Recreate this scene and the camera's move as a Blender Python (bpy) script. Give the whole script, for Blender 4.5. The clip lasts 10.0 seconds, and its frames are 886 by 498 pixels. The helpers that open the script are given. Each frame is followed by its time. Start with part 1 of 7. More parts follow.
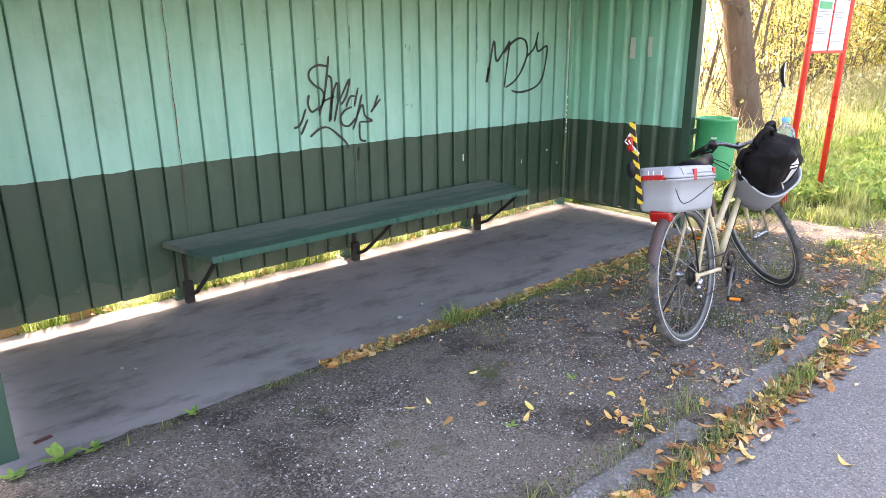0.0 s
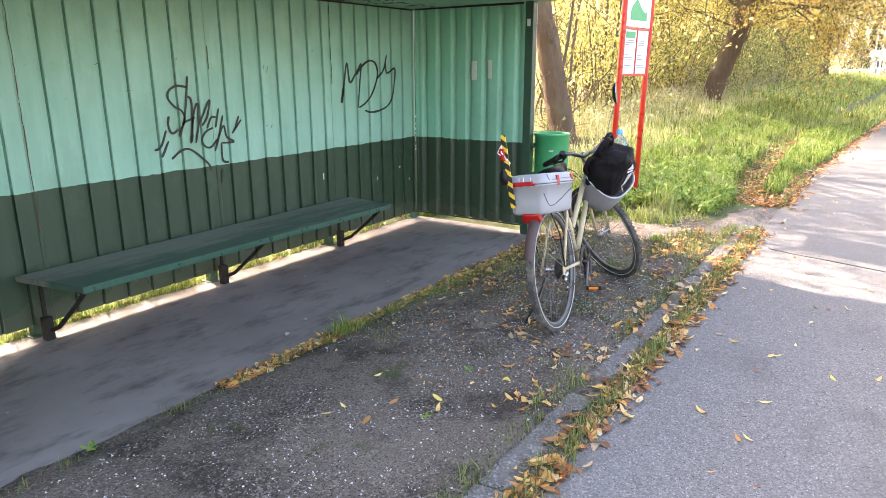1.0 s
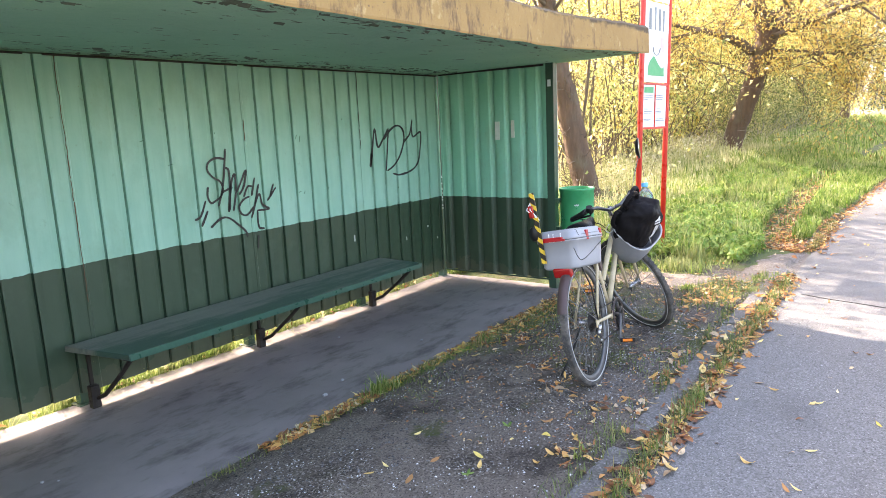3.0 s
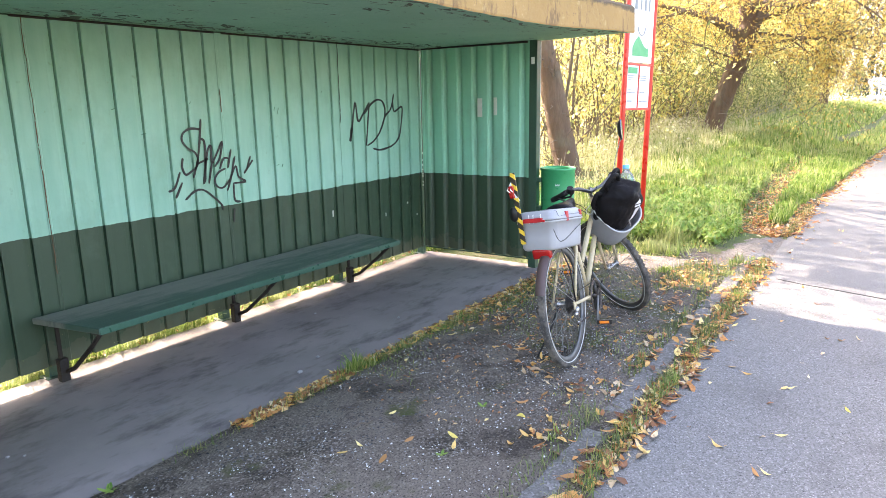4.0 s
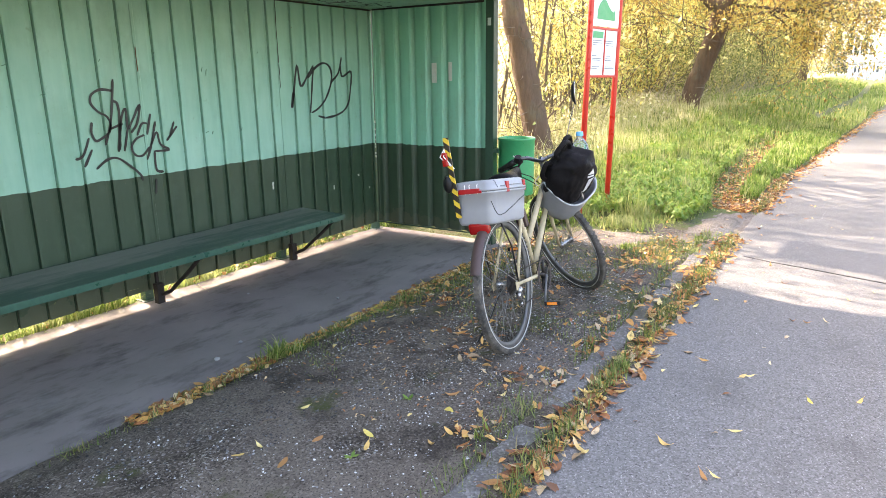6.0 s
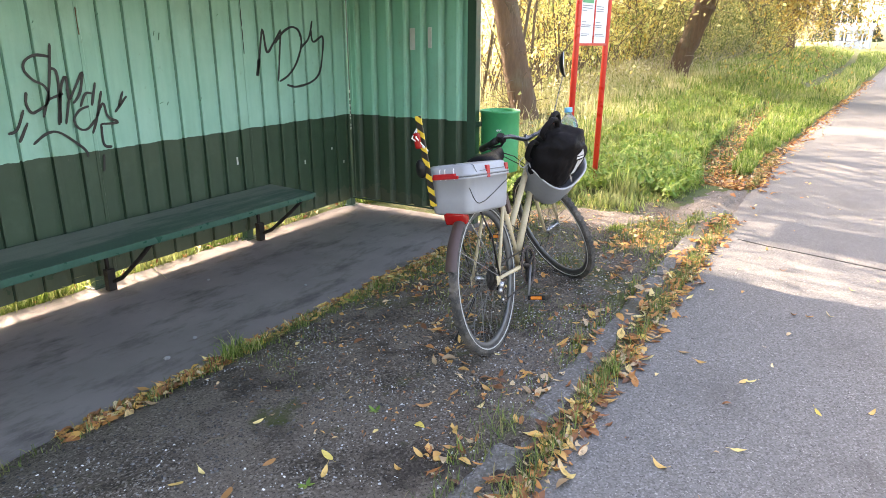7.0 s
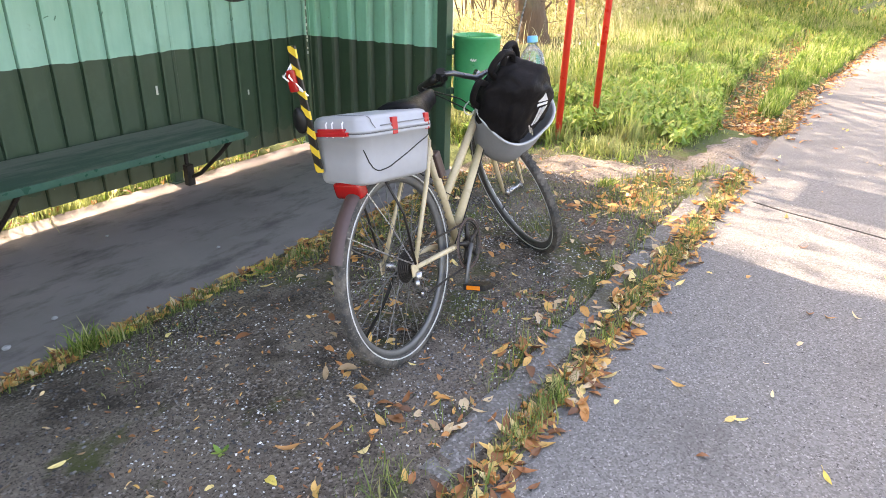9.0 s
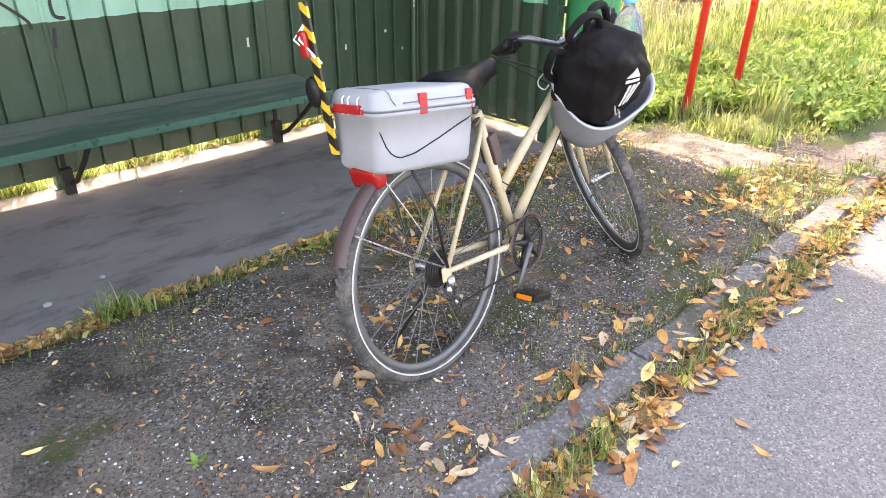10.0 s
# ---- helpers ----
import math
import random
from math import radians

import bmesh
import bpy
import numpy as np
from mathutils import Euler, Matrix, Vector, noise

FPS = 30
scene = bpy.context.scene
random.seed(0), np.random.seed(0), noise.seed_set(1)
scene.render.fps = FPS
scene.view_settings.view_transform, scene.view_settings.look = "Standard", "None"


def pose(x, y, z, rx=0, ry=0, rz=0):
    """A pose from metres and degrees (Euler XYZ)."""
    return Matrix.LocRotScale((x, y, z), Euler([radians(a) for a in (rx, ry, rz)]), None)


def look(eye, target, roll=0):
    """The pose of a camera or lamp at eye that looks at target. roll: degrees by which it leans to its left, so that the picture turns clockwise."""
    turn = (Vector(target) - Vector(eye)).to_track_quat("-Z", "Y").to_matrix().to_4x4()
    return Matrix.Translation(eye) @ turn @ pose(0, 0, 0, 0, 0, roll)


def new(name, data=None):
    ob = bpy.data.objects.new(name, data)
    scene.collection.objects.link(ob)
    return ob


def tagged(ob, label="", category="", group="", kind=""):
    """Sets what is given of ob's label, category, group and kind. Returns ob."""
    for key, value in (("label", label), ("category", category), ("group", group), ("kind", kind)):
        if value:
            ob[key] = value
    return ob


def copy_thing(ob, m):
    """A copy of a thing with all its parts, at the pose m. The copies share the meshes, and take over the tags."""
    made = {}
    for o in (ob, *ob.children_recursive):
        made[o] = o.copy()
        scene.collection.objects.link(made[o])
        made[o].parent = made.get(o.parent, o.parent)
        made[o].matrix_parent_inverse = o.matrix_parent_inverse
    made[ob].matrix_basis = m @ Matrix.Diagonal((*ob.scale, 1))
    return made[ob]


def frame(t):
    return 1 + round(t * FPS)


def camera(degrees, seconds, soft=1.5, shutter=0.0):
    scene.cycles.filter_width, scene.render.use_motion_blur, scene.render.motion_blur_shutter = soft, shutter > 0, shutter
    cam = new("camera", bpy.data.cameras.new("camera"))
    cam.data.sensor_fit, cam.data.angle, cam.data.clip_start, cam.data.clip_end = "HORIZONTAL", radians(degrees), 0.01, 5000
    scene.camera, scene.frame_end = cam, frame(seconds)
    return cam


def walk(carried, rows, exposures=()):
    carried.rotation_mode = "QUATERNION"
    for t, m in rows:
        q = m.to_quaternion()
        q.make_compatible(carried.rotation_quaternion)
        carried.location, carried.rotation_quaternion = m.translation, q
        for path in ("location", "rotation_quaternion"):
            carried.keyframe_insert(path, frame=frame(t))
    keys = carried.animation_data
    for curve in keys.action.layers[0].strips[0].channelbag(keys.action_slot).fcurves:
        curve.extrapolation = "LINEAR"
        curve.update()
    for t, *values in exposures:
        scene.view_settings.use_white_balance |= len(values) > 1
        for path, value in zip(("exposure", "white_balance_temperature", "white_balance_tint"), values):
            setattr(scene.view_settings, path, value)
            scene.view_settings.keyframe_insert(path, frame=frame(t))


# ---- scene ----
cam = camera(66.6, 10.0, 0.6)
PATH = [
    (0, (-5.151, -4.063, 1.504), (-3.886, -2.627, 0.924), -0.6),
    (0.2, (-5.262, -4.058, 1.475), (-3.822, -2.77, 0.957), -0.0),
    (0.5, (-5.414, -4.024, 1.48), (-3.852, -2.91, 0.913), -0.0),
    (1, (-5.508, -3.961, 1.496), (-3.897, -2.897, 0.974), -0.2),
    (1.2, (-5.527, -3.939, 1.504), (-3.912, -2.852, 1.046), -1.6),
    (1.5, (-5.569, -3.958, 1.553), (-3.996, -2.784, 1.169), -1.3),
    (1.7, (-5.593, -3.957, 1.546), (-3.988, -2.808, 1.226), -1.1),
    (2, (-5.604, -3.967, 1.567), (-3.996, -2.816, 1.267), -2.0),
    (2.2, (-5.608, -3.971, 1.526), (-4.006, -2.81, 1.232), -2.3),
    (3.3, (-5.58, -3.969, 1.523), (-3.976, -2.844, 1.121), -2.3),
    (3.5, (-5.568, -3.956, 1.522), (-3.951, -2.856, 1.102), -1.4),
    (4, (-5.557, -3.95, 1.532), (-3.934, -2.863, 1.102), -1.1),
    (4.5, (-5.476, -3.904, 1.497), (-3.855, -2.819, 1.053), -1.2),
    (4.7, (-5.481, -3.935, 1.502), (-3.848, -2.875, 1.044), -1.6),
    (5, (-5.421, -3.944, 1.499), (-3.781, -2.89, 1.051), -1.6),
    (5.5, (-5.247, -3.988, 1.468), (-3.63, -2.89, 1.045), -0.4),
    (5.7, (-5.175, -3.99, 1.46), (-3.558, -2.909, 0.995), -1.0),
    (6, (-5.116, -3.972, 1.437), (-3.478, -2.938, 0.939), -0.7),
    (6.2, (-5.039, -3.926, 1.478), (-3.393, -2.937, 0.92), -0.8),
    (7.3, (-4.656, -3.825, 1.445), (-3.026, -2.833, 0.844), 0.3),
    (7.5, (-4.539, -3.85, 1.44), (-2.933, -2.825, 0.833), 1.9),
    (7.8, (-4.404, -3.862, 1.434), (-2.808, -2.876, 0.739), 0.4),
    (8, (-4.338, -3.864, 1.42), (-2.756, -2.863, 0.716), -0.2),
    (8.2, (-4.229, -3.851, 1.424), (-2.645, -2.884, 0.678), 0.5),
    (8.5, (-4.103, -3.796, 1.415), (-2.508, -2.867, 0.645), 3.2),
    (8.7, (-4.029, -3.788, 1.433), (-2.433, -2.877, 0.643), 2.4),
    (9, (-3.898, -3.778, 1.408), (-2.359, -2.784, 0.606), 1.0),
    (9.1, (-3.848, -3.782, 1.4), (-2.353, -2.724, 0.597), 0.1),
    (9.2, (-3.795, -3.793, 1.4), (-2.328, -2.717, 0.569), 0.2),
    (9.3, (-3.738, -3.802, 1.405), (-2.334, -2.651, 0.567), 0.3),
    (9.5, (-3.628, -3.829, 1.401), (-2.286, -2.615, 0.55), 0.9),
    (9.7, (-3.537, -3.805, 1.396), (-2.242, -2.57, 0.503), 0.5),
    (10, (-3.407, -3.77, 1.384), (-2.159, -2.509, 0.461), 0.8),
]
walk(cam, [(t, look(eye, aim, roll)) for t, eye, aim, roll in PATH], ((0.0, 3.26, 7950, 26), (0.5, 3.28, 8150, 26), (1.0, 3.04, 7950, 23), (1.5, 3.10, 7750, 22), (2.0, 2.88, 7550, 21), (3.5, 3.12, 7550, 22), (4.5, 3.26, 7520, 21), (5.0, 3.08, 7520, 21), (6.0, 2.99, 7940, 20), (7.5, 2.79, 8280, 22), (8.0, 3.00, 8360, 23), (9.0, 3.02, 8560, 23), (9.5, 3.36, 8680, 23), (10.0, 3.43, 8730, 26)))

# ---- daylight: low autumn sun from behind the shelter, blue sky ----
SUN_SHIFT = Vector((-0.38, -1.30, -1.0))
world = bpy.data.worlds.new("world")
scene.world = world
world.use_nodes = True
sky = world.node_tree.nodes.new("ShaderNodeTexSky")
sky.sky_type, sky.sun_disc = "NISHITA", False
sky.sun_elevation, sky.sun_rotation = math.atan2(1.0, math.hypot(0.38, 1.30)), math.atan2(0.38, 1.30)
sky.air_density, sky.dust_density = 1.0, 2.5
world.node_tree.links.new(sky.outputs[0], world.node_tree.nodes["Background"].inputs[0])
world.node_tree.nodes["Background"].inputs[1].default_value = 0.15
sun = new("sun", bpy.data.lights.new("sun", "SUN"))
sun.data.energy, sun.data.angle, sun.data.color = 3.3, radians(0.55), (1.0, 0.95, 0.87)
sun.matrix_world = look((20, 60, 50), Vector((20, 60, 50)) + SUN_SHIFT)


# ---- materials ----
class Nodes:
    """A node material with a Principled surface, and short calls for the usual nodes."""

    def __init__(self, name, rough=0.6, metal=0.0):
        self.m = bpy.data.materials.new(name)
        self.m.use_nodes = True
        self.t = self.m.node_tree
        self.b = self.t.nodes["Principled BSDF"]
        self.b.inputs["Roughness"].default_value = rough
        self.b.inputs["Metallic"].default_value = metal
        self.pos = self.t.nodes.new("ShaderNodeNewGeometry").outputs["Position"]

    def put(self, sock, value):
        if isinstance(value, bpy.types.NodeSocket):
            self.t.links.new(value, sock)
        elif sock.type == "RGBA" and isinstance(value, tuple):
            sock.default_value = (*value[:3], 1)
        else:
            sock.default_value = value

    def noise(self, scale, detail=4.0, rough=0.6, vec=None, stretch=None):
        n = self.t.nodes.new("ShaderNodeTexNoise")
        n.inputs["Scale"].default_value, n.inputs["Detail"].default_value, n.inputs["Roughness"].default_value = scale, detail, rough
        v = vec if vec is not None else self.pos
        if stretch:
            mp = self.t.nodes.new("ShaderNodeMapping")
            mp.inputs["Scale"].default_value = stretch
            self.put(mp.inputs[0], v)
            v = mp.outputs[0]
        self.put(n.inputs["Vector"], v)
        return n.outputs["Fac"]

    def cells(self, scale, out="Distance", feature="F1"):
        n = self.t.nodes.new("ShaderNodeTexVoronoi")
        n.feature = feature
        n.inputs["Scale"].default_value = scale
        self.put(n.inputs["Vector"], self.pos)
        return n.outputs[out]

    def ramp(self, fac, *stops):
        n = self.t.nodes.new("ShaderNodeValToRGB")
        el = n.color_ramp.elements
        while len(el) < len(stops):
            el.new(0.5)
        for e, (p, c) in zip(el, stops):
            e.position = p
            e.color = (*c, 1) if isinstance(c, tuple) else (c, c, c, 1)
        self.put(n.inputs[0], fac)
        return n.outputs[0]

    def mix(self, fac, a, b, mode="MIX"):
        n = self.t.nodes.new("ShaderNodeMix")
        n.data_type, n.blend_type = "RGBA", mode
        self.put(n.inputs[0], fac)
        self.put(n.inputs[6], a)
        self.put(n.inputs[7], b)
        return n.outputs[2]

    def math(self, op, a, b=0.0):
        n = self.t.nodes.new("ShaderNodeMath")
        n.operation = op
        self.put(n.inputs[0], a)
        self.put(n.inputs[1], b)
        return n.outputs[0]

    def axis(self, which, vec=None):
        n = self.t.nodes.new("ShaderNodeSeparateXYZ")
        self.put(n.inputs[0], vec if vec is not None else self.pos)
        return n.outputs[which]

    def island(self):
        return self.t.nodes.new("ShaderNodeNewGeometry").outputs["Random Per Island"]

    def each(self):
        return self.t.nodes.new("ShaderNodeObjectInfo").outputs["Random"]

    def bump(self, height, strength=0.3, dist=0.01):
        n = self.t.nodes.new("ShaderNodeBump")
        n.inputs["Strength"].default_value, n.inputs["Distance"].default_value = strength, dist
        self.put(n.inputs["Height"], height)
        self.put(self.b.inputs["Normal"], n.outputs[0])
        return self

    def colour(self, c):
        self.put(self.b.inputs["Base Color"], c)
        return self

    def rough(self, r):
        self.put(self.b.inputs["Roughness"], r)
        return self

    def seen_through(self, c, share):
        """Leaves let light through."""
        tr = self.t.nodes.new("ShaderNodeBsdfTranslucent")
        self.put(tr.inputs[0], c)
        mx = self.t.nodes.new("ShaderNodeMixShader")
        mx.inputs[0].default_value = share
        self.put(mx.inputs[1], self.b.outputs[0])
        self.put(mx.inputs[2], tr.outputs[0])
        self.put(self.t.nodes["Material Output"].inputs[0], mx.outputs[0])
        return self


def plain(name, c, rough=0.5, metal=0.0, spread=0.25, scale=12.0, bump=0.15, shine=0.5):
    """A simple surface with stains at two scales and fine relief."""
    n = Nodes(name, rough, metal)
    n.b.inputs["Specular IOR Level"].default_value = shine
    dark = tuple(v * (1 - spread) for v in c)
    light = tuple(min(1, v * (1 + spread * 0.6)) for v in c)
    a = n.mix(n.noise(scale, 5), dark, light)
    n.colour(n.mix(n.ramp(n.noise(scale * 7, 3), (0.42, 0.0), (0.75, 0.5)), a, dark))
    n.rough(n.ramp(n.noise(scale * 2, 3), (0.3, max(0.05, rough - 0.12)), (0.7, min(1, rough + 0.12))))
    if bump:
        n.bump(n.noise(scale * 12, 3), bump, 0.003)
    return n.m


def wall_paint(name="two_tone_paint", low_coat=(0.150, 0.365, 0.275), high_coat=(0.280, 0.53, 0.425), dull=1.0):
    """Two coats of old paint on sheet steel: pale turquoise above, dark green below a hand-painted line."""
    n = Nodes(name, 0.42)
    edge = n.math("ADD", n.math("MULTIPLY", n.math("SUBTRACT", n.noise(9, 3), 0.5), 0.03), 0.828)
    top = n.math("GREATER_THAN", n.axis(2), edge)
    streak = n.noise(3.2, 5, 0.6, None, (4.0, 4.0, 0.5))
    pale = n.mix(streak, low_coat, high_coat)
    pale = n.mix(n.ramp(n.noise(1.3, 4), (0.44, 0.0), (0.72, 0.40 * dull)), pale, (0.37, 0.60, 0.52))
    pale = n.mix(n.ramp(n.noise(2.1, 6, 0.7, None, (1.0, 1.0, 0.7)), (0.50, 0.0), (0.68, 0.55)), pale, (0.17, 0.32, 0.225))
    pale = n.mix(n.ramp(n.noise(16, 5, 0.65), (0.63, 0.0), (0.72, 0.5)), pale, (0.16, 0.29, 0.20))
    pale = n.mix(n.ramp(n.noise(38, 4, 0.7), (0.66, 0.0), (0.74, 0.7)), pale, (0.17, 0.33, 0.25))
    dark = n.mix(streak, (0.019, 0.044, 0.024), (0.034, 0.069, 0.039))
    dark = n.mix(n.ramp(n.noise(5, 5), (0.54, 0.0), (0.76, 0.5)), dark, (0.055, 0.095, 0.062))
    low = n.math("MULTIPLY", n.math("LESS_THAN", n.axis(2), n.math("ADD", n.math("MULTIPLY", n.noise(7, 4), 0.35), 0.0)), 0.45)
    dark = n.mix(low, dark, (0.085, 0.090, 0.060))
    chips = n.ramp(n.noise(60, 2, 0.8, None, (1, 1, 0.6)), (0.755, 0.0), (0.765, 0.8))
    c = n.mix(top, dark, pale)
    c = n.mix(chips, c, (0.16, 0.13, 0.10))
    n.colour(c)
    n.rough(n.ramp(n.noise(11, 4), (0.3, 0.34), (0.7, 0.55)))
    n.bump(n.mix(0.3, n.noise(26, 5, 0.6), n.noise(3, 2)), 0.35, 0.004)
    return n.m


def soffit_paint():
    """Green paint that has blistered and come off in crusts, most along the front edge and the wall."""
    n = Nodes("flaking_green_soffit", 0.7)
    a = n.mix(n.noise(1.6, 5), (0.17, 0.37, 0.27), (0.29, 0.51, 0.40))
    y = n.axis(1)
    bands = n.math("ADD", n.ramp(n.math("ADD", y, 2.1), (0.0, 0.06), (0.16, 0.07), (0.42, 0.02), (0.55, 0.0)), n.ramp(n.math("ADD", y, 1.0), (0.55, 0.0), (0.80, 0.07), (1.0, 0.08)))
    crust = n.math("ADD", n.noise(5.5, 9, 0.74, None, (1.0, 2.2, 1.0)), bands)
    peel = n.ramp(crust, (0.615, 0.0), (0.63, 1.0))
    a = n.mix(n.ramp(crust, (0.55, 0.0), (0.61, 0.5)), a, (0.28, 0.45, 0.36))
    a = n.mix(peel, a, n.ramp(n.noise(24, 4), (0.35, (0.022, 0.024, 0.020)), (0.55, (0.07, 0.06, 0.05)), (0.7, (0.22, 0.20, 0.17))))
    n.colour(a)
    n.bump(n.mix(peel, n.noise(22, 5), (0, 0, 0)), 0.8, 0.015)
    return n.m


def fascia_concrete():
    n = Nodes("ochre_rendered_concrete", 0.88)
    a = n.mix(n.noise(2.2, 7, 0.68), (0.25, 0.145, 0.050), (0.48, 0.30, 0.115))
    a = n.mix(n.ramp(n.noise(7, 6, 0.7), (0.58, 0.0), (0.66, 0.7)), a, (0.54, 0.39, 0.19))
    a = n.mix(n.ramp(n.noise(4.2, 6, 0.7, None, (2.2, 2.2, 0.8)), (0.54, 0.0), (0.64, 0.9)), a, (0.17, 0.10, 0.05))
    a = n.mix(n.ramp(n.noise(34, 3, 0.7), (0.64, 0.0), (0.70, 0.7)), a, (0.13, 0.09, 0.06))
    top = n.ramp(n.math("ADD", n.math("MULTIPLY", n.math("SUBTRACT", n.axis(2), 2.16), 7.0), n.noise(6, 6, 0.7)), (0.74, 0.0), (0.88, 0.85))
    a = n.mix(top, a, (0.075, 0.055, 0.040))
    n.colour(a)
    n.bump(n.mix(0.5, n.noise(40, 6, 0.7), n.noise(8, 4)), 0.7, 0.012)
    return n.m


def groove_grime_and_shade():
    """Grime and groove shade, both put into the colour of the sheet joints."""
    n = Nodes("grimy_shaded_groove", 0.9)
    top = n.math("GREATER_THAN", n.axis(2), 0.828)
    pale = n.mix(n.noise(30, 4), (0.060, 0.150, 0.105), (0.135, 0.29, 0.215))
    n.colour(n.mix(top, (0.013, 0.032, 0.018), pale))
    return n.m


def slab_concrete():
    n = Nodes("worn_grey_concrete", 0.8)
    n.b.inputs["Specular IOR Level"].default_value = 0.15
    a = n.mix(n.noise(0.9, 6, 0.6), (0.100, 0.088, 0.082), (0.305, 0.267, 0.252))
    a = n.mix(n.ramp(n.noise(2.3, 7, 0.7, None, (1, 2.4, 1)), (0.50, 0.0), (0.66, 0.7)), a, (0.070, 0.061, 0.056))
    a = n.mix(n.ramp(n.noise(3.1, 5), (0.64, 0.0), (0.76, 0.5)), a, (0.235, 0.235, 0.235))
    a = n.mix(n.ramp(n.noise(160, 2), (0.60, 0.0), (0.78, 0.4)), a, (0.26, 0.26, 0.26))
    n.colour(a)
    n.rough(n.ramp(n.noise(4, 4), (0.3, 0.62), (0.7, 0.9)))
    n.bump(n.mix(0.5, n.noise(140, 4), n.noise(14, 5)), 0.35, 0.006)
    return n.m


def gravel_ground():
    """Trodden asphalt grit and soil."""
    n = Nodes("grit_and_soil", 0.95)
    n.b.inputs["Specular IOR Level"].default_value = 0.15
    a = n.mix(n.noise(1.1, 6, 0.65), (0.052, 0.043, 0.034), (0.300, 0.250, 0.203))
    a = n.mix(n.ramp(n.noise(3.4, 5), (0.50, 0.0), (0.62, 0.85)), a, (0.040, 0.033, 0.027))
    grit = n.cells(120.0, "Color")
    g = n.ramp(n.axis(0, grit), (0.0, (0.026, 0.021, 0.017)), (0.5, (0.098, 0.079, 0.062)), (0.82, (0.22, 0.184, 0.150)), (1.0, (0.44, 0.40, 0.36)))
    a = n.mix(n.ramp(n.noise(2.0, 4), (0.40, 0.20), (0.62, 0.62)), a, g)
    a = n.mix(n.ramp(n.noise(105, 4, 0.75), (0.52, 0.0), (0.62, 0.85)), a, (0.022, 0.019, 0.016))
    moss = n.ramp(n.math("ADD", n.noise(2.7, 6, 0.7), n.ramp(n.math("ADD", n.math("MULTIPLY", n.axis(0), 0.4), 1.3), (0.0, 0.0), (1.0, 0.11))), (0.60, 0.0), (0.69, 0.8))
    a = n.mix(moss, a, (0.068, 0.080, 0.026))
    n.colour(a)
    n.bump(n.mix(0.55, n.noise(170, 4, 0.75), n.noise(26, 7, 0.75)), 0.9, 0.014)
    return n.m


def kerb_concrete():
    n = Nodes("dirty_kerb_concrete", 0.92)
    a = n.mix(n.noise(5, 6, 0.7), (0.105, 0.095, 0.082), (0.23, 0.215, 0.192))
    g = n.ramp(n.axis(0, n.cells(110.0, "Color")), (0.0, 0.05), (0.6, 0.13), (0.9, 0.26), (1.0, 0.42))
    a = n.mix(0.45, a, g)
    a = n.mix(n.ramp(n.noise(2.6, 6, 0.7), (0.52, 0.0), (0.66, 0.75)), a, (0.060, 0.058, 0.026))
    n.colour(a)
    n.bump(n.mix(0.5, n.cells(110.0), n.noise(22, 6, 0.7)), 0.9, 0.012)
    return n.m


def road_asphalt():
    n = Nodes("bleached_asphalt", 0.85)
    n.b.inputs["Specular IOR Level"].default_value = 0.15
    a = n.mix(n.noise(0.7, 6, 0.6), (0.165, 0.158, 0.146), (0.222, 0.213, 0.197))
    s = n.ramp(n.axis(0, n.cells(155.0, "Color")), (0.0, 0.03), (0.22, 0.07), (0.4, 0.145), (0.8, 0.195), (0.93, 0.28), (1.0, 0.40))
    a = n.mix(0.40, a, s)
    a = n.mix(n.ramp(n.noise(75, 3, 0.7), (0.63, 0.0), (0.67, 0.85)), a, (0.050, 0.048, 0.045))
    a = n.mix(n.ramp(n.noise(95, 2, 0.6), (0.66, 0.0), (0.69, 0.8)), a, (0.42, 0.41, 0.38))
    a = n.mix(n.ramp(n.noise(1.6, 5), (0.56, 0.0), (0.74, 0.45)), a, (0.085, 0.08, 0.074))
    n.colour(a)
    n.bump(n.mix(0.5, n.cells(155.0), n.noise(90, 5, 0.75)), 0.5, 0.005)
    return n.m


def turf_ground():
    n = Nodes("turf_and_soil", 0.95)
    a = n.mix(n.noise(1.2, 6), (0.060, 0.085, 0.020), (0.125, 0.150, 0.040))
    a = n.mix(n.ramp(n.noise(5, 6), (0.46, 0.0), (0.62, 0.85)), a, (0.13, 0.10, 0.055))
    field = n.ramp(n.math("ADD", n.math("MULTIPLY", n.axis(1), 0.2), n.math("MULTIPLY", n.noise(0.8, 4), 0.4)), (0.75, 0.0), (1.0, 0.9))
    a = n.mix(field, a, n.mix(n.noise(0.5, 5), (0.17, 0.18, 0.065), (0.36, 0.33, 0.15)))
    n.colour(a)
    n.bump(n.noise(30, 6, 0.7), 1.0, 0.03)
    return n.m


def leaf_matter(name, stops, through_share=0.45, by_object=False, gloss=0.55):
    n = Nodes(name, gloss)
    r = n.each() if by_object else n.island()
    c = n.ramp(r, *stops)
    c = n.mix(n.ramp(n.noise(55, 4), (0.56, 0.0), (0.72, 0.6)), c, (0.13, 0.06, 0.02))
    n.colour(c)
    n.seen_through(c, through_share)
    return n.m


def bark(name, a, b):
    n = Nodes(name, 0.9)
    f = n.noise(9, 6, 0.65, None, (1.6, 1.6, 0.35))
    n.colour(n.mix(n.ramp(n.noise(2.2, 4), (0.5, 0.0), (0.7, 0.5)), n.mix(f, a, b), (0.16, 0.15, 0.10)))
    n.bump(f, 1.0, 0.03)
    return n.m


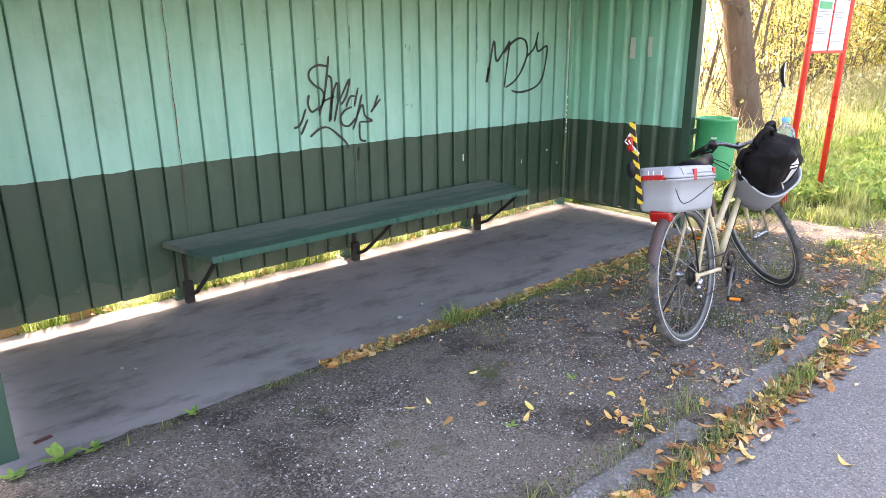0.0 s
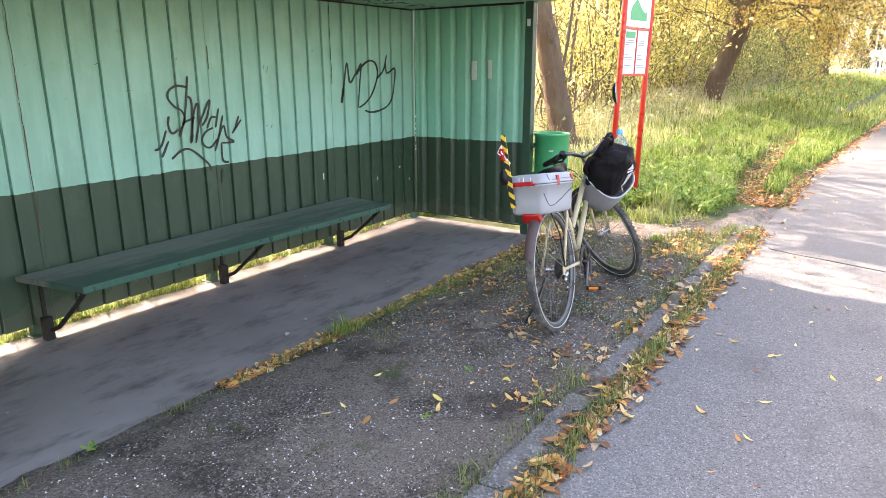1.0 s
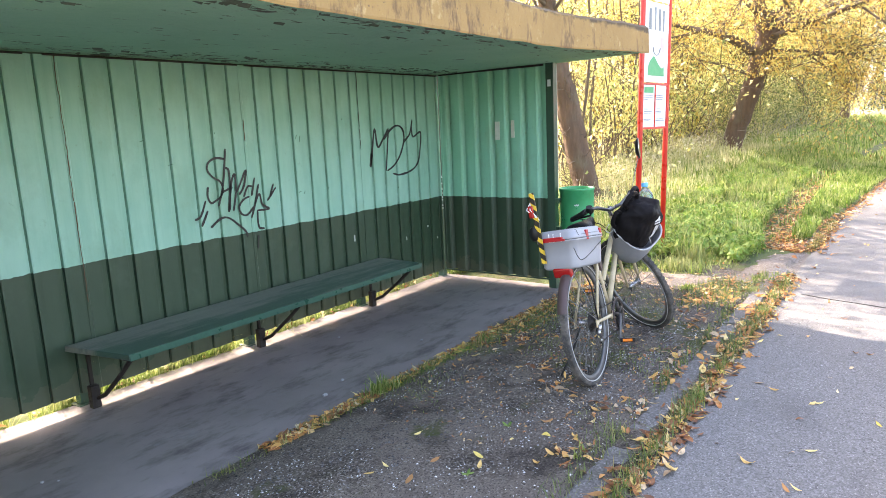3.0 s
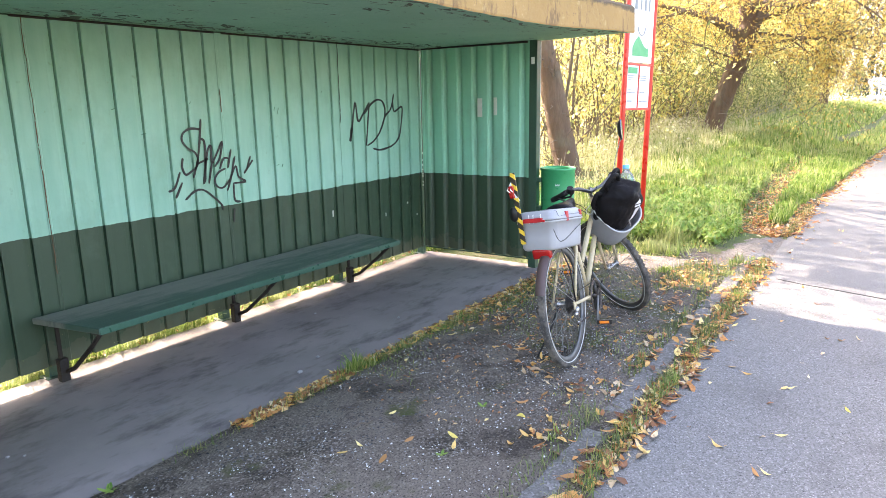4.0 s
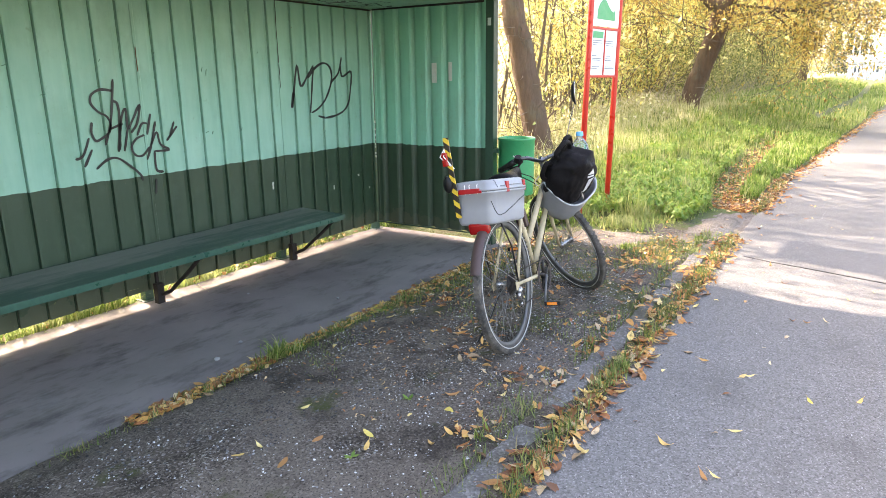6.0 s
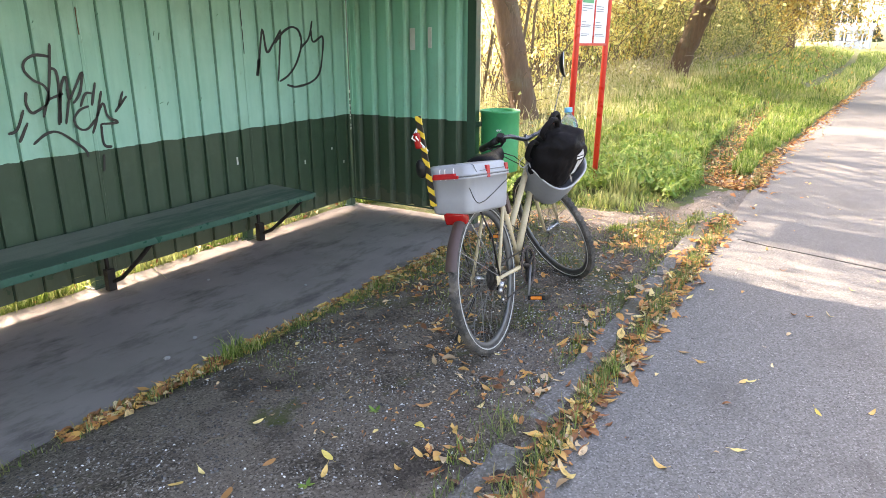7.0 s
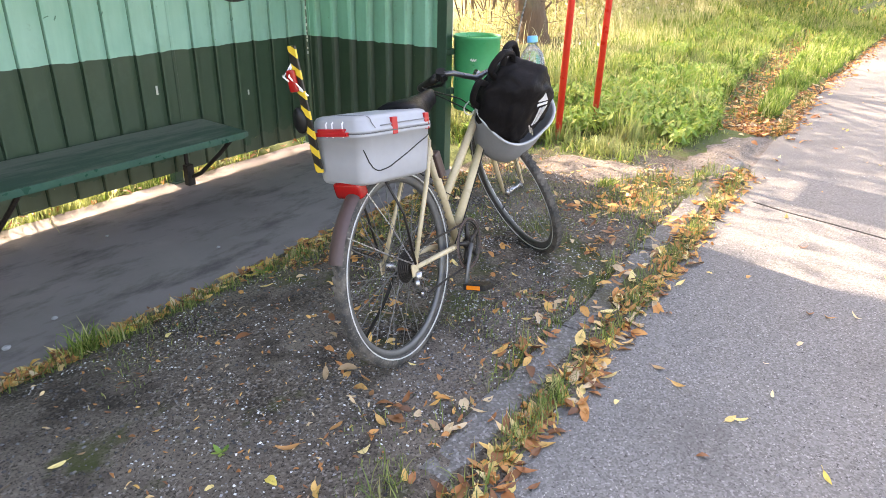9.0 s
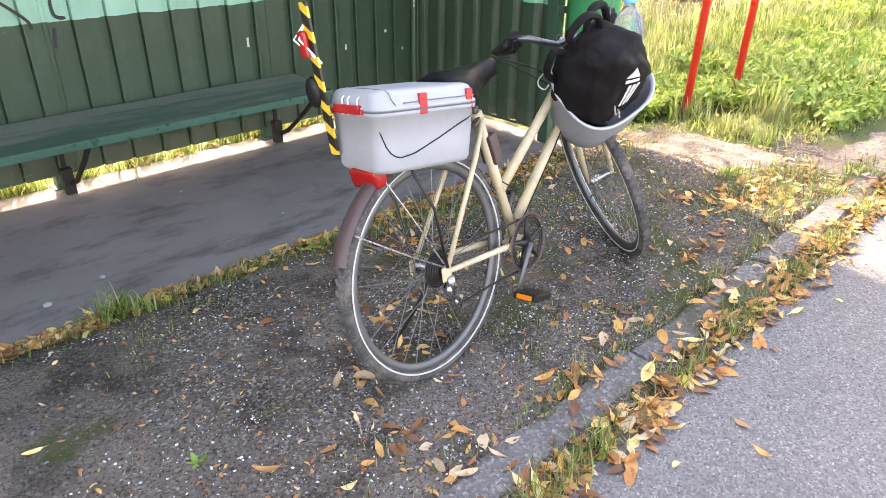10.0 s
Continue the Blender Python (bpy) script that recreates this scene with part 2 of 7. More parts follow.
def seat_board():
    n = Nodes("worn_dark_green_board", 0.42)
    f = n.noise(4, 6, 0.65, None, (0.6, 5.0, 5.0))
    a = n.mix(f, (0.022, 0.060, 0.046), (0.05, 0.105, 0.085))
    worn = n.ramp(n.math("ADD", n.noise(2.2, 5, 0.65, None, (0.7, 3.0, 1.0)), n.math("MULTIPLY", n.axis(1), 0.55)), (0.24, 0.0), (0.38, 0.85))
    n.colour(n.mix(worn, a, n.mix(f, (0.14, 0.15, 0.13), (0.26, 0.26, 0.23))))
    n.bump(f, 0.4, 0.004)
    return n.m


WALL, SOFFIT, FASCIA, SLAB = wall_paint(), soffit_paint(), fascia_concrete(), slab_concrete()
# Stronger upper green than WALL stands in for extra light on the side sheets.
SIDE_WALL = wall_paint("two_tone_paint_brightened", (0.120, 0.385, 0.265), (0.225, 0.56, 0.410), 0.4)
GROOVE = groove_grime_and_shade()
GRIT, ASPHALT, TURF = gravel_ground(), road_asphalt(), turf_ground()
KERB = kerb_concrete()
STEEL_GREEN = plain("dark_green_steel", (0.030, 0.075, 0.048), 0.45, 0, 0.35, 9, 0.25)
RUST = plain("rusty_steel", (0.026, 0.020, 0.017), 0.75, 0.2, 0.5, 20, 0.5)
SEAT_WOOD = seat_board()
OLD_WOOD = plain("brown_weathered_board", (0.24, 0.14, 0.055), 0.85, 0, 0.4, 8, 0.5)
INK = plain("black_spray_paint", (0.012, 0.012, 0.013), 0.45, 0, 0.3, 30, 0.0)
BARE = plain("bare_primer_patch", (0.58, 0.60, 0.55), 0.7, 0, 0.2, 30, 0.2)
RED = plain("red_sign_enamel", (0.62, 0.030, 0.018), 0.35, 0, 0.15, 6, 0.05)
WHITE = plain("white_sign_face", (0.80, 0.81, 0.80), 0.35, 0, 0.06, 5, 0.0)
PAPER = plain("timetable_paper", (0.70, 0.73, 0.75), 0.5, 0, 0.06, 9, 0.0)
GREEN_PRINT = plain("green_print", (0.02, 0.33, 0.13), 0.4, 0, 0.1, 9, 0.0)
GREY_PRINT = plain("grey_print", (0.20, 0.22, 0.24), 0.5, 0, 0.1, 9, 0.0)
BIN_GREEN = plain("green_plastic_bin", (0.014, 0.29, 0.115), 0.38, 0, 0.22, 6, 0.1)


# ---- building helpers ----
def smooth(v):
    v = min(1.0, max(0.0, v))
    return v * v * (3 - 2 * v)


def wave(x, y, s=1.0, seed=0.0):
    return noise.noise(Vector((x * s + seed, y * s - seed, seed * 0.7)))


def mesh_of(name, bm, material):
    me = bpy.data.meshes.new(name)
    bm.to_mesh(me)
    bm.free()
    for m in material if isinstance(material, (list, tuple)) else [material]:
        me.materials.append(m)
    return me


def soft(me):
    me.polygons.foreach_set("use_smooth", [True] * len(me.polygons))
    return me


def part(name, bm, material, parent=None, label="", shade=False):
    me = mesh_of(name, bm, material)
    if shade:
        soft(me)
    ob = new(name, me)
    ob.parent = parent
    return tagged(ob, label)


def thing(name, m, label, category, group=""):
    ob = new(name)
    ob.matrix_world = m
    return tagged(ob, label, category, group)


def box(bm, lo, hi, bevel=0.0, m=None, slot=0):
    r = bmesh.ops.create_cube(bm, size=1.0)
    vs = r["verts"]
    for v in vs:
        v.co = Vector([lo[i] if v.co[i] < 0 else hi[i] for i in range(3)])
    fs = list({f for v in vs for f in v.link_faces})
    for f in fs:
        f.material_index = slot
    if bevel:
        es = list({e for v in vs for e in v.link_edges})
        out = bmesh.ops.bevel(bm, geom=es, offset=bevel, segments=2, affect="EDGES", profile=0.6)
        vs = list({v for f in out["faces"] for v in f.verts} | {v for v in vs if v.is_valid})
        for f in out["faces"]:
            f.material_index = slot
    if m is not None:
        bmesh.ops.transform(bm, matrix=m, verts=[v for v in vs if v.is_valid])
    return bm


def sweep(bm, pts, radii, seg=8, caps=True, flat=None, closed=False):
    """A round bar along a line of points; radii a number or one for each point; flat squeezes it along that direction."""
    pts = [Vector(p) for p in pts]
    n = len(pts)
    rs = list(radii) if isinstance(radii, (list, tuple)) else [radii] * n
    rings, ref = [], None
    for i, p in enumerate(pts):
        if closed:
            d = pts[(i + 1) % n] - pts[i - 1]
        else:
            d = pts[min(i + 1, n - 1)] - pts[max(i - 1, 0)]
        d.normalize()
        if ref is None:
            ref = Vector((0, 0, 1)) if abs(d.z) < 0.9 else Vector((1, 0, 0))
        a = (ref - d * ref.dot(d)).normalized()
        ref = a
        b = d.cross(a)
        ring = []
        for k in range(seg):
            w = 2 * math.pi * k / seg
            o = a * math.cos(w) * rs[i] + b * math.sin(w) * rs[i]
            if flat:
                fv, fk = Vector(flat[0]).normalized(), flat[1]
                o -= fv * o.dot(fv) * (1 - fk)
            ring.append(bm.verts.new(p + o))
        rings.append(ring)
    for i in range(n if closed else n - 1):
        A, B = rings[i], rings[(i + 1) % n]
        for k in range(seg):
            bm.faces.new((A[k], A[(k + 1) % seg], B[(k + 1) % seg], B[k]))
    if caps and not closed:
        bm.faces.new(rings[0][::-1])
        bm.faces.new(rings[-1])
    return bm


def lathe(bm, prof, seg=24, m=None):
    """Turns a line of (radius, height) about z."""
    rings = []
    for r, z in prof:
        rings.append([bm.verts.new((r * math.cos(2 * math.pi * k / seg), r * math.sin(2 * math.pi * k / seg), z)) for k in range(seg)])
    for A, B in zip(rings, rings[1:]):
        for k in range(seg):
            bm.faces.new((A[k], A[(k + 1) % seg], B[(k + 1) % seg], B[k]))
    if m is not None:
        bmesh.ops.transform(bm, matrix=m, verts=[v for r in rings for v in r])
    return bm


def sheet(name, xs, ys, height, material, kind_label, category, smooth_shade=True):
    nx, ny = len(xs), len(ys)
    co = np.empty((nx * ny, 3), np.float32)
    k = 0
    for x in xs:
        for y in ys:
            co[k] = (x, y, height(x, y))
            k += 1
    i, j = np.meshgrid(np.arange(nx - 1), np.arange(ny - 1), indexing="ij")
    a = (i * ny + j).ravel()
    quads = np.stack([a, a + ny, a + ny + 1, a + 1], 1)
    me = quad_mesh(name, co, quads, material)
    if smooth_shade:
        soft(me)
    return tagged(new(name, me), kind_label, category, kind="structure")


def quad_mesh(name, co, quads, material):
    me = bpy.data.meshes.new(name)
    k = quads.shape[1]
    me.vertices.add(len(co))
    me.vertices.foreach_set("co", np.ascontiguousarray(co, np.float32).ravel())
    me.loops.add(quads.size)
    me.loops.foreach_set("vertex_index", np.ascontiguousarray(quads, np.int32).ravel())
    me.polygons.add(len(quads))
    me.polygons.foreach_set("loop_start", np.arange(0, quads.size, k, dtype=np.int32))
    me.materials.append(material)
    me.update(calc_edges=True)
    me.validate()
    return me


# ---- ground, road, kerb ----
def track_y(x):
    """The trodden track through the verge."""
    return np.interp(x, (1.8, 2.6, 3.0, 5, 8.4, 14, 20, 40), (-2.95, -2.75, -2.65, -2.5, -2.38, -2.38, -2.75, -3.3))


def ground_z(x, y):
    p = float(np.interp(y, (-12, -3.6, -3.05, -2.85, -2.0, -1.6, -1.36, 0.2, 1.5, 9, 40), (0.03, 0.04, 0.05, 0.078, 0.072, 0.03, -0.03, -0.045, 0.02, 0.25, 0.8)))
    far = smooth((x - 0.4) / 2.0)
    v = float(np.interp(y, (-12, -3.2, -2.9, -2.3, -1.5, 3, 9, 40), (0.03, 0.045, 0.08, 0.105, 0.14, 0.16, 0.28, 0.8)))
    z = p * (1 - far) + v * far
    z += 0.34 * smooth((x - 4.5) / 9) * smooth((y + 2.9) / 2.6)
    if x > 2.2:
        z -= 0.045 * float(np.interp(x, (3, 8), (1.0, 0.35))) * math.exp(-((y - float(track_y(x))) / 0.16) ** 2)
    return z


def road_edge(x):
    return -3.06 - 0.055 * max(0.0, x - 4.0)


def span(a, b, step):
    return list(np.arange(a, b, step))


def turf_height(x, y):
    z = ground_z(x, y) + 0.012 * wave(x, y, 2.3) + 0.006 * wave(x, y, 7.0)
    if y < road_edge(x) + 0.05:
        z = min(z, 0.02) - 0.02
    if x < 0.55 and -2.95 < y < 0.2:
        z -= 0.035
    return z


sheet("ground", [-900, -300, -100, -40, -20, -12, -9] + span(-8, 12, 0.125) + span(12, 40, 1.0) + [45, 60, 90, 150, 300, 900],
      [-900, -300, -100, -40, -20, -12, -9.5, -9, -6] + span(-3.6, 3, 0.11) + span(3, 16, 0.6) + [20, 30, 60, 100, 300, 900],
      turf_height, TURF, "uneven grassy verge with bare soil patches", "ground")


def apron_height(x, y):
    z = ground_z(x, y) + 0.008 * wave(x, y, 3.1, 4) + 0.004 * wave(x, y, 11.0, 7)
    ragged = 0.25 * wave(x, y, 1.7, 3)
    inside = min(max(0.55 - x, min(2.7 - x, -2.38 - y)) + ragged, 9)
    z += 0.010 * smooth(inside / 0.08) - 0.05 * smooth(-inside / 0.15)
    if y > -1.50:
        rim = -1.395 + 0.03 * wave(x, 0, 1.9, 6) + 0.03 * wave(x, y, 6.0, 6)
        low = -0.004 + 0.007 * wave(x, y, 5.0, 2)
        z += (low - z) * smooth((y + 1.50) / 0.08)
        z -= 0.03 * smooth((y - rim) / 0.05)
    if y < -2.88:
        z += (0.064 + 0.024 * wave(x, y, 2.2, 12) + 0.010 * wave(x, y, 9.0, 12) - z) * smooth((-2.88 - y) / 0.03)
    if x > 0.9:
        z -= 0.06 * smooth((x - 0.9) / 0.25) * smooth((-2.5 - y) / 0.15)
    return z


sheet("gravel_apron", span(-9, 3.2, 0.05), span(-3.01, -1.22, 0.0345), apron_height, GRIT, "dark trodden grit with moss and pale chippings", "pavement")


def road_height(x, y):
    z = 0.048 + 0.003 * wave(x, y, 0.8, 5)
    e = road_edge(x)
    return z - 0.03 * smooth((y - e + 0.03) / 0.05)


sheet("road", [-500, -150, -50, -20, -10] + span(-8, 12, 0.25) + span(12, 60, 2.0) + [80, 150, 500], [-9.2, -9.0, -7, -6, -5, -4.5, -4, -3.8, -3.6, -3.4, -3.3, -3.2, -3.12, -3.05, -3.0],
      lambda x, y: road_height(x, y + (road_edge(x) + 3.06)), ASPHALT, "grey weathered asphalt road", "road")
for ob in (bpy.data.objects["road"],):
    me = ob.data
    arr = np.empty(len(me.vertices) * 3, np.float32)
    me.vertices.foreach_get("co", arr)
    arr = arr.reshape(-1, 3)
    arr[:, 1] += -0.055 * np.maximum(0, arr[:, 0] - 4.0)
    me.vertices.foreach_set("co", arr.ravel())
    me.update()


def gutter_height(x, y):
    t = (y + 3.165) / 0.135
    sink = 0.08 * smooth((x - 0.98) / 0.1) * smooth((2.4 - x) / 0.15)
    return 0.040 - sink + 0.036 * smooth(t) + 0.010 * wave(x, y, 5.0, 3) + 0.006 * wave(x, y, 17.0, 3)


sheet("gutter_soil", span(-8.6, 5.2, 0.04), span(-3.165, -2.985, 0.0225), gutter_height, GRIT, "strip of soil and moss between kerb and road", "pavement")


def kerb_row():
    kerb = new("kerb")
    tagged(kerb, "worn concrete kerb half buried in leaves", "kerb", kind="structure")
    rng = random.Random(4)
    x = -8.6
    while x < 0.55:
        ln = rng.choice((0.95, 1.0, 1.0))
        bm = bmesh.new()
        top = 0.081 + rng.uniform(-0.007, 0.005)
        y0 = -3.035 + rng.uniform(-0.008, 0.008)
        box(bm, (x + 0.006, y0, -0.12), (x + ln - 0.006, y0 + 0.125, top), 0.022)
        bmesh.ops.subdivide_edges(bm, edges=[e for e in bm.edges if e.calc_length() > 0.5], cuts=24)
        for v in bm.verts:
            v.co += Vector((0, 0.5, 1)) * (0.009 * wave(v.co.x, v.co.y + v.co.z, 6.0, 2) + 0.006 * wave(v.co.x, v.co.y * 3, 19.0, 2))
        part("kerb_stone", bm, KERB, kerb)
        x += ln


kerb_row()

# the shelter's floor
bm = bmesh.new()
box(bm, (-5.45, -1.37, -0.16), (0.13, 0.085, -0.012), 0.012)
bmesh.ops.subdivide_edges(bm, edges=[e for e in bm.edges if e.calc_length() > 3], cuts=70)
bmesh.ops.subdivide_edges(bm, edges=[e for e in bm.edges if e.calc_length() > 1], cuts=8)
for v in bm.verts:
    v.co.z += 0.004 * wave(v.co.x, v.co.y, 1.4, 8)
    if v.co.y < -1.3:
        v.co.y += 0.03 * wave(v.co.x, 0, 2.6, 9)
        v.co.z -= 0.008
    if v.co.y > 0.05:
        v.co.y += 0.022 * wave(v.co.x, 0, 4.0, 5) + 0.012 * wave(v.co.x, 0, 15.0, 5)
tagged(part("floor", bm, SLAB, None, "worn grey concrete floor slab of the shelter", True), "", "floor", "", "structure")


# ---- the bus shelter ----
def corrugated(bm, a, b, grooves, place, z0=0.066, z1=2.012, lap=0.004, rounded_ribs=False):
    """Ribbed sheet between a and b; place(s, d, z) puts a point s along, d behind the face."""
    line = [(a, -lap), (a + 0.02, -lap), (a + 0.024, 0)]
    for g in grooves:
        if rounded_ribs:
            line += [(g - 0.056, 0.000), (g - 0.038, 0.008), (g - 0.016, 0.034), (g + 0.012, 0.036), (g + 0.020, 0.012), (g + 0.024, 0.001)]
        else:
            line += [(g - 0.046, 0.0), (g - 0.028, 0.0035), (g - 0.0075, 0.0105), (g - 0.006, 0.0165), (g + 0.001, 0.0165), (g + 0.003, -0.001), (g + 0.011, -0.003), (g + 0.040, 0.0)]
    line += [(b, 0)]
    line = [p for i, p in enumerate(line) if a <= p[0] <= b]
    line.sort(key=lambda p: p[0])
    zs = [z0 + (z1 - z0) * k / 9 for k in range(10)]
    rows = []
    for back in (0.0, 0.0025):
        rows.append([[bm.verts.new(place(s, d + back + 0.0016 * wave(s, z, 2.2, 3), z)) for s, d in line] for z in zs])
    for r, flip in ((rows[0], False), (rows[1], True)):
        for A, B in zip(r, r[1:]):
            for k in range(len(line) - 1):
                f = (A[k], A[k + 1], B[k + 1], B[k])
                f = bm.faces.new(f[::-1] if flip else f)
                # Recessed faces take the dark slot, which carries the shade of the grooves.
                if line[k][1] > 0.0095 and line[k + 1][1] > 0.0095 or line[k][1] > 0.02 or line[k + 1][1] > 0.02:
                    f.material_index = 1 if not rounded_ribs or line[k + 1][0] - line[k][0] < 0.010 else 0
    for e in (0, -1):
        for k in range(len(line) - 1):
            bm.faces.new((rows[0][e][k], rows[1][e][k], rows[1][e][k + 1], rows[0][e][k + 1]))
    for A, B, C, D in zip(rows[0], rows[0][1:], rows[1], rows[1][1:]):
        for e in (0, -1):
            bm.faces.new((A[e], B[e], D[e], C[e]))
    bmesh.ops.recalc_face_normals(bm, faces=bm.faces)
    return bm


shelter = thing("bus_shelter", pose(0, 0, 0), "open bus shelter of ribbed green sheets under a flat concrete roof", "bus shelter")
back_sheets = []
for a, b, g0 in ((-4.88, -3.67, -4.77), (-3.67, -2.42, -3.51), (-2.42, -1.20, -2.28), (-1.20, -0.004, -1.03)):
    bm = corrugated(bmesh.new(), a, min(b + 0.016, -0.004), [g0 + 0.167 * k for k in range(7) if g0 + 0.167 * k < b - 0.015], lambda s, d, z: (s, d, z))
    back_sheets.append(part("wall_sheet", bm, [WALL, GROOVE], shelter, "ribbed sheet painted turquoise over dark green"))
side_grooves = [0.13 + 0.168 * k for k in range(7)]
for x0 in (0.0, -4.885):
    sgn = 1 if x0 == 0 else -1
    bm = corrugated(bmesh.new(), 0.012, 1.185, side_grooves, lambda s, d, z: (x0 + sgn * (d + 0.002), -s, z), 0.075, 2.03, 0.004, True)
    back_sheets.append(part("wall_sheet", bm, [SIDE_WALL, GROOVE], shelter, "ribbed two-tone sheet, its upper green strengthened to brighten it"))


def post(x, y, w, z1, foot=True, h0=-0.02):
    bm = bmesh.new()
    box(bm, (x - w / 2, y - w / 2, h0), (x + w / 2, y + w / 2, z1), 0.004)
    if foot:
        box(bm, (x - w * 0.9, y - w * 0.9, h0), (x + w * 0.9, y + w * 0.9, h0 + 0.012), 0.002)
    return bm


for x, y in ((0.035, -1.222), (-4.925, -1.232)):
    part("post", post(x, y, 0.075, 2.06, True, -0.05), STEEL_GREEN, shelter, "dark green steel post")
for x in (0.028, -1.25, -2.50, -3.74, -4.93):
    part("post", post(x, 0.058, 0.06, 2.03), STEEL_GREEN, shelter, "dark green steel post")
bm = bmesh.new()
for x0, x1 in ((-4.9, -3.82), (-3.72, -2.42), (-2.36, -0.02)):
    box(bm, (x0, -0.010, 2.006), (x1, -0.002, 2.019), 0.002)
part("top_rail", bm, RUST, shelter, "rusty steel strip along the top of the wall")
# Added strip behind the sheets, stops light leaking between wall and roof.
bm = bmesh.new()
box(bm, (-4.88, 0.026, 1.985), (0.0, 0.040, 2.030), 0.002)
part("back_rail", bm, STEEL_GREEN, shelter, "added dark green strip closing the gap above the wall to light")
bm = bmesh.new()
box(bm, (-0.014, -1.17, 2.012), (-0.004, -0.02, 2.030), 0.002)
part("top_rail", bm, RUST, shelter, "rusty steel strip along the top of the wall")
bm = bmesh.new()
box(bm, (-0.012, -1.20, 0.066), (0.0, -0.0, 0.078), 0.002)
part("bottom_rail", bm, STEEL_GREEN, shelter)
bm = bmesh.new()
box(bm, (0.073, -1.259, 0.90), (0.079, -1.19, 2.02), 0.001)
part("edge_strip", bm, BARE, shelter, "bare grey metal strip on the outside")


def roof_mesh():
    """Flat slab with a ragged front edge; the underside dips a little in the middle."""
    bm = bmesh.new()
    xs = [-5.6 + 5.72 * k / 76 for k in range(77)]
    ring = []
    for x in xs:
        up = 0.045 * smooth((x + 1.6) / 1.7)
        j = 0.006 * wave(x, 1, 5.0) + 0.003 * wave(x, 2, 19.0)
        zf, zt = 1.992 + up + j, 2.222 + up * 0.75 + 0.006 * wave(x, 3, 6.0) + 0.004 * wave(x, 3, 23)
        yf = -2.005 - 0.07 * smooth((x + 1.5) / 1.6)
        pts = [(yf + 0.004, zf), (yf, zf + 0.012), (yf + 0.004, (zf + zt) / 2), (yf + 0.008, zt - 0.02), (yf + 0.03, zt), (-1.0, zt + 0.02), (0.25, zt + 0.03), (0.26, 2.02), (0.0, 2.024), (-0.6, 2.026 - 0.006 + up * 0.2), (-1.3, 2.012 + up * 0.5), (yf + 0.09, zf + 0.004 + j), (yf + 0.04, zf + 0.003)]
        ring.append([bm.verts.new((x, y, z)) for y, z in pts])
    n = len(ring[0])
    for A, B in zip(ring, ring[1:]):
        for k in range(n):
            f = bm.faces.new((A[k], A[(k + 1) % n], B[(k + 1) % n], B[k]))
            f.material_index = 1 if k in (7, 8, 9, 10, 11, 12) else 0
    bm.faces.new(ring[0])
    bm.faces.new(ring[-1][::-1])
    bmesh.ops.recalc_face_normals(bm, faces=bm.faces)
    return bm


part("roof", roof_mesh(), [FASCIA, SOFFIT], shelter, "concrete roof slab, ochre edge and flaking green underside")


def ribbon(bm, pts, w, y=-0.0035):
    """A painted stroke on the back wall, through points (x, z)."""
    pts = [Vector((x, 0, z)) for x, z in pts]
    fine = []
    for i in range(len(pts) - 1):
        p0, p1, p2, p3 = pts[max(i - 1, 0)], pts[i], pts[i + 1], pts[min(i + 2, len(pts) - 1)]
        for k in range(5):
            t = k / 5
            fine.append(0.5 * ((2 * p1) + (p2 - p0) * t + (2 * p0 - 5 * p1 + 4 * p2 - p3) * t * t + (3 * p1 - p0 - 3 * p2 + p3) * t ** 3))
    fine.append(pts[-1])
    prev = None
    for i, p in enumerate(fine):
        d = (fine[min(i + 1, len(fine) - 1)] - fine[max(i - 1, 0)]).normalized()
        ww = w * (0.75 + 0.5 * abs(wave(p.x, p.z, 9.0))) * (0.55 if i in (0, len(fine) - 1) else 1)
        nrm = Vector((-d.z, 0, d.x)) * ww / 2
        cur = [bm.verts.new((q.x, yy, q.z)) for q, yy in ((p + nrm, y), (p - nrm, y), (p - nrm, y + 0.0025), (p + nrm, y + 0.0025))]
        if prev:
            for k in range(4):
                bm.faces.new((prev[k], prev[(k + 1) % 4], cur[(k + 1) % 4], cur[k]))
        prev = cur
    return bm


TAG_ONE = [
    [(-2.6, 1.37), (-2.68, 1.38), (-2.74, 1.35), (-2.75, 1.3), (-2.71, 1.25), (-2.66, 1.22), (-2.64, 1.17), (-2.66, 1.12), (-2.71, 1.09), (-2.75, 1.08), (-2.77, 1.13), (-2.76, 1.19)],
    [(-2.59, 1.44), (-2.61, 1.32), (-2.64, 1.18), (-2.69, 1.05)],
    [(-2.61, 1.31), (-2.58, 1.29), (-2.58, 1.19), (-2.61, 1.0)],
]
TAG_TWO = [
    [(-2.66, 1.14), (-2.56, 1.17)],
    [(-2.6, 1.01), (-2.57, 1.19), (-2.53, 1.26), (-2.53, 1.14), (-2.49, 1.19), (-2.43, 1.28), (-2.46, 1.17), (-2.51, 1.11)],
    [(-2.53, 1.14), (-2.57, 1.0)],
    [(-2.42, 1.09), (-2.48, 1.07), (-2.52, 1.02), (-2.5, 0.97), (-2.45, 0.96), (-2.39, 1.01)],
    [(-2.47, 1.09), (-2.43, 1.16), (-2.39, 1.16)],
    [(-2.36, 1.22), (-2.4, 1.09)],
]
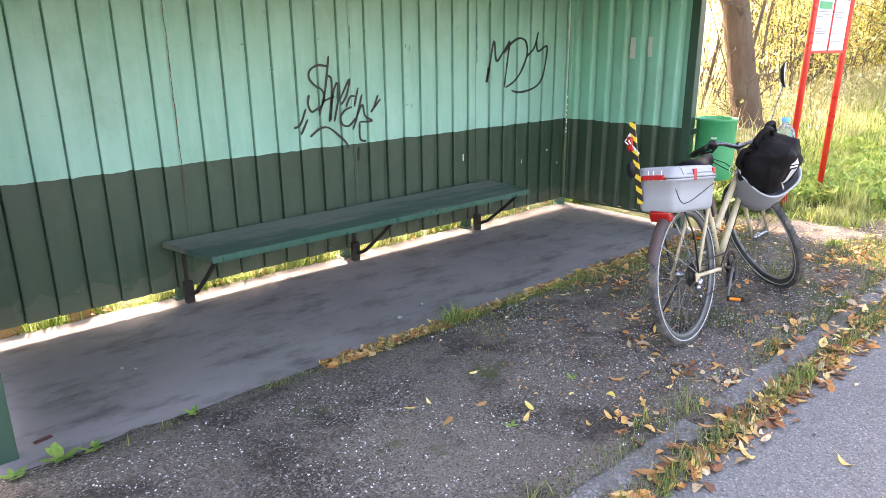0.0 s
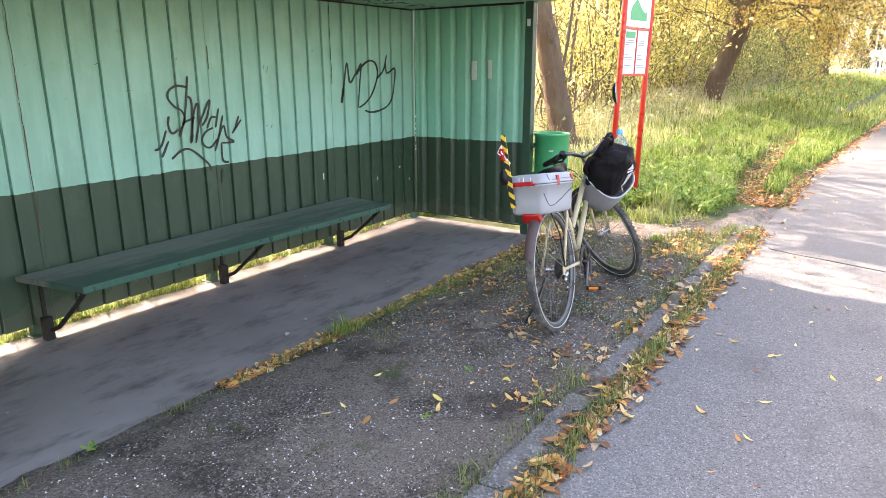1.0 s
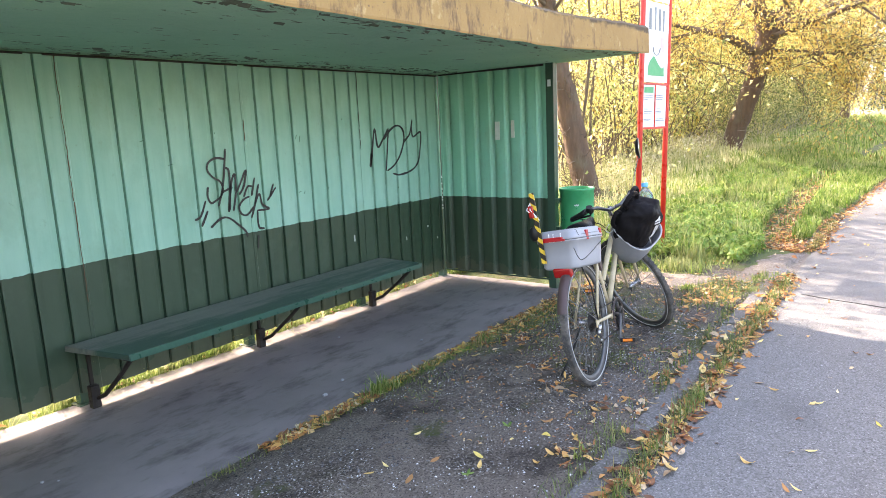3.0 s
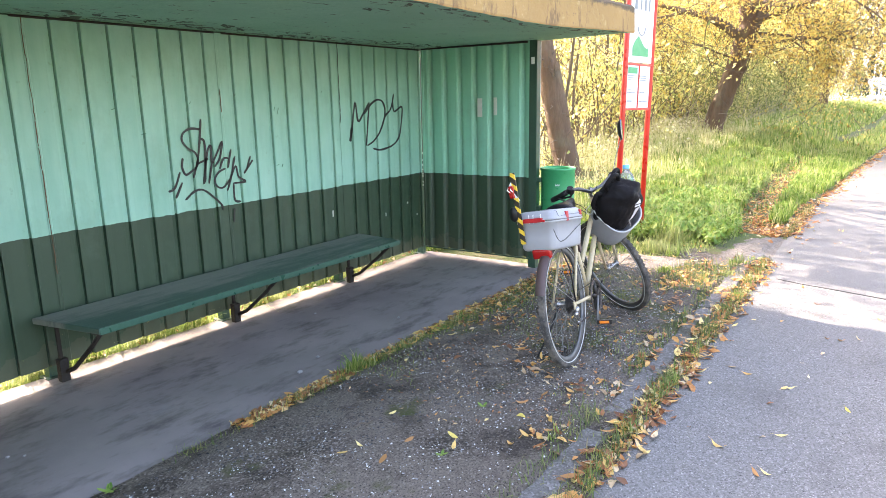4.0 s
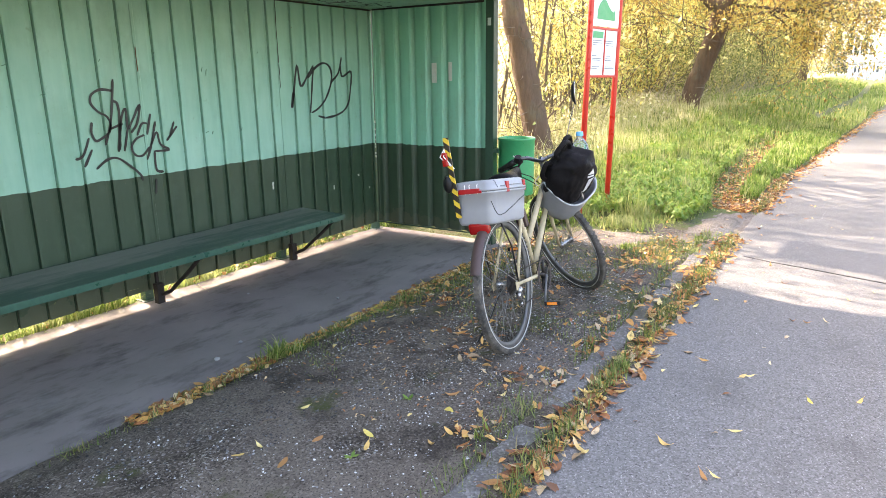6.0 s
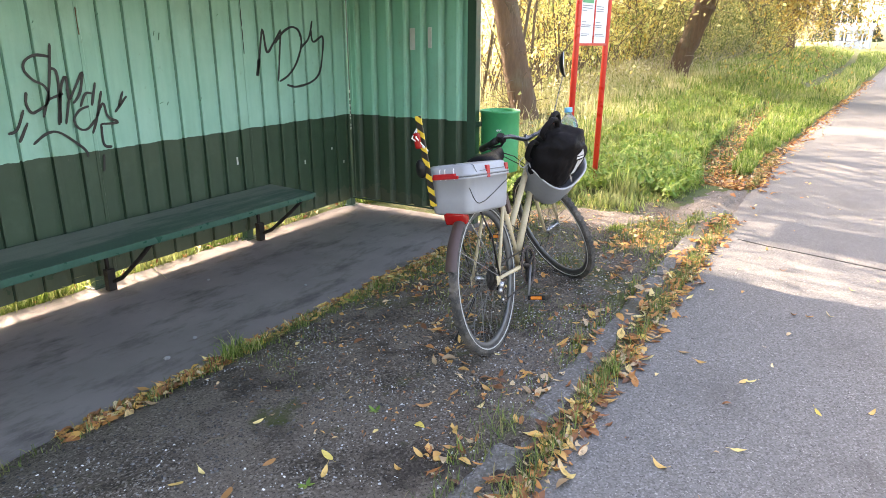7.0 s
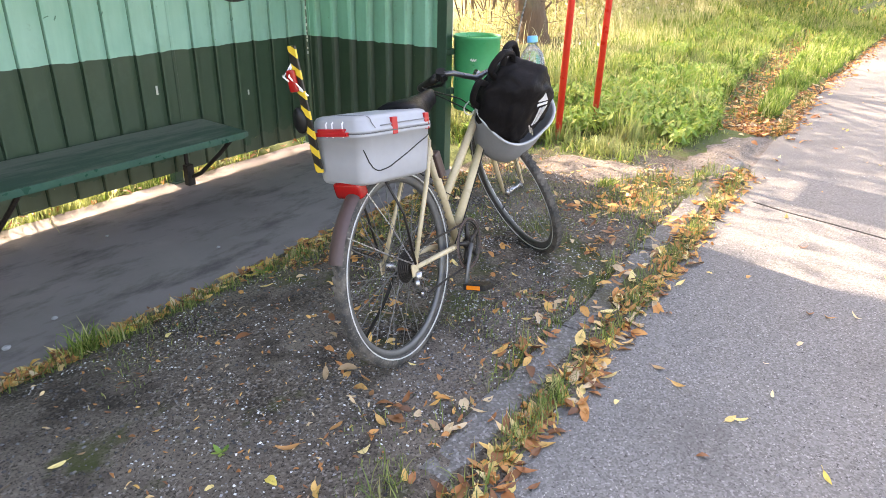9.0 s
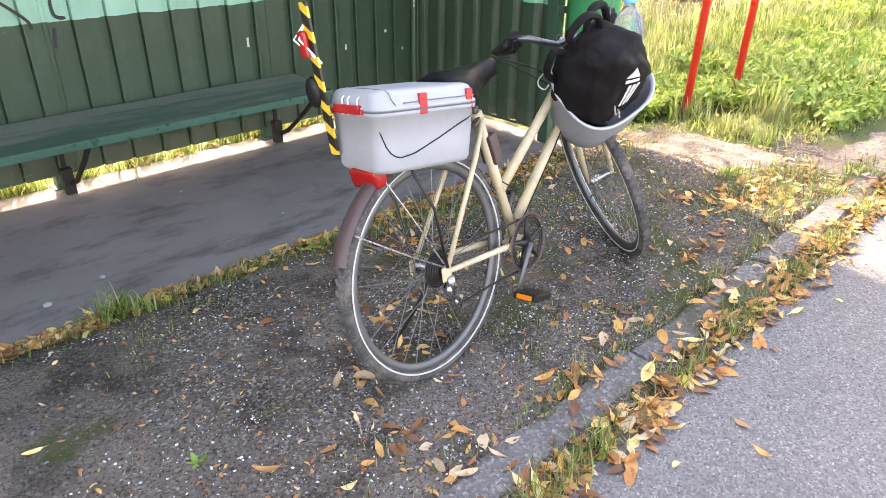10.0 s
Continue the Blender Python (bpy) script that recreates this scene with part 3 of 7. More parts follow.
TAG_THREE = [
    [(-2.33, 1.17), (-2.38, 1.02), (-2.42, 0.93)],
    [(-2.38, 1.02), (-2.33, 1.1), (-2.31, 1.02), (-2.25, 0.98), (-2.36, 0.98)],
    [(-2.36, 0.98), (-2.36, 0.86), (-2.31, 0.84)],
    [(-2.19, 1.16), (-2.23, 1.07)],
    [(-2.17, 1.13), (-2.21, 1.09), (-2.26, 1.04)],
    [(-2.79, 1.1), (-2.84, 1.0), (-2.89, 0.98)],
    [(-2.78, 1.03), (-2.84, 0.93)],
    [(-2.77, 0.91), (-2.69, 0.96), (-2.62, 0.96), (-2.54, 0.9), (-2.48, 0.84), (-2.47, 0.8)],
    [(-2.37, 0.80), (-2.385, 0.70)],
]
TAG_FOUR = [
    [(-1.07, 1.22), (-1.04, 1.33), (-0.99, 1.53), (-0.96, 1.37), (-0.88, 1.44), (-0.8, 1.53)],
    [(-0.8, 1.52), (-0.84, 1.29), (-0.86, 1.15)],
    [(-0.87, 1.43), (-0.78, 1.51), (-0.68, 1.55), (-0.6, 1.52), (-0.58, 1.42), (-0.65, 1.28), (-0.75, 1.19), (-0.85, 1.15)],
    [(-0.44, 1.6), (-0.49, 1.47), (-0.58, 1.4), (-0.6, 1.36)],
    [(-0.46, 1.54), (-0.44, 1.44), (-0.32, 1.48), (-0.34, 1.32), (-0.38, 1.2), (-0.48, 1.13), (-0.66, 1.1), (-0.77, 1.12)],
]
bm = bmesh.new()
for s in TAG_ONE + TAG_TWO + TAG_THREE:
    ribbon(bm, s, 0.017, -0.0075)
part("graffiti", bm, INK, back_sheets[1], "black sprayed scribble")
bm = bmesh.new()
for s in TAG_FOUR:
    ribbon(bm, s, 0.020)
ribbon(bm, [(-1.075, 1.20), (-1.06, 1.26), (-1.045, 1.32)], 0.034)
part("graffiti", bm, INK, back_sheets[3], "black sprayed scribble")
for x, z, w, h in ((-1.34, 0.606, 0.014, 0.055), (-0.275, 0.557, 0.02, 0.02), (-0.62, 0.49, 0.012, 0.035), (-0.12, 0.42, 0.012, 0.02)):
    bm = bmesh.new()
    box(bm, (x - w / 2, -0.004, z - h / 2), (x + w / 2, -0.001, z + h / 2), 0.001)
    part("paint_chip", bm, BARE, back_sheets[3], "small bare chip in the paint")
for y, z, w, h in ((-0.675, 1.46, 0.05, 0.17), (-0.84, 1.47, 0.035, 0.16)):
    bm = bmesh.new()
    box(bm, (-0.0045, y - w / 2, z - h / 2), (-0.0005, y + w / 2, z + h / 2), 0.0015)
    part("paint_chip", bm, BARE, back_sheets[4], "bare patch where a sticker came off")
bm = bmesh.new()
box(bm, (-0.0075, -1.235, 1.83), (-0.003, -1.205, 1.89), 0.001)
part("tag_plate", bm, PAPER, shelter, "small white number plate on the post")

for x0, x1 in ((-4.72, -4.60), (-4.37, -4.26)):
    bm = bmesh.new()
    box(bm, (x0, 0.10, -0.06), (x1, 0.16, 0.062), 0.006)
    tagged(part("wooden_block", bm, OLD_WOOD, None, "short brown block of weathered wood behind the wall"), "", "wood block", "wood blocks")

# the bench
bench = thing("bench", pose(-2.47, -0.3, 0), "long dark green plank bench on iron brackets", "bench")
bm = bmesh.new()
box(bm, (-1.385, -0.265, 0.362), (1.39, 0.245, 0.395), 0.005)
bmesh.ops.subdivide_edges(bm, edges=[e for e in bm.edges if e.calc_length() > 1], cuts=24)
for v in bm.verts:
    if v.co.x < -1.3 and v.co.y < -0.2:
        v.co.x += 0.09
    if v.co.x > 1.34:
        v.co.x -= 0.06 * (0.245 - v.co.y) / 0.5
    v.co.z += 0.003 * wave(v.co.x, v.co.y, 3)
part("seat", bm, SEAT_WOOD, bench, "worn green seat board")
bm = bmesh.new()
box(bm, (-1.29, -0.270, 0.358), (1.30, -0.264, 0.3965), 0.002)
part("edge_trim", bm, plain("green_painted_edge", (0.028, 0.098, 0.070), 0.35, 0, 0.35, 7, 0.2), bench, "glossy green front edge")
for x in (-1.27, -0.03, 1.22):
    bm = bmesh.new()
    box(bm, (x - 0.026, 0.198, -0.012), (x + 0.026, 0.243, 0.125), 0.004)
    box(bm, (x - 0.010, 0.222, 0.12), (x + 0.010, 0.240, 0.362), 0.002)
    sweep(bm, [(x + 0.012, 0.20, 0.045), (x + 0.012, 0.11, 0.085), (x + 0.012, -0.10, 0.25), (x + 0.012, -0.22, 0.355)], 0.013, 8)
    box(bm, (x - 0.018, -0.25, 0.35), (x + 0.018, 0.185, 0.362), 0.002)
    part("bracket", bm, RUST, bench, "rusty iron bracket")


# crusts of old paint hanging from the underside of the roof
def paint_crusts():
    rng = np.random.default_rng(5)
    co, quads = [], []
    for cx, cy, m in [(rng.uniform(-5.2, 0.0), rng.choice((-1.94, -1.9, -1.6, -0.10, -0.22, -0.32)) + rng.normal(0, 0.03), int(rng.integers(3, 14))) for _ in range(80)]:
        for _ in range(m):
            x, y, s = cx + rng.normal(0, 0.12), min(-0.05, max(-1.97, cy + rng.normal(0, 0.03))), 0.006 + 0.014 * rng.random() ** 2
            up = 0.045 * smooth((x + 1.6) / 1.7)
            z = float(np.interp(y, (-2.0, -1.9, -1.3, -0.6, 0), (1.996 + up, 2.0 + up, 2.012 + up * 0.5, 2.020 + up * 0.2, 2.024)))
            a, dip = rng.normal(0, 0.4), rng.uniform(0.2, 0.9) * s
            u, v = np.array((math.cos(a), math.sin(a), 0)) * s * 1.6, np.array((-math.sin(a), math.cos(a), 0)) * s * rng.uniform(0.4, 0.9)
            p = np.array((x, y, z + 0.003))
            k = len(co)
            co += [p - u - v, p + u - v * 0.6, p + u * 0.8 + v - (0, 0, dip), p - u * 0.7 + v - (0, 0, dip * 0.7)]
            quads.append((k, k + 1, k + 2, k + 3))
    me = quad_mesh("paint_crust", np.array(co), np.array(quads), plain("curled_paint_crust", (0.10, 0.13, 0.10), 0.8, 0, 0.7, 30, 0.3))
    ob = new("paint_crust", me)
    ob.parent = shelter
    tagged(ob, "curled crusts of loose paint", kind="stuff")


paint_crusts()

# tarred seam across the road
bm = bmesh.new()
line = [(0.47, -3.06), (0.40, -3.28), (0.335, -3.44), (0.27, -3.70), (0.165, -4.05), (0.04, -4.5), (-0.10, -5.0), (-0.4, -6.2), (-0.6, -7.0)]
ring = []
for k, (x, y) in enumerate(line):
    w = 0.006 + 0.002 * (k % 2)
    ring.append([bm.verts.new((x + d * w, y, road_height(x, y) + h)) for d, h in ((-1, -0.01), (-1, 0.0035), (1, 0.0035), (1, -0.01))])
for A, B in zip(ring, ring[1:]):
    for k in range(3):
        bm.faces.new((A[k], A[k + 1], B[k + 1], B[k]))
tagged(part("road_seam", bm, plain("dark_tar", (0.025, 0.024, 0.023), 0.7, 0, 0.4, 20, 0.3), bpy.data.objects["road"], "dark tarred seam"), "")

# rusty seam between two sheets, pale beads in the corner, small scuffs
rng = random.Random(14)
SEAM = plain("rust_stained_seam", (0.15, 0.085, 0.045), 0.85, 0, 0.6, 40, 0.5)
for x, z0, z1, share in ((-3.662, 0.60, 1.97, 0.97), (-1.192, 1.36, 1.98, 0.95), (-2.412, 1.0, 1.7, 0.35)):
    z = z0
    while z < z1:
        ln = rng.uniform(0.04, 0.16)
        if rng.random() < share:
            bm = bmesh.new()
            w = rng.uniform(0.0014, 0.0036)
            ribbon(bm, [(x + rng.uniform(-0.002, 0.002), z), (x + rng.uniform(-0.003, 0.003), z + ln / 2), (x + rng.uniform(-0.002, 0.002), z + ln)], w * 2, -0.0085)
            part("rust_streak", bm, SEAM if x < -1.5 else INK, back_sheets[1 if x < -3 else 3 if x > -1.5 else 2])
        z += ln + rng.uniform(-0.01, 0.012)
for z in (0.70, 0.735, 0.79, 0.815, 0.86, 0.90, 0.955, 1.02):
    bm = bmesh.new()
    box(bm, (-0.0135, -0.012, z - 0.008), (-0.0055, -0.0045, z + rng.uniform(0.004, 0.014)), 0.002)
    part("paint_bead", bm, BARE, back_sheets[4], "pale bead of old filler")
for x, z, w, h in ((-1.92, 1.496, 0.012, 0.03), (-1.885, 1.478, 0.010, 0.045), (-1.925, 1.07, 0.03, 0.010), (-1.878, 1.063, 0.012, 0.022), (-1.612, 1.069, 0.014, 0.025), (-3.20, 1.52, 0.03, 0.012), (-3.02, 1.36, 0.035, 0.006), (-2.66, 1.55, 0.010, 0.014), (-0.70, 0.985, 0.012, 0.02), (-2.28, 1.60, 0.008, 0.014), (-1.40, 1.62, 0.01, 0.012)):
    bm = bmesh.new()
    ribbon(bm, [(x - w / 2, z - h / 2), (x, z + rng.uniform(-0.2, 0.2) * h), (x + w / 2, z + h / 2)], 0.005, -0.0045)
    part("scuff", bm, GROOVE, back_sheets[min(3, max(0, int((x + 4.93) / 1.24)))], "dark scuff mark")


# ---- the bicycle: its own axes are x ahead, y to its left, z up; the rear tyre touches the ground at the origin ----
from mathutils.bvhtree import BVHTree

CREAM = plain("cream_frame_enamel", (0.55, 0.45, 0.29), 0.35, 0, 0.28, 14, 0.15)
CHROME = plain("dull_chrome", (0.40, 0.40, 0.41), 0.3, 0.95, 0.3, 40, 0.1)
ALLOY = plain("brushed_alloy_rim", (0.17, 0.17, 0.168), 0.55, 0.8, 0.25, 30, 0.1)
SPOKE = plain("tarnished_spoke", (0.20, 0.195, 0.185), 0.5, 0.6, 0.4, 40, 0.0)


def muddy_rubber():
    n = Nodes("dusty_tyre_rubber", 0.85)
    a = n.mix(n.noise(30, 5), (0.030, 0.029, 0.028), (0.060, 0.057, 0.054))
    a = n.mix(n.ramp(n.noise(13, 6, 0.7), (0.44, 0.0), (0.62, 0.75)), a, (0.155, 0.135, 0.112))
    n.colour(n.mix(n.ramp(n.noise(120, 3), (0.58, 0.0), (0.70, 0.5)), a, (0.24, 0.22, 0.19)))
    n.bump(n.noise(160, 4), 0.5, 0.003)
    return n.m


RUBBER = muddy_rubber()
STRIPE = plain("white_tyre_stripe", (0.52, 0.52, 0.50), 0.5, 0, 0.2, 20, 0.0)
BLACK = plain("black_plastic", (0.010, 0.010, 0.0105), 0.42, 0, 0.3, 20, 0.15, 0.3)
LEATHER = plain("black_saddle_vinyl", (0.009, 0.009, 0.010), 0.5, 0, 0.3, 12, 0.3, 0.14)
PLUM = plain("brown_mudguard_plastic", (0.080, 0.048, 0.043), 0.42, 0, 0.3, 9, 0.15)
GREASE = plain("greasy_dark_steel", (0.05, 0.045, 0.042), 0.5, 0.7, 0.5, 30, 0.3)
CASE_GREY = plain("light_grey_case_plastic", (0.33, 0.34, 0.36), 0.45, 0, 0.12, 5, 0.1)
BASKET_GREY = plain("grey_basket_plastic", (0.27, 0.28, 0.30), 0.5, 0, 0.15, 8, 0.15)
RIM_WHITE = plain("pale_basket_rim", (0.44, 0.45, 0.46), 0.45, 0, 0.1, 8, 0.0)
CLIP_RED = plain("red_plastic", (0.44, 0.014, 0.018), 0.35, 0, 0.15, 9, 0.0)
LENS_RED = plain("red_lamp_lens", (0.36, 0.010, 0.009), 0.15, 0, 0.2, 20, 0.3)
AMBER = plain("amber_reflector", (0.75, 0.20, 0.01), 0.2, 0, 0.1, 30, 0.0)
CLOTH = plain("black_nylon_cloth", (0.0105, 0.009, 0.0095), 0.65, 0, 0.5, 9, 0.5, 0.15)
CLOTH_WHITE = plain("white_print_on_cloth", (0.72, 0.72, 0.72), 0.6, 0, 0.1, 30, 0.0)

bike = thing("bicycle", pose(-2.205, -2.565, 0.076, -9.5, 0, 5.5), "cream step-through bicycle with muddy tyres leaning on its stand", "bicycle")
R = 0.347
BB = Vector((0.430, 0, R - 0.070))
AXIS = Vector((-math.cos(radians(69)), 0, math.sin(radians(69))))
HUB_F = Vector((0.972, -0.020, R - 0.018))
PIVOT = HUB_F + Vector((0.024, 0.020, 0.009))


def on_axis(up):
    return PIVOT + AXIS * ((up + R - PIVOT.z) / AXIS.z)


STEER = Matrix.Translation(PIVOT) @ Matrix.Rotation(radians(-120), 4, AXIS) @ Matrix.Translation(-PIVOT)
FORK_STEER = Matrix.Translation((0.022, -0.010, -0.004)) @ Matrix.Translation(PIVOT) @ Matrix.Rotation(radians(-127), 4, AXIS) @ Matrix.Translation(-PIVOT)
HUB_0 = PIVOT + AXIS.cross(Vector((0, -1, 0))) * -0.006


def circle(c, r, n, plane="xz", a0=0.0, a1=360.0):
    c = Vector(c)
    full = abs(a1 - a0) >= 359.9
    out = []
    for k in range(n if full else n + 1):
        w = radians(a0 + (a1 - a0) * k / n)
        u, v = r * math.cos(w), r * math.sin(w)
        out.append(c + (Vector((u, 0, v)) if plane == "xz" else Vector((u, v, 0))))
    return out


def wheel(c, m):
    """Hub with its tyre, rim and spokes; m turns the front one with the steering."""
    bm = bmesh.new()
    sweep(bm, [c + Vector((0, y, 0)) for y in (-0.052, -0.045, -0.04, -0.03, 0.03, 0.04, 0.045, 0.052)], [0.008, 0.008, 0.028, 0.016, 0.016, 0.028, 0.008, 0.008], 14)
    hub = part("wheel", bm, CHROME, bike, "spoked wheel with a dusty tyre", True)
    bm = bmesh.new()
    seg = 64
    prof = []
    for k in range(14):
        w = 2 * math.pi * k / 14
        prof.append((0.3275 + 0.0195 * math.cos(w), 0.0195 * math.sin(w)))
    rings = [[bm.verts.new(c + Vector((r * math.cos(a), y, r * math.sin(a)))) for r, y in prof] for a in (2 * math.pi * j / seg for j in range(seg))]
    for j in range(seg):
        for k in range(14):
            bm.faces.new((rings[j][k], rings[j][(k + 1) % 14], rings[(j + 1) % seg][(k + 1) % 14], rings[(j + 1) % seg][k]))
    bmesh.ops.recalc_face_normals(bm, faces=bm.faces)
    part("tyre", bm, RUBBER, hub, "", True)
    bm = bmesh.new()
    for k in range(72):
        a = 2 * math.pi * k / 72
        for sy in (-0.008, 0.008):
            t = Matrix.Translation(c) @ Matrix.Rotation(-a, 4, "Y") @ Matrix.Translation((0.3462, sy, 0)) @ Matrix.Rotation(radians(25 if sy > 0 else -25), 4, "X")
            box(bm, (-0.0022, -0.0068, -0.009), (0.0022, 0.0068, 0.009), 0, t)
    part("tread", bm, RUBBER, hub, "knobbly tread blocks")
    for sy in (-1, 1):
        bm = bmesh.new()
        sweep(bm, circle(c + Vector((0, sy * 0.0178, 0)), 0.3195, 64), 0.0026, 6, closed=True)
        part("stripe", bm, STRIPE, hub, "thin white reflective line")
    bm = bmesh.new()
    rp = [(0.292, -0.008), (0.2885, 0), (0.292, 0.008), (0.313, 0.0125), (0.314, 0.009), (0.305, 0), (0.314, -0.009), (0.313, -0.0125)]
    rings = [[bm.verts.new(c + Vector((r * math.cos(a), y, r * math.sin(a)))) for r, y in rp] for a in (2 * math.pi * j / seg for j in range(seg))]
    for j in range(seg):
        for k in range(len(rp)):
            bm.faces.new((rings[j][k], rings[j][(k + 1) % 8], rings[(j + 1) % seg][(k + 1) % 8], rings[(j + 1) % seg][k]))
    bmesh.ops.recalc_face_normals(bm, faces=bm.faces)
    part("rim", bm, ALLOY, hub, "dull alloy rim", True)
    for k in range(32):
        a = 2 * math.pi * k / 32
        side = -1 if k % 2 else 1
        b = a + radians(62 if (k // 2) % 2 else -62)
        bm = bmesh.new()
        sweep(bm, [c + Vector((0.027 * math.cos(b), side * 0.034, 0.027 * math.sin(b))), c + Vector((0.291 * math.cos(a), 0, 0.291 * math.sin(a)))], 0.0013, 5)
        part("spoke", bm, SPOKE, hub)
    bm = bmesh.new()
    a = radians(250)
    sweep(bm, [c + Vector((0.288 * math.cos(a), 0, 0.288 * math.sin(a))), c + Vector((0.245 * math.cos(a), 0, 0.245 * math.sin(a)))], 0.0035, 6)
    part("valve", bm, BLACK, hub)
    hub.matrix_basis = m
    return hub


HUB_R = Vector((0, 0, R))
rear_wheel = wheel(HUB_R, Matrix())
wheel(HUB_0, FORK_STEER)


def at(f, u, l=0.0):
    return Vector((f, l, R + u))


# frame
bm = bmesh.new()
head_lo, head_hi = on_axis(0.325), on_axis(0.485)
sweep(bm, [head_lo - AXIS * 0.02, head_lo, head_hi, head_hi + AXIS * 0.01], [0.021, 0.019, 0.019, 0.021], 14)
sweep(bm, [at(0.362, 0.122), on_axis(0.445)], 0.0165, 14)
sweep(bm, [at(0.447, 0.0), on_axis(0.352)], 0.0185, 14)
seat_top = at(0.283, 0.395)
sweep(bm, [BB, seat_top], 0.0165, 14)
sweep(bm, [BB + Vector((0, -0.035, 0)), BB + Vector((0, 0.035, 0))], 0.022, 14)
sweep(bm, [seat_top - (seat_top - BB).normalized() * 0.03, seat_top + (seat_top - BB).normalized() * 0.004], 0.0195, 14)
for s in (-1, 1):
    sweep(bm, [BB + Vector((-0.02, s * 0.02, 0)), at(0.30, -0.045, s * 0.045), at(0.012, -0.004, s * 0.064)], [0.011, 0.0105, 0.008], 10)
    sweep(bm, [at(0.29, 0.375, s * 0.018), at(0.20, 0.28, s * 0.048), at(0.006, 0.006, s * 0.064)], [0.008, 0.0085, 0.0075], 10)
    box(bm, (-0.02, s * 0.064 - 0.003, R - 0.03), (0.02, s * 0.064 + 0.003, R + 0.014), 0.002)
part("frame", bm, CREAM, bike, "cream enamelled frame with two sloping tubes", True)
bm = bmesh.new()
sweep(bm, [seat_top, at(0.254, 0.475)], 0.0125, 12)
part("seat_post", bm, CHROME, bike, "", True)

# saddle
bm = bmesh.new()
rows = []
for f, w, top, drop in ((0.085, 0.055, 0.536, 0.043), (0.085, 0.085, 0.544, 0.072), (0.12, 0.098, 0.548, 0.087), (0.17, 0.088, 0.544, 0.087), (0.22, 0.058, 0.540, 0.072), (0.27, 0.036, 0.538, 0.058), (0.32, 0.026, 0.540, 0.049), (0.362, 0.020, 0.540, 0.043), (0.376, 0.010, 0.534, 0.029)):
    row = []
    for k in range(11):
        a = math.pi * k / 10
        y = w * math.cos(a)
        z = top + 0.022 - 1.15 * drop * (1 - math.sin(a) ** 0.6)
        row.append(bm.verts.new(at(f + 0.016, z - 0.022 + 0.05 * (f - 0.22), y)))
    rows.append(row)
for A, B in zip(rows, rows[1:]):
    for k in range(10):
        bm.faces.new((A[k], A[k + 1], B[k + 1], B[k]))
    bm.faces.new((A[10], A[0], B[0], B[10]))
bm.faces.new(rows[0])
bm.faces.new(rows[-1][::-1])
bmesh.ops.recalc_face_normals(bm, faces=bm.faces)
saddle = part("saddle", bm, LEATHER, bike, "worn black saddle", True)
for s in (-1, 1):
    bm = bmesh.new()
    sweep(bm, [at(0.11, 0.480, s * 0.04), at(0.2, 0.468, s * 0.022), at(0.30, 0.475, s * 0.018), at(0.36, 0.505, s * 0.008)], 0.0035, 6)
    part("saddle_rail", bm, CHROME, saddle)

# fork, stem and handlebar turn with the steering
bm = bmesh.new()
crown = on_axis(0.30)
sweep(bm, [crown + Vector((0, -0.05, 0)), crown + Vector((0, 0.05, 0))], 0.017, 10)
for s in (-1, 1):
    o = Vector((0, s * 0.052, 0))
    sweep(bm, [crown + o, (crown + HUB_0) / 2 + o + Vector((-0.012, 0, 0)), HUB_0 + o], [0.0135, 0.012, 0.008], 10)
fork = part("fork", bm, CREAM, bike, "cream fork turned far to one side", True)
fork.matrix_basis = FORK_STEER
bm = bmesh.new()
box(bm, (-0.018, -0.03, -0.02), (0.018, 0.03, 0.02), 0.006, Matrix.Translation(crown + Vector((0.025, 0, -0.01))))
for s in (-1, 1):
    sweep(bm, [crown + Vector((0.02, s * 0.04, 0.0)), crown + Vector((0.012, s * 0.05, -0.07))], 0.007, 8)
part("brake", bm, GREASE, fork)
stem_top = on_axis(0.592)
bar_c = stem_top + Vector((0.045, 0, 0.005))
bm = bmesh.new()
low = Vector((0, 0, -0.05))
sweep(bm, [head_hi, stem_top - AXIS * 0.01 + low, stem_top + Vector((0.01, 0, 0.004)) + low, bar_c + low], [0.012, 0.013, 0.014, 0.014], 12)
stem = part("stem", bm, CHROME, bike, "", True)
stem.matrix_basis = STEER
bm = bmesh.new()
half = [(0.0, 0.0, -0.04), (0.0, 0.05, -0.036), (-0.005, 0.10, 0.000), (-0.02, 0.145, 0.032), (-0.05, 0.177, 0.028), (-0.11, 0.194, -0.040), (-0.175, 0.200, -0.112)]
bar_c = bar_c + Vector((0, 0.018, 0))
DIP = {1: lambda y: -0.45 * max(0.0, y - 0.02), -1: lambda y: 0.0}
SWEEP = {1: 0.3, -1: 1.0}
line = [bar_c + Vector((x, -y, z)) for x, y, z in half[::-1]] + [bar_c + Vector((x * SWEEP[1], y, z + DIP[1](y))) for x, y, z in half[1:]]
sweep(bm, line, 0.0112, 12)
bar = part("handlebar", bm, plain("dark_steel_bar", (0.16, 0.16, 0.165), 0.35, 0.9, 0.3, 40, 0.0), bike, "dull steel handlebar", True)
bar.matrix_basis = STEER
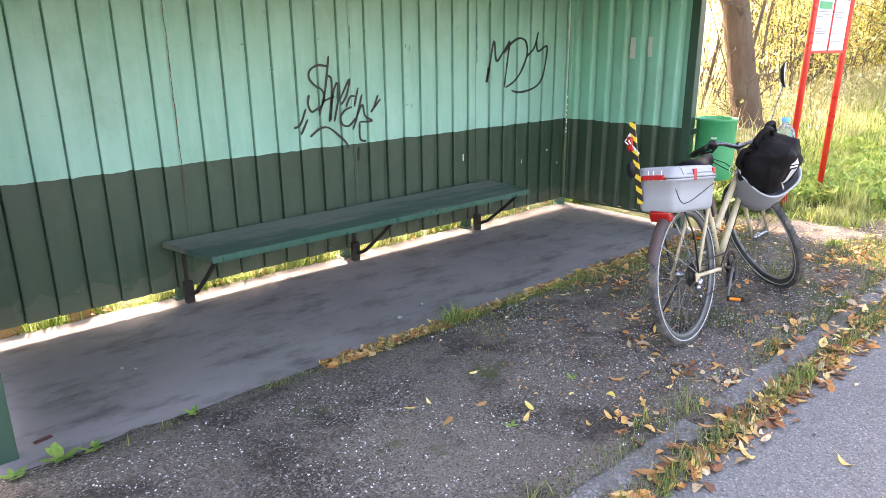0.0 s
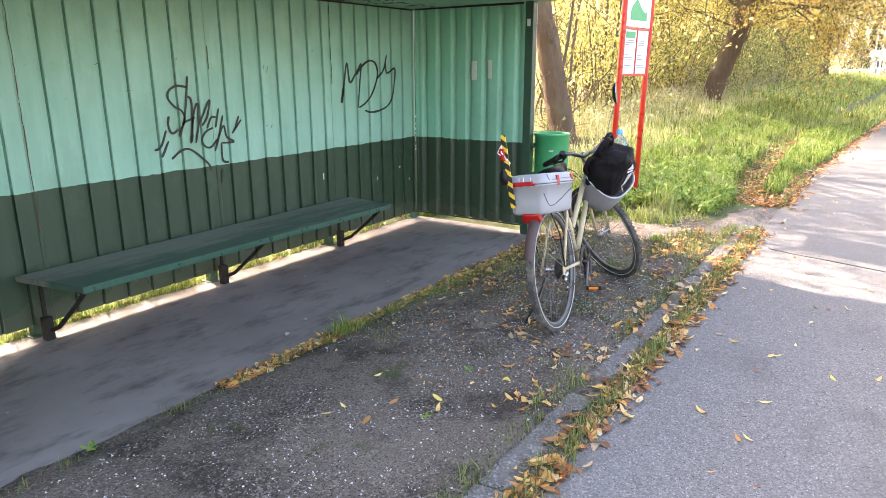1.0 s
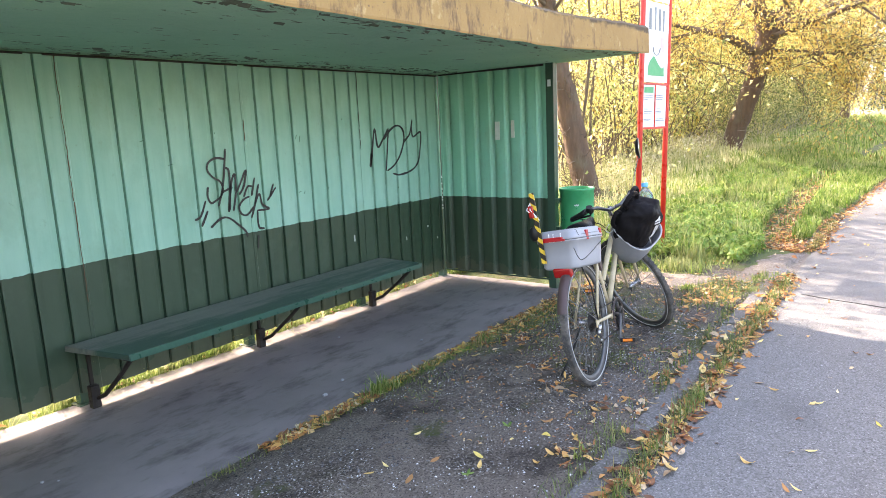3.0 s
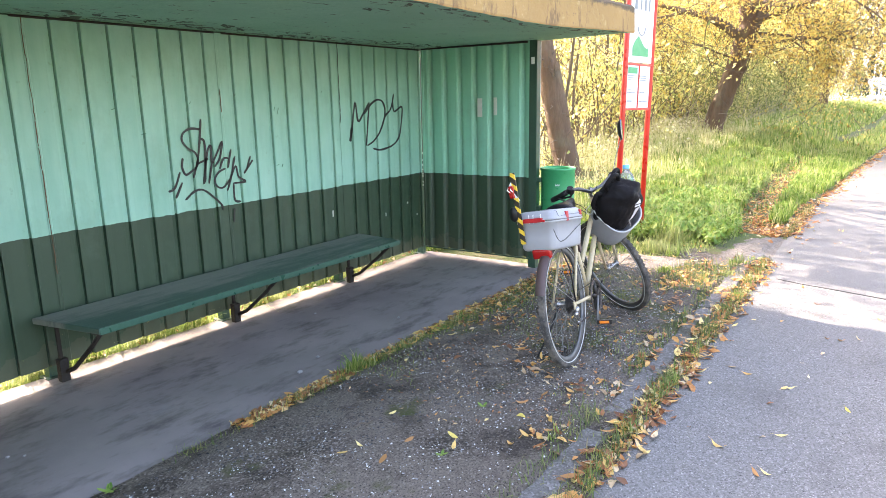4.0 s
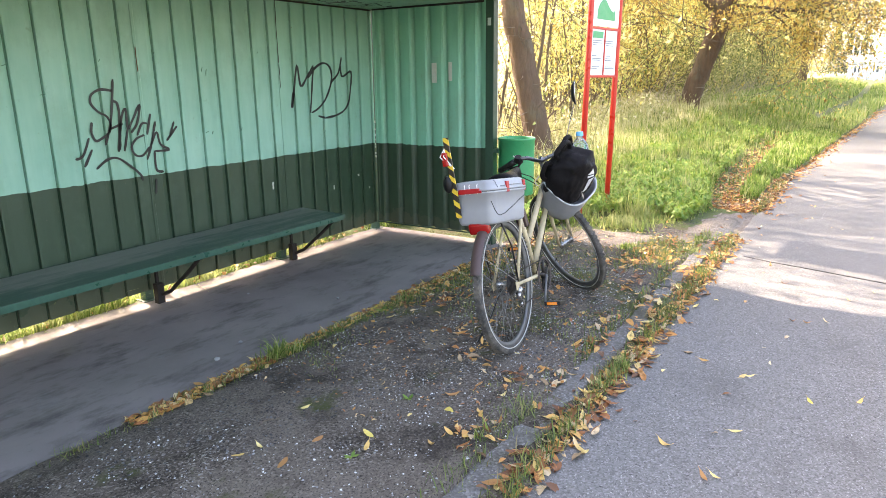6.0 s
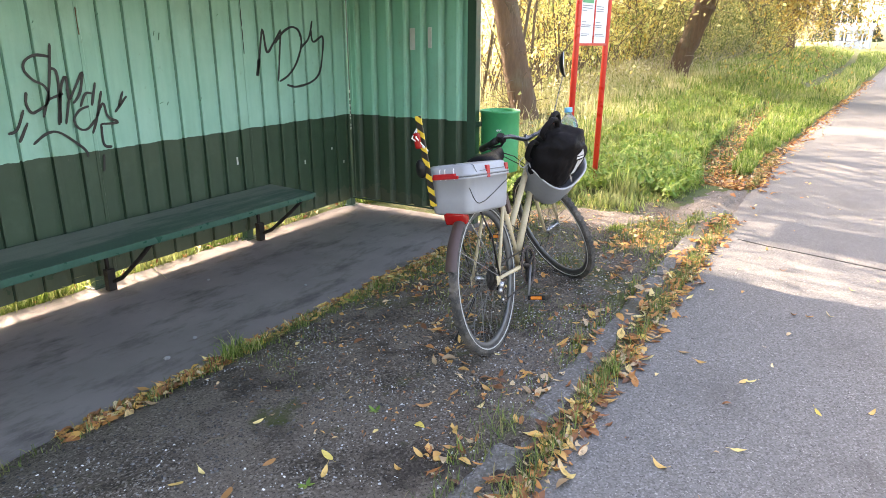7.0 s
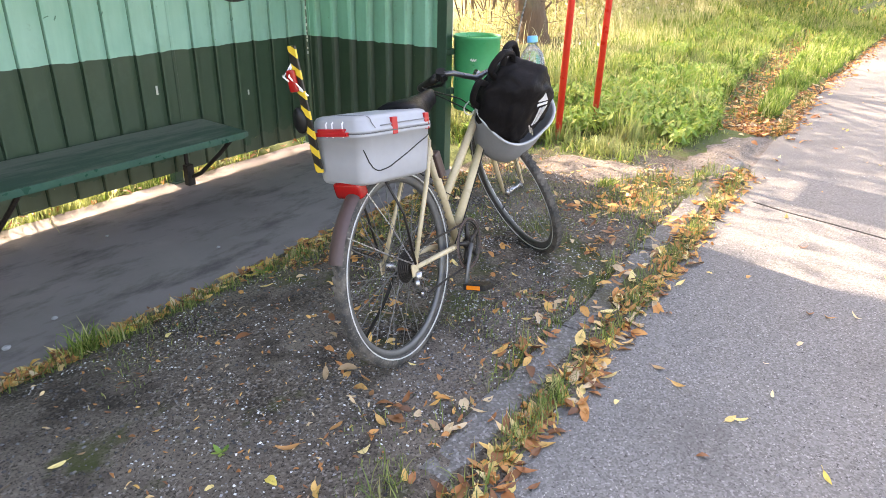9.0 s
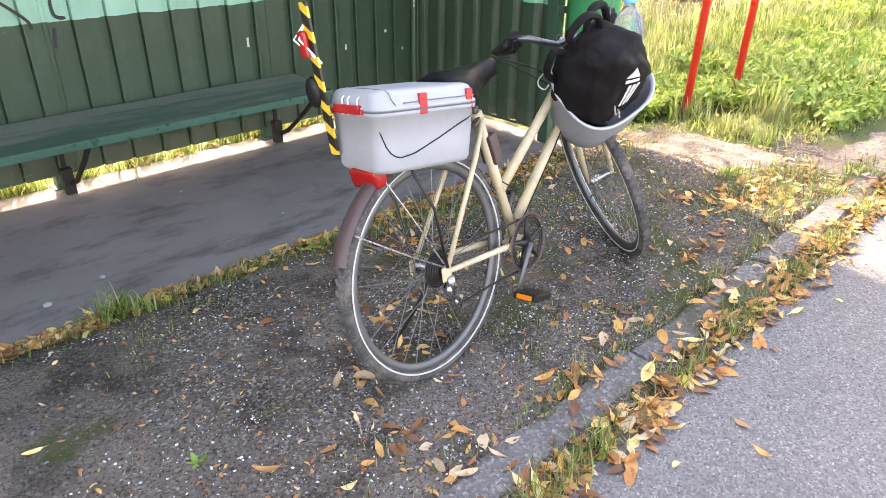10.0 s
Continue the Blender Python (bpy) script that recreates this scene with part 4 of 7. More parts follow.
for s in (-1, 1):
    bm = bmesh.new()
    g = [bar_c + Vector((x * SWEEP[s], s * y, z + DIP[s](y))) for x, y, z in ((-0.082, 0.186, -0.008), (-0.11, 0.194, -0.040), (-0.175, 0.200, -0.112), (-0.186, 0.201, -0.123))]
    sweep(bm, g, [0.0195, 0.018, 0.019, 0.017], 12)
    part("grip", bm, BLACK, bar, "black rubber grip", True)
    bm = bmesh.new()
    p = bar_c + Vector((-0.055 * SWEEP[s], s * 0.179, 0.024 + DIP[s](0.179)))
    box(bm, (-0.022, -0.016, -0.02), (0.022, 0.016, 0.016), 0.006, Matrix.Translation(p + Vector((0, 0, -0.006))))
    sweep(bm, [p + Vector((0.02, 0, -0.012)), p + Vector((0.012, s * 0.012, -0.04)), p + Vector((-0.04, s * 0.03, -0.075)), p + Vector((-0.09, s * 0.036, -0.115))], [0.006, 0.007, 0.006, 0.005], 8)
    part("brake_lever", bm, BLACK, bar, "black brake lever")
    bm = bmesh.new()
    sweep(bm, [p + Vector((-0.004, 0, -0.02)), p + Vector((-0.004, 0, 0.014))], [0.02, 0.02], 16)
    part("gear_shifter", bm, BLACK, bar)
# mirror on a stalk
bm = bmesh.new()
local = bike.matrix_world.inverted()
m0 = STEER @ (bar_c + Vector((-0.015, 0.177, -0.040)))
m1 = local @ Vector((-1.283, -2.478, 1.285))
sweep(bm, [m0, m0.lerp(m1, 0.5) + Vector((0.01, 0.006, 0)), m1], 0.0035, 6)
stalk = part("mirror_stalk", bm, CHROME, bike, "thin stalk of a mirror")
face = Vector((0.22, -0.95, 0.12)).normalized()
tall = (Vector((0.14, -0.36, 1.0)) - face * face.dot(Vector((0.14, -0.36, 1.0)))).normalized()
HEAD = Matrix.Translation(m1) @ (local.to_3x3() @ Matrix((tall, face.cross(tall), face)).transposed()).to_4x4() @ Matrix.Translation((0.045, 0, 0)) @ Matrix.Diagonal((1.9, 1.25, 1, 1))
bm = bmesh.new()
lathe(bm, [(0.0, -0.020), (0.022, -0.016), (0.035, 0.0), (0.036, 0.006), (0.03, 0.007), (0.0, 0.007)], 20, HEAD)
mirror_head = part("mirror", bm, BLACK, stalk, "black mirror head", True)
bm = bmesh.new()
lathe(bm, [(0.0, 0.0085), (0.031, 0.0085), (0.032, 0.0065), (0.0, 0.0065)], 20, HEAD)
part("mirror_glass", bm, plain("mirror_glass", (0.85, 0.86, 0.87), 0.05, 1.0, 0.02, 10, 0.0), mirror_head, "silvered mirror glass")

# mudguard, rack, lamp
bm = bmesh.new()
prev = None
for k in range(34):
    a = radians(158 - 104 * k / 33)
    row = []
    for j in range(7):
        b = radians(-82 + 164 * j / 6)
        r = 0.352 + 0.014 * math.cos(b)
        row.append(bm.verts.new(HUB_R + Vector((r * math.cos(a), 0.027 * math.sin(b), r * math.sin(a)))))
    for j in range(7):
        b = radians(-82 + 164 * j / 6)
        r = 0.350 + 0.014 * math.cos(b)
        row.append(bm.verts.new(HUB_R + Vector((r * math.cos(a), 0.025 * math.sin(b), r * math.sin(a)))))
    if prev:
        for j in range(6):
            bm.faces.new((prev[j], prev[j + 1], row[j + 1], row[j]))
            bm.faces.new((prev[j + 7], row[j + 7], row[j + 8], prev[j + 8]))
    prev = row
guard = part("mudguard", bm, PLUM, bike, "brown plastic mudguard", True)
for s in (-1, 1):
    for f, u in ((-0.285, 0.205), (-0.16, 0.318)):
        bm = bmesh.new()
        sweep(bm, [at(0.0, 0.01, s * 0.066), at(f * 0.5, u * 0.5, s * 0.058), at(f, u, s * 0.03)], 0.0026, 6)
        part("stay", bm, CHROME, guard)
bm = bmesh.new()
for s in (-1, 1):
    sweep(bm, [at(-0.14, 0.368, s * 0.05), at(0.10, 0.368, s * 0.055), at(0.22, 0.372, s * 0.03), at(0.285, 0.385, s * 0.012)], 0.005, 8)
    sweep(bm, [at(0.0, 0.012, s * 0.070), at(-0.03, 0.2, s * 0.075), at(-0.10, 0.366, s * 0.055)], 0.0045, 8)
for f in (-0.14, -0.06, 0.02, 0.1):
    sweep(bm, [at(f, 0.368, -0.052), at(f, 0.368, 0.052)], 0.0045, 8)
part("luggage_rack", bm, GREASE, bike, "dark steel luggage rack", True)
bm = bmesh.new()
box(bm, (-0.022, -0.050, -0.026), (0.022, 0.050, 0.026), 0.010, Matrix.Translation(at(-0.168, 0.324, 0.015)) @ Matrix.Rotation(radians(-12), 4, "Y"))
part("tail_lamp", bm, LENS_RED, bike, "red tail lamp under the case", True)
bm = bmesh.new()
box(bm, (-0.02, -0.028, -0.05), (0.02, 0.028, 0.05), 0.006, Matrix.Translation(at(0.335, 0.275, 0.0)) @ Matrix.Rotation(radians(-17), 4, "Y"))
part("lock_holder", bm, PLUM, bike, "brown block clamped to the seat tube")

# crank, pedals, chain, rear gears, stand
bm = bmesh.new()
c = BB + Vector((0, -0.05, 0))
for r, w in ((0.088, 0.004), (0.078, 0.003)):
    sweep(bm, circle(c, r, 40), w, 6, closed=True)
for k in range(5):
    a = radians(18 + 72 * k)
    sweep(bm, [c, c + Vector((0.086 * math.cos(a), 0, 0.086 * math.sin(a)))], [0.014, 0.006], 8)
sweep(bm, [c + Vector((0, -0.008, 0)), c + Vector((0, 0.02, 0))], 0.02, 14)
chainset = part("chainset", bm, GREASE, bike, "dull chainring with five arms", True)
bm = bmesh.new()
sweep(bm, circle(c + Vector((0, -0.004, 0)), 0.099, 44), 0.0045, 6, closed=True, flat=((0, 1, 0), 0.5))
part("chain_guard", bm, PLUM, chainset, "brown chain guard ring")
for s, ang in ((-1, -128), (1, 52)):
    bm = bmesh.new()
    o = BB + Vector((0, s * 0.062, 0))
    e = o + Vector((0.17 * math.cos(radians(ang)), s * 0.01, 0.17 * math.sin(radians(ang))))
    sweep(bm, [o, o.lerp(e, 0.5), e], [0.013, 0.010, 0.010], 8, flat=((0, 1, 0), 0.7))
    arm = part("crank_arm", bm, ALLOY, bike, "", True)
    bm = bmesh.new()
    q = e + Vector((0, s * 0.055, 0))
    box(bm, (-0.045, -0.045, -0.012), (0.045, 0.045, 0.012), 0.005, Matrix.Translation(q) @ Matrix.Rotation(radians(14), 4, "Y"))
    part("pedal", bm, BLACK, arm, "black pedal with amber reflectors")
    for sx in (-1, 1):
        bm = bmesh.new()
        box(bm, (sx * 0.0465 - 0.003, -0.028, -0.008), (sx * 0.0465 + 0.003, 0.028, 0.008), 0.002, Matrix.Translation(q) @ Matrix.Rotation(radians(14), 4, "Y"))
        part("pedal_reflector", bm, AMBER, arm, "amber reflector")
bm = bmesh.new()
for y, r in ((-0.030, 0.055), (-0.034, 0.048), (-0.038, 0.042), (-0.042, 0.036), (-0.046, 0.030), (-0.050, 0.025)):
    sweep(bm, circle(HUB_R + Vector((0, y, 0)), r, 26), 0.0022, 5, closed=True)
    sweep(bm, [HUB_R + Vector((0, y - 0.0012, 0)), HUB_R + Vector((0, y + 0.0012, 0))], r, 26)
part("sprocket_cluster", bm, GREASE, rear_wheel, "dark greasy sprockets")
bm = bmesh.new()
d = at(0.012, -0.062, -0.062)
sweep(bm, [at(0.006, -0.02, -0.072), d], [0.012, 0.015], 10)
sweep(bm, [d + Vector((0, -0.012, 0)), d + Vector((0, 0.012, 0))], 0.021, 14)
sweep(bm, [d, at(0.045, -0.115, -0.058)], 0.010, 8)
sweep(bm, [at(0.045, -0.115, -0.064), at(0.045, -0.115, -0.05)], 0.019, 14)
part("derailleur", bm, CHROME, bike, "bright rear derailleur", True)
bm = bmesh.new()
top = [at(0.0 + 0.43 * k / 12, 0.048 + (-0.030 - 0.0) * k / 12 + 0.0, -0.045) for k in range(13)]
sweep(bm, top, 0.0042, 6)
low = [BB + Vector((0, -0.048, -0.086)), at(0.22, -0.14, -0.047), at(0.05, -0.134, -0.05)]
sweep(bm, low, 0.0042, 6)
part("chain", bm, GREASE, bike, "brown greasy chain")
bm = bmesh.new()
sweep(bm, [at(0.10, -0.05, 0.075), at(0.05, -0.18, 0.13), Vector((0.0, 0.205, 0.037))], [0.007, 0.006, 0.006], 8)
sweep(bm, [Vector((-0.015, 0.202, 0.036)), Vector((0.03, 0.212, 0.036))], 0.007, 8)
part("kickstand", bm, BLACK, bike, "black side stand")
bm = bmesh.new()
fh = STEER @ (bar_c + Vector((-0.07, -0.27, 0.0)))
for k, (l, sag) in enumerate(((0.02, 0.05), (-0.02, 0.09))):
    a, b = fh, on_axis(0.40) + Vector((0.02, l, 0))
    sweep(bm, [a, a.lerp(b, 0.35) + Vector((0.06, -0.04, 0.02 - sag)), a.lerp(b, 0.7) + Vector((0.05, -0.02, -sag)), b], 0.0028, 6)
sweep(bm, [on_axis(0.35) + Vector((-0.03, -0.02, -0.01)), at(0.66, 0.18, -0.02), at(0.47, 0.015, -0.02), at(0.34, -0.04, -0.04)], 0.0024, 6)
sweep(bm, [at(0.36, 0.16, -0.02), at(0.40, 0.13, -0.03), at(0.44, 0.15, -0.02)], 0.0024, 6)
part("cable", bm, BLACK, bike, "black brake and gear cables")

# grey case on the rack
CASE = pose(-0.024, 0.004, R + 0.411, 0, 6.0, -9) @ Matrix.Translation((0, 0, -R - 0.44)) @ Matrix.Diagonal((0.875, 0.87, 1, 1))


def rounded_line(pts, n=6):
    pts = [Vector(p) for p in pts]
    out = []
    for i in range(len(pts) - 1):
        p0, p1, p2, p3 = pts[max(i - 1, 0)], pts[i], pts[i + 1], pts[min(i + 2, len(pts) - 1)]
        for k in range(n):
            t = k / n
            out.append(0.5 * ((2 * p1) + (p2 - p0) * t + (2 * p0 - 5 * p1 + 4 * p2 - p3) * t * t + (3 * p1 - p0 - 3 * p2 + p3) * t ** 3))
    return out + [pts[-1]]


def rounded(bm, rows, n=7, corner=0.045, cap=(True, True), m=None):
    """Stacked rounded rectangles: rows of (z, half length, half width, shift along x)."""
    rings = []
    for z, hx, hy, sx in rows:
        ring = []
        for q, (cx, cy) in enumerate(((1, 1), (-1, 1), (-1, -1), (1, -1))):
            for k in range(n):
                a = math.pi / 2 * (q + k / (n - 1))
                ring.append(bm.verts.new((sx + cx * (hx - corner) + corner * math.cos(a), cy * (hy - corner) + corner * math.sin(a), z)))
        rings.append(ring)
    cnt = len(rings[0])
    for A, B in zip(rings, rings[1:]):
        for k in range(cnt):
            bm.faces.new((A[k], A[(k + 1) % cnt], B[(k + 1) % cnt], B[k]))
    if cap[0]:
        bm.faces.new(rings[0][::-1])
    if cap[1]:
        bm.faces.new(rings[-1])
    if m is not None:
        bmesh.ops.transform(bm, matrix=m, verts=[v for r in rings for v in r])
    return bm


bm = rounded(bmesh.new(), [(0.352, 0.166, 0.103, 0.0), (0.356, 0.176, 0.113, 0.0), (0.366, 0.182, 0.119, 0.0), (0.42, 0.186, 0.124, 0.0), (0.496, 0.190, 0.131, 0.0), (0.498, 0.196, 0.138, 0.0), (0.508, 0.197, 0.139, 0.0), (0.510, 0.190, 0.132, 0.0)], 7, 0.045, (True, True), CASE @ Matrix.Translation((0, 0, R)))
case = part("luggage_case", bm, CASE_GREY, bike, "light grey plastic luggage case", True)
bm = rounded(bmesh.new(), [(0.511, 0.196, 0.138, 0.0), (0.518, 0.197, 0.139, 0.0), (0.522, 0.192, 0.134, 0.0), (0.546, 0.188, 0.128, 0.0), (0.556, 0.182, 0.122, 0.0), (0.5605, 0.172, 0.112, 0.0), (0.562, 0.12, 0.065, 0.0)], 7, 0.045, (True, True), CASE @ Matrix.Translation((0, 0, R)))
lid = part("lid", bm, CASE_GREY, case, "domed grey lid", True)
# Dark band added for the shaded gap between lid and body.
bm = rounded(bmesh.new(), [(0.5080, 0.1975, 0.1395, 0.0), (0.5082, 0.1985, 0.1405, 0.0), (0.5112, 0.1985, 0.1405, 0.0), (0.5114, 0.1975, 0.1395, 0.0)], 7, 0.045, (False, False), CASE @ Matrix.Translation((0, 0, R)))
part("seal", bm, plain("lid_gap_shade", (0.09, 0.09, 0.095), 0.7, 0, 0.2, 30, 0.0), case, "dark strip for the shaded gap under the lid")
for x, y, sx, sy in ((-0.03, -0.132, 0.014, 0.008), (0.15, -0.13, 0.012, 0.008), (0.05, 0.132, 0.014, 0.008)):
    bm = bmesh.new()
    box(bm, (x - sx, y - sy, R + 0.496), (x + sx, y + sy, R + 0.548), 0.003, CASE)
    part("latch", bm, CLIP_RED, case, "red plastic latch")
bm = bmesh.new()
for y0, y1, z in ((-0.075, 0.085, 0.510), (-0.06, 0.07, 0.520)):
    box(bm, (-0.207, y0, R + z - 0.007), (-0.190, y1, R + z + 0.006), 0.004, CASE)
part("handle", bm, CLIP_RED, case, "red carrying handle on the back")
for y in (-0.05, 0.0, 0.03):
    bm = bmesh.new()
    sweep(bm, [CASE @ Vector((-0.199, y, R + 0.50)), CASE @ Vector((-0.196, y + 0.004, R + 0.54)), CASE @ Vector((-0.178, y + 0.008, R + 0.55))], 0.0022, 6)
    part("cord", bm, CLOTH_WHITE, case, "pale cord over the handle")
bm = bmesh.new()
curve = []
for k in range(29):
    t = k / 28
    x = -0.185 + 0.368 * t
    z = float(np.interp(t, (0, 0.03, 0.07, 0.12, 0.2, 0.34, 0.6, 0.8, 1.0), (0.498, 0.462, 0.425, 0.402, 0.392, 0.398, 0.430, 0.458, 0.482)))
    hy = 0.124 + (z - 0.42) * 0.092
    corner = min(1.0, max(0.0, abs(x) - 0.139) / 0.047)
    curve.append(CASE @ Vector((x, -hy - 0.0012 + 0.045 * (1 - math.sqrt(max(0.0, 1 - corner * corner))), R + z)))
sweep(bm, curve, 0.0020, 6)
part("moulded_line", bm, BLACK, case, "dark curved groove line")

# raised edge where the lid steps up at its back third, and two shallow ribs along its side
# Thin bars in a darker grey that holds the shade of the creases.
for pts in ([(-0.125, -0.1335, 0.522), (-0.14, -0.1315, 0.540), (-0.145, -0.122, 0.556), (-0.145, -0.06, 0.5615), (-0.145, 0.07, 0.5615)], [(-0.10, -0.1352, 0.528), (0.02, -0.1352, 0.530), (0.17, -0.134, 0.530)]):
    bm = bmesh.new()
    sweep(bm, [CASE @ (Vector(q) + Vector((0, 0, R))) for q in rounded_line(pts, 4)], 0.0016, 6)
    part("lid_crease", bm, plain("shaded_lid_crease", (0.17, 0.175, 0.19), 0.6, 0, 0.2, 30, 0.0), lid, "moulded crease in the lid")

# striped stick with a small red lamp, tied to the case
bm = bmesh.new()
s0, s1 = local @ Vector((-2.419, -2.364, 0.780)), local @ Vector((-2.446, -2.309, 1.142))
ax_z = (s1 - s0).normalized()
ax_y = Vector((0, 1, 0))
ax_y = (ax_y - ax_z * ax_y.dot(ax_z)).normalized()
STICK = Matrix.Translation(s0) @ Matrix((ax_y.cross(ax_z), ax_y, ax_z)).transposed().to_4x4()
box(bm, (-0.004, -0.0135, 0), (0.004, 0.0135, 0.383), 0.002, STICK)
YELLOW = Nodes("black_and_yellow_tape", 0.4)
uv = YELLOW.t.nodes.new("ShaderNodeTexCoord").outputs["Object"]
diag = YELLOW.math("ADD", YELLOW.math("MULTIPLY", YELLOW.axis(2, uv), 16.5), YELLOW.math("MULTIPLY", YELLOW.axis(1, uv), -14.0))
YELLOW.colour(YELLOW.mix(YELLOW.math("GREATER_THAN", YELLOW.math("FRACT", diag), 0.56), (0.014, 0.012, 0.010), (0.66, 0.44, 0.04)))
stick = part("marker_stick", bm, YELLOW.m, bike, "upright stick wrapped in black and yellow tape")
bm = bmesh.new()
box(bm, (-0.022, 0.0, 0.252), (-0.004, 0.028, 0.318), 0.008, STICK)
part("lamp", bm, LENS_RED, stick, "small red lamp tied on")
bm = bmesh.new()
for a in ((-0.028, 0.038), (-0.026, 0.0)):
    sweep(bm, [STICK @ Vector((0.006, 0.016, 0.335)), STICK @ Vector((a[0], a[1] * 0.5 + 0.012, 0.30)), STICK @ Vector((0.006, -0.016, 0.235))], 0.0028, 6)
part("cord", bm, CLOTH_WHITE, stick, "pale cord")
bm = bmesh.new()
lathe(bm, [(0.0, -0.01), (0.028, -0.01), (0.032, 0), (0.028, 0.01), (0.0, 0.01)], 18, STICK @ Matrix.Translation((-0.004, 0.026, 0.165)) @ Matrix.Rotation(radians(90), 4, "Y") @ Matrix.Diagonal((1.3, 0.75, 1, 1)))
part("reflector", bm, BLACK, stick, "black oval reflector back", True)

# basket, bag and bottle ahead of the handlebar
BASKET = STEER @ Matrix.Translation(bar_c + Vector((0.035, 0.02, 0.012))) @ pose(0, 0, 0, -8, 8, 12)


def basket_ring(z, w, dpt, push=0.0, n=44):
    """Flat towards the handlebar, round to the front."""
    out = []
    for k in range(n):
        a = 2 * math.pi * k / n
        c, s = math.cos(a), math.sin(a)
        x = dpt * 0.5 + (abs(c) ** 0.72) * (1 if c > 0 else -1) * dpt * 0.5
        y = (abs(s) ** 0.72) * (1 if s > 0 else -1) * w * 0.5
        out.append(Vector((x + push, y, z)))
    return out


def rim_z(p, dpt):
    return -0.065 - 0.110 * min(1.0, max(0.0, p.x / dpt)) ** 0.8


bm = bmesh.new()
W, D = 0.37, 0.285
inner, outer = [], []
levels = [(1.0, 1.0, 1.0), (0.93, 0.985, 0.985), (0.6, 0.93, 0.93), (0.25, 0.85, 0.85), (0.06, 0.76, 0.76), (0.0, 0.66, 0.66)]
for shell, inset in ((outer, 0.0), (inner, 0.005)):
    for h, kw, kd in levels:
        ring = []
        for p in basket_ring(0, W * kw - inset * 2, D * kd - inset * 2, D * (1 - kd) * 0.38 + inset):
            top, bot = rim_z(p, D), -0.335
            ring.append(bm.verts.new(BASKET @ Vector((p.x, p.y, bot + inset + (top - bot - inset) * h))))
        shell.append(ring)
    for A, B in zip(shell, shell[1:]):
        for k in range(44):
            bm.faces.new((A[k], A[(k + 1) % 44], B[(k + 1) % 44], B[k]))
    bm.faces.new(shell[-1])
for k in range(44):
    bm.faces.new((outer[0][k], outer[0][(k + 1) % 44], inner[0][(k + 1) % 44], inner[0][k]))
bmesh.ops.recalc_face_normals(bm, faces=bm.faces)
basket = part("basket", bm, BASKET_GREY, bike, "grey plastic front basket with a pale rim", True)
bm = bmesh.new()
rim = []
for p in basket_ring(0, W + 0.004, D + 0.004, -0.002):
    rim.append(BASKET @ Vector((p.x, p.y, rim_z(p, D))))
sweep(bm, rim, 0.005, 8, closed=True)
part("basket_rim", bm, RIM_WHITE, basket, "pale rolled rim", True)
bm = bmesh.new()
sweep(bm, [BASKET @ p for p in rounded_line([(0.02, -0.178, -0.07), (0.012, -0.190, -0.10), (0.022, -0.194, -0.118), (0.045, -0.190, -0.118), (0.055, -0.186, -0.092)])], 0.0028, 6)
part("basket_handle", bm, RIM_WHITE, basket, "pale wire handle")


def bag_mesh():
    bm = bmesh.new()
    bmesh.ops.create_icosphere(bm, subdivisions=5, radius=1.0)
    for v in bm.verts:
        q = v.co.copy()
        n = q.normalized()
        f = 1.0 + 0.10 * noise.noise(n * 2.1 + Vector((3, 1, 7))) + 0.05 * noise.noise(n * 4.5) - 0.05 * abs(noise.noise(Vector((n.x * 3, n.y * 5.5, n.z * 2.2)) + Vector((5, 2, 9)))) + 0.02 * noise.noise(n * 11)
        s = Vector((0.132, 0.164, 0.185))
        box_like = Vector([math.copysign(abs(c) ** 0.8, c) for c in n])
        v.co = Vector((box_like.x * s.x, box_like.y * s.y, box_like.z * s.z)) * f
        if v.co.z < -0.11:
            v.co.z = -0.11 - (v.co.z + 0.11) * -0.3
        v.co.x += 0.03 * smooth(v.co.z / 0.2)
        v.co.z -= 0.85 * max(0.0, v.co.y + 0.01) * smooth((v.co.z + 0.05) / 0.2)
    return bm


BAG = BASKET @ Matrix.Translation((0.135, -0.022, -0.065)) @ Matrix.Rotation(radians(-8), 4, "X")
bm = bag_mesh()
bmesh.ops.transform(bm, matrix=bike.matrix_world @ BAG, verts=bm.verts)
bag_skin = BVHTree.FromBMesh(bm)
bag = tagged(part("sports_bag", bm, CLOTH, None, "crumpled black nylon sports bag in the front basket", True), "", "bag")
BW = bike.matrix_world @ BAG


def on_bag(y, z):
    """A point on the front of the bag."""
    go = (BW.to_3x3() @ Vector((-1, 0, 0))).normalized()
    loc, nrm, _, _ = bag_skin.ray_cast(BW @ Vector((0.4, y, z)), go)
    nrm = nrm if nrm.dot(go) < 0 else -nrm
    return loc + nrm * 0.003, nrm


def patch(bm, quad):
    vs = []
    for y, z in quad:
        p, nrm = on_bag(y, z)
        vs.append((bm.verts.new(p), bm.verts.new(p - nrm * 0.0045)))
    n = len(vs)
    bm.faces.new([v[0] for v in vs])
    bm.faces.new([v[1] for v in vs][::-1])
    for k in range(n):
        bm.faces.new((vs[k][0], vs[k][1], vs[(k + 1) % n][1], vs[(k + 1) % n][0]))


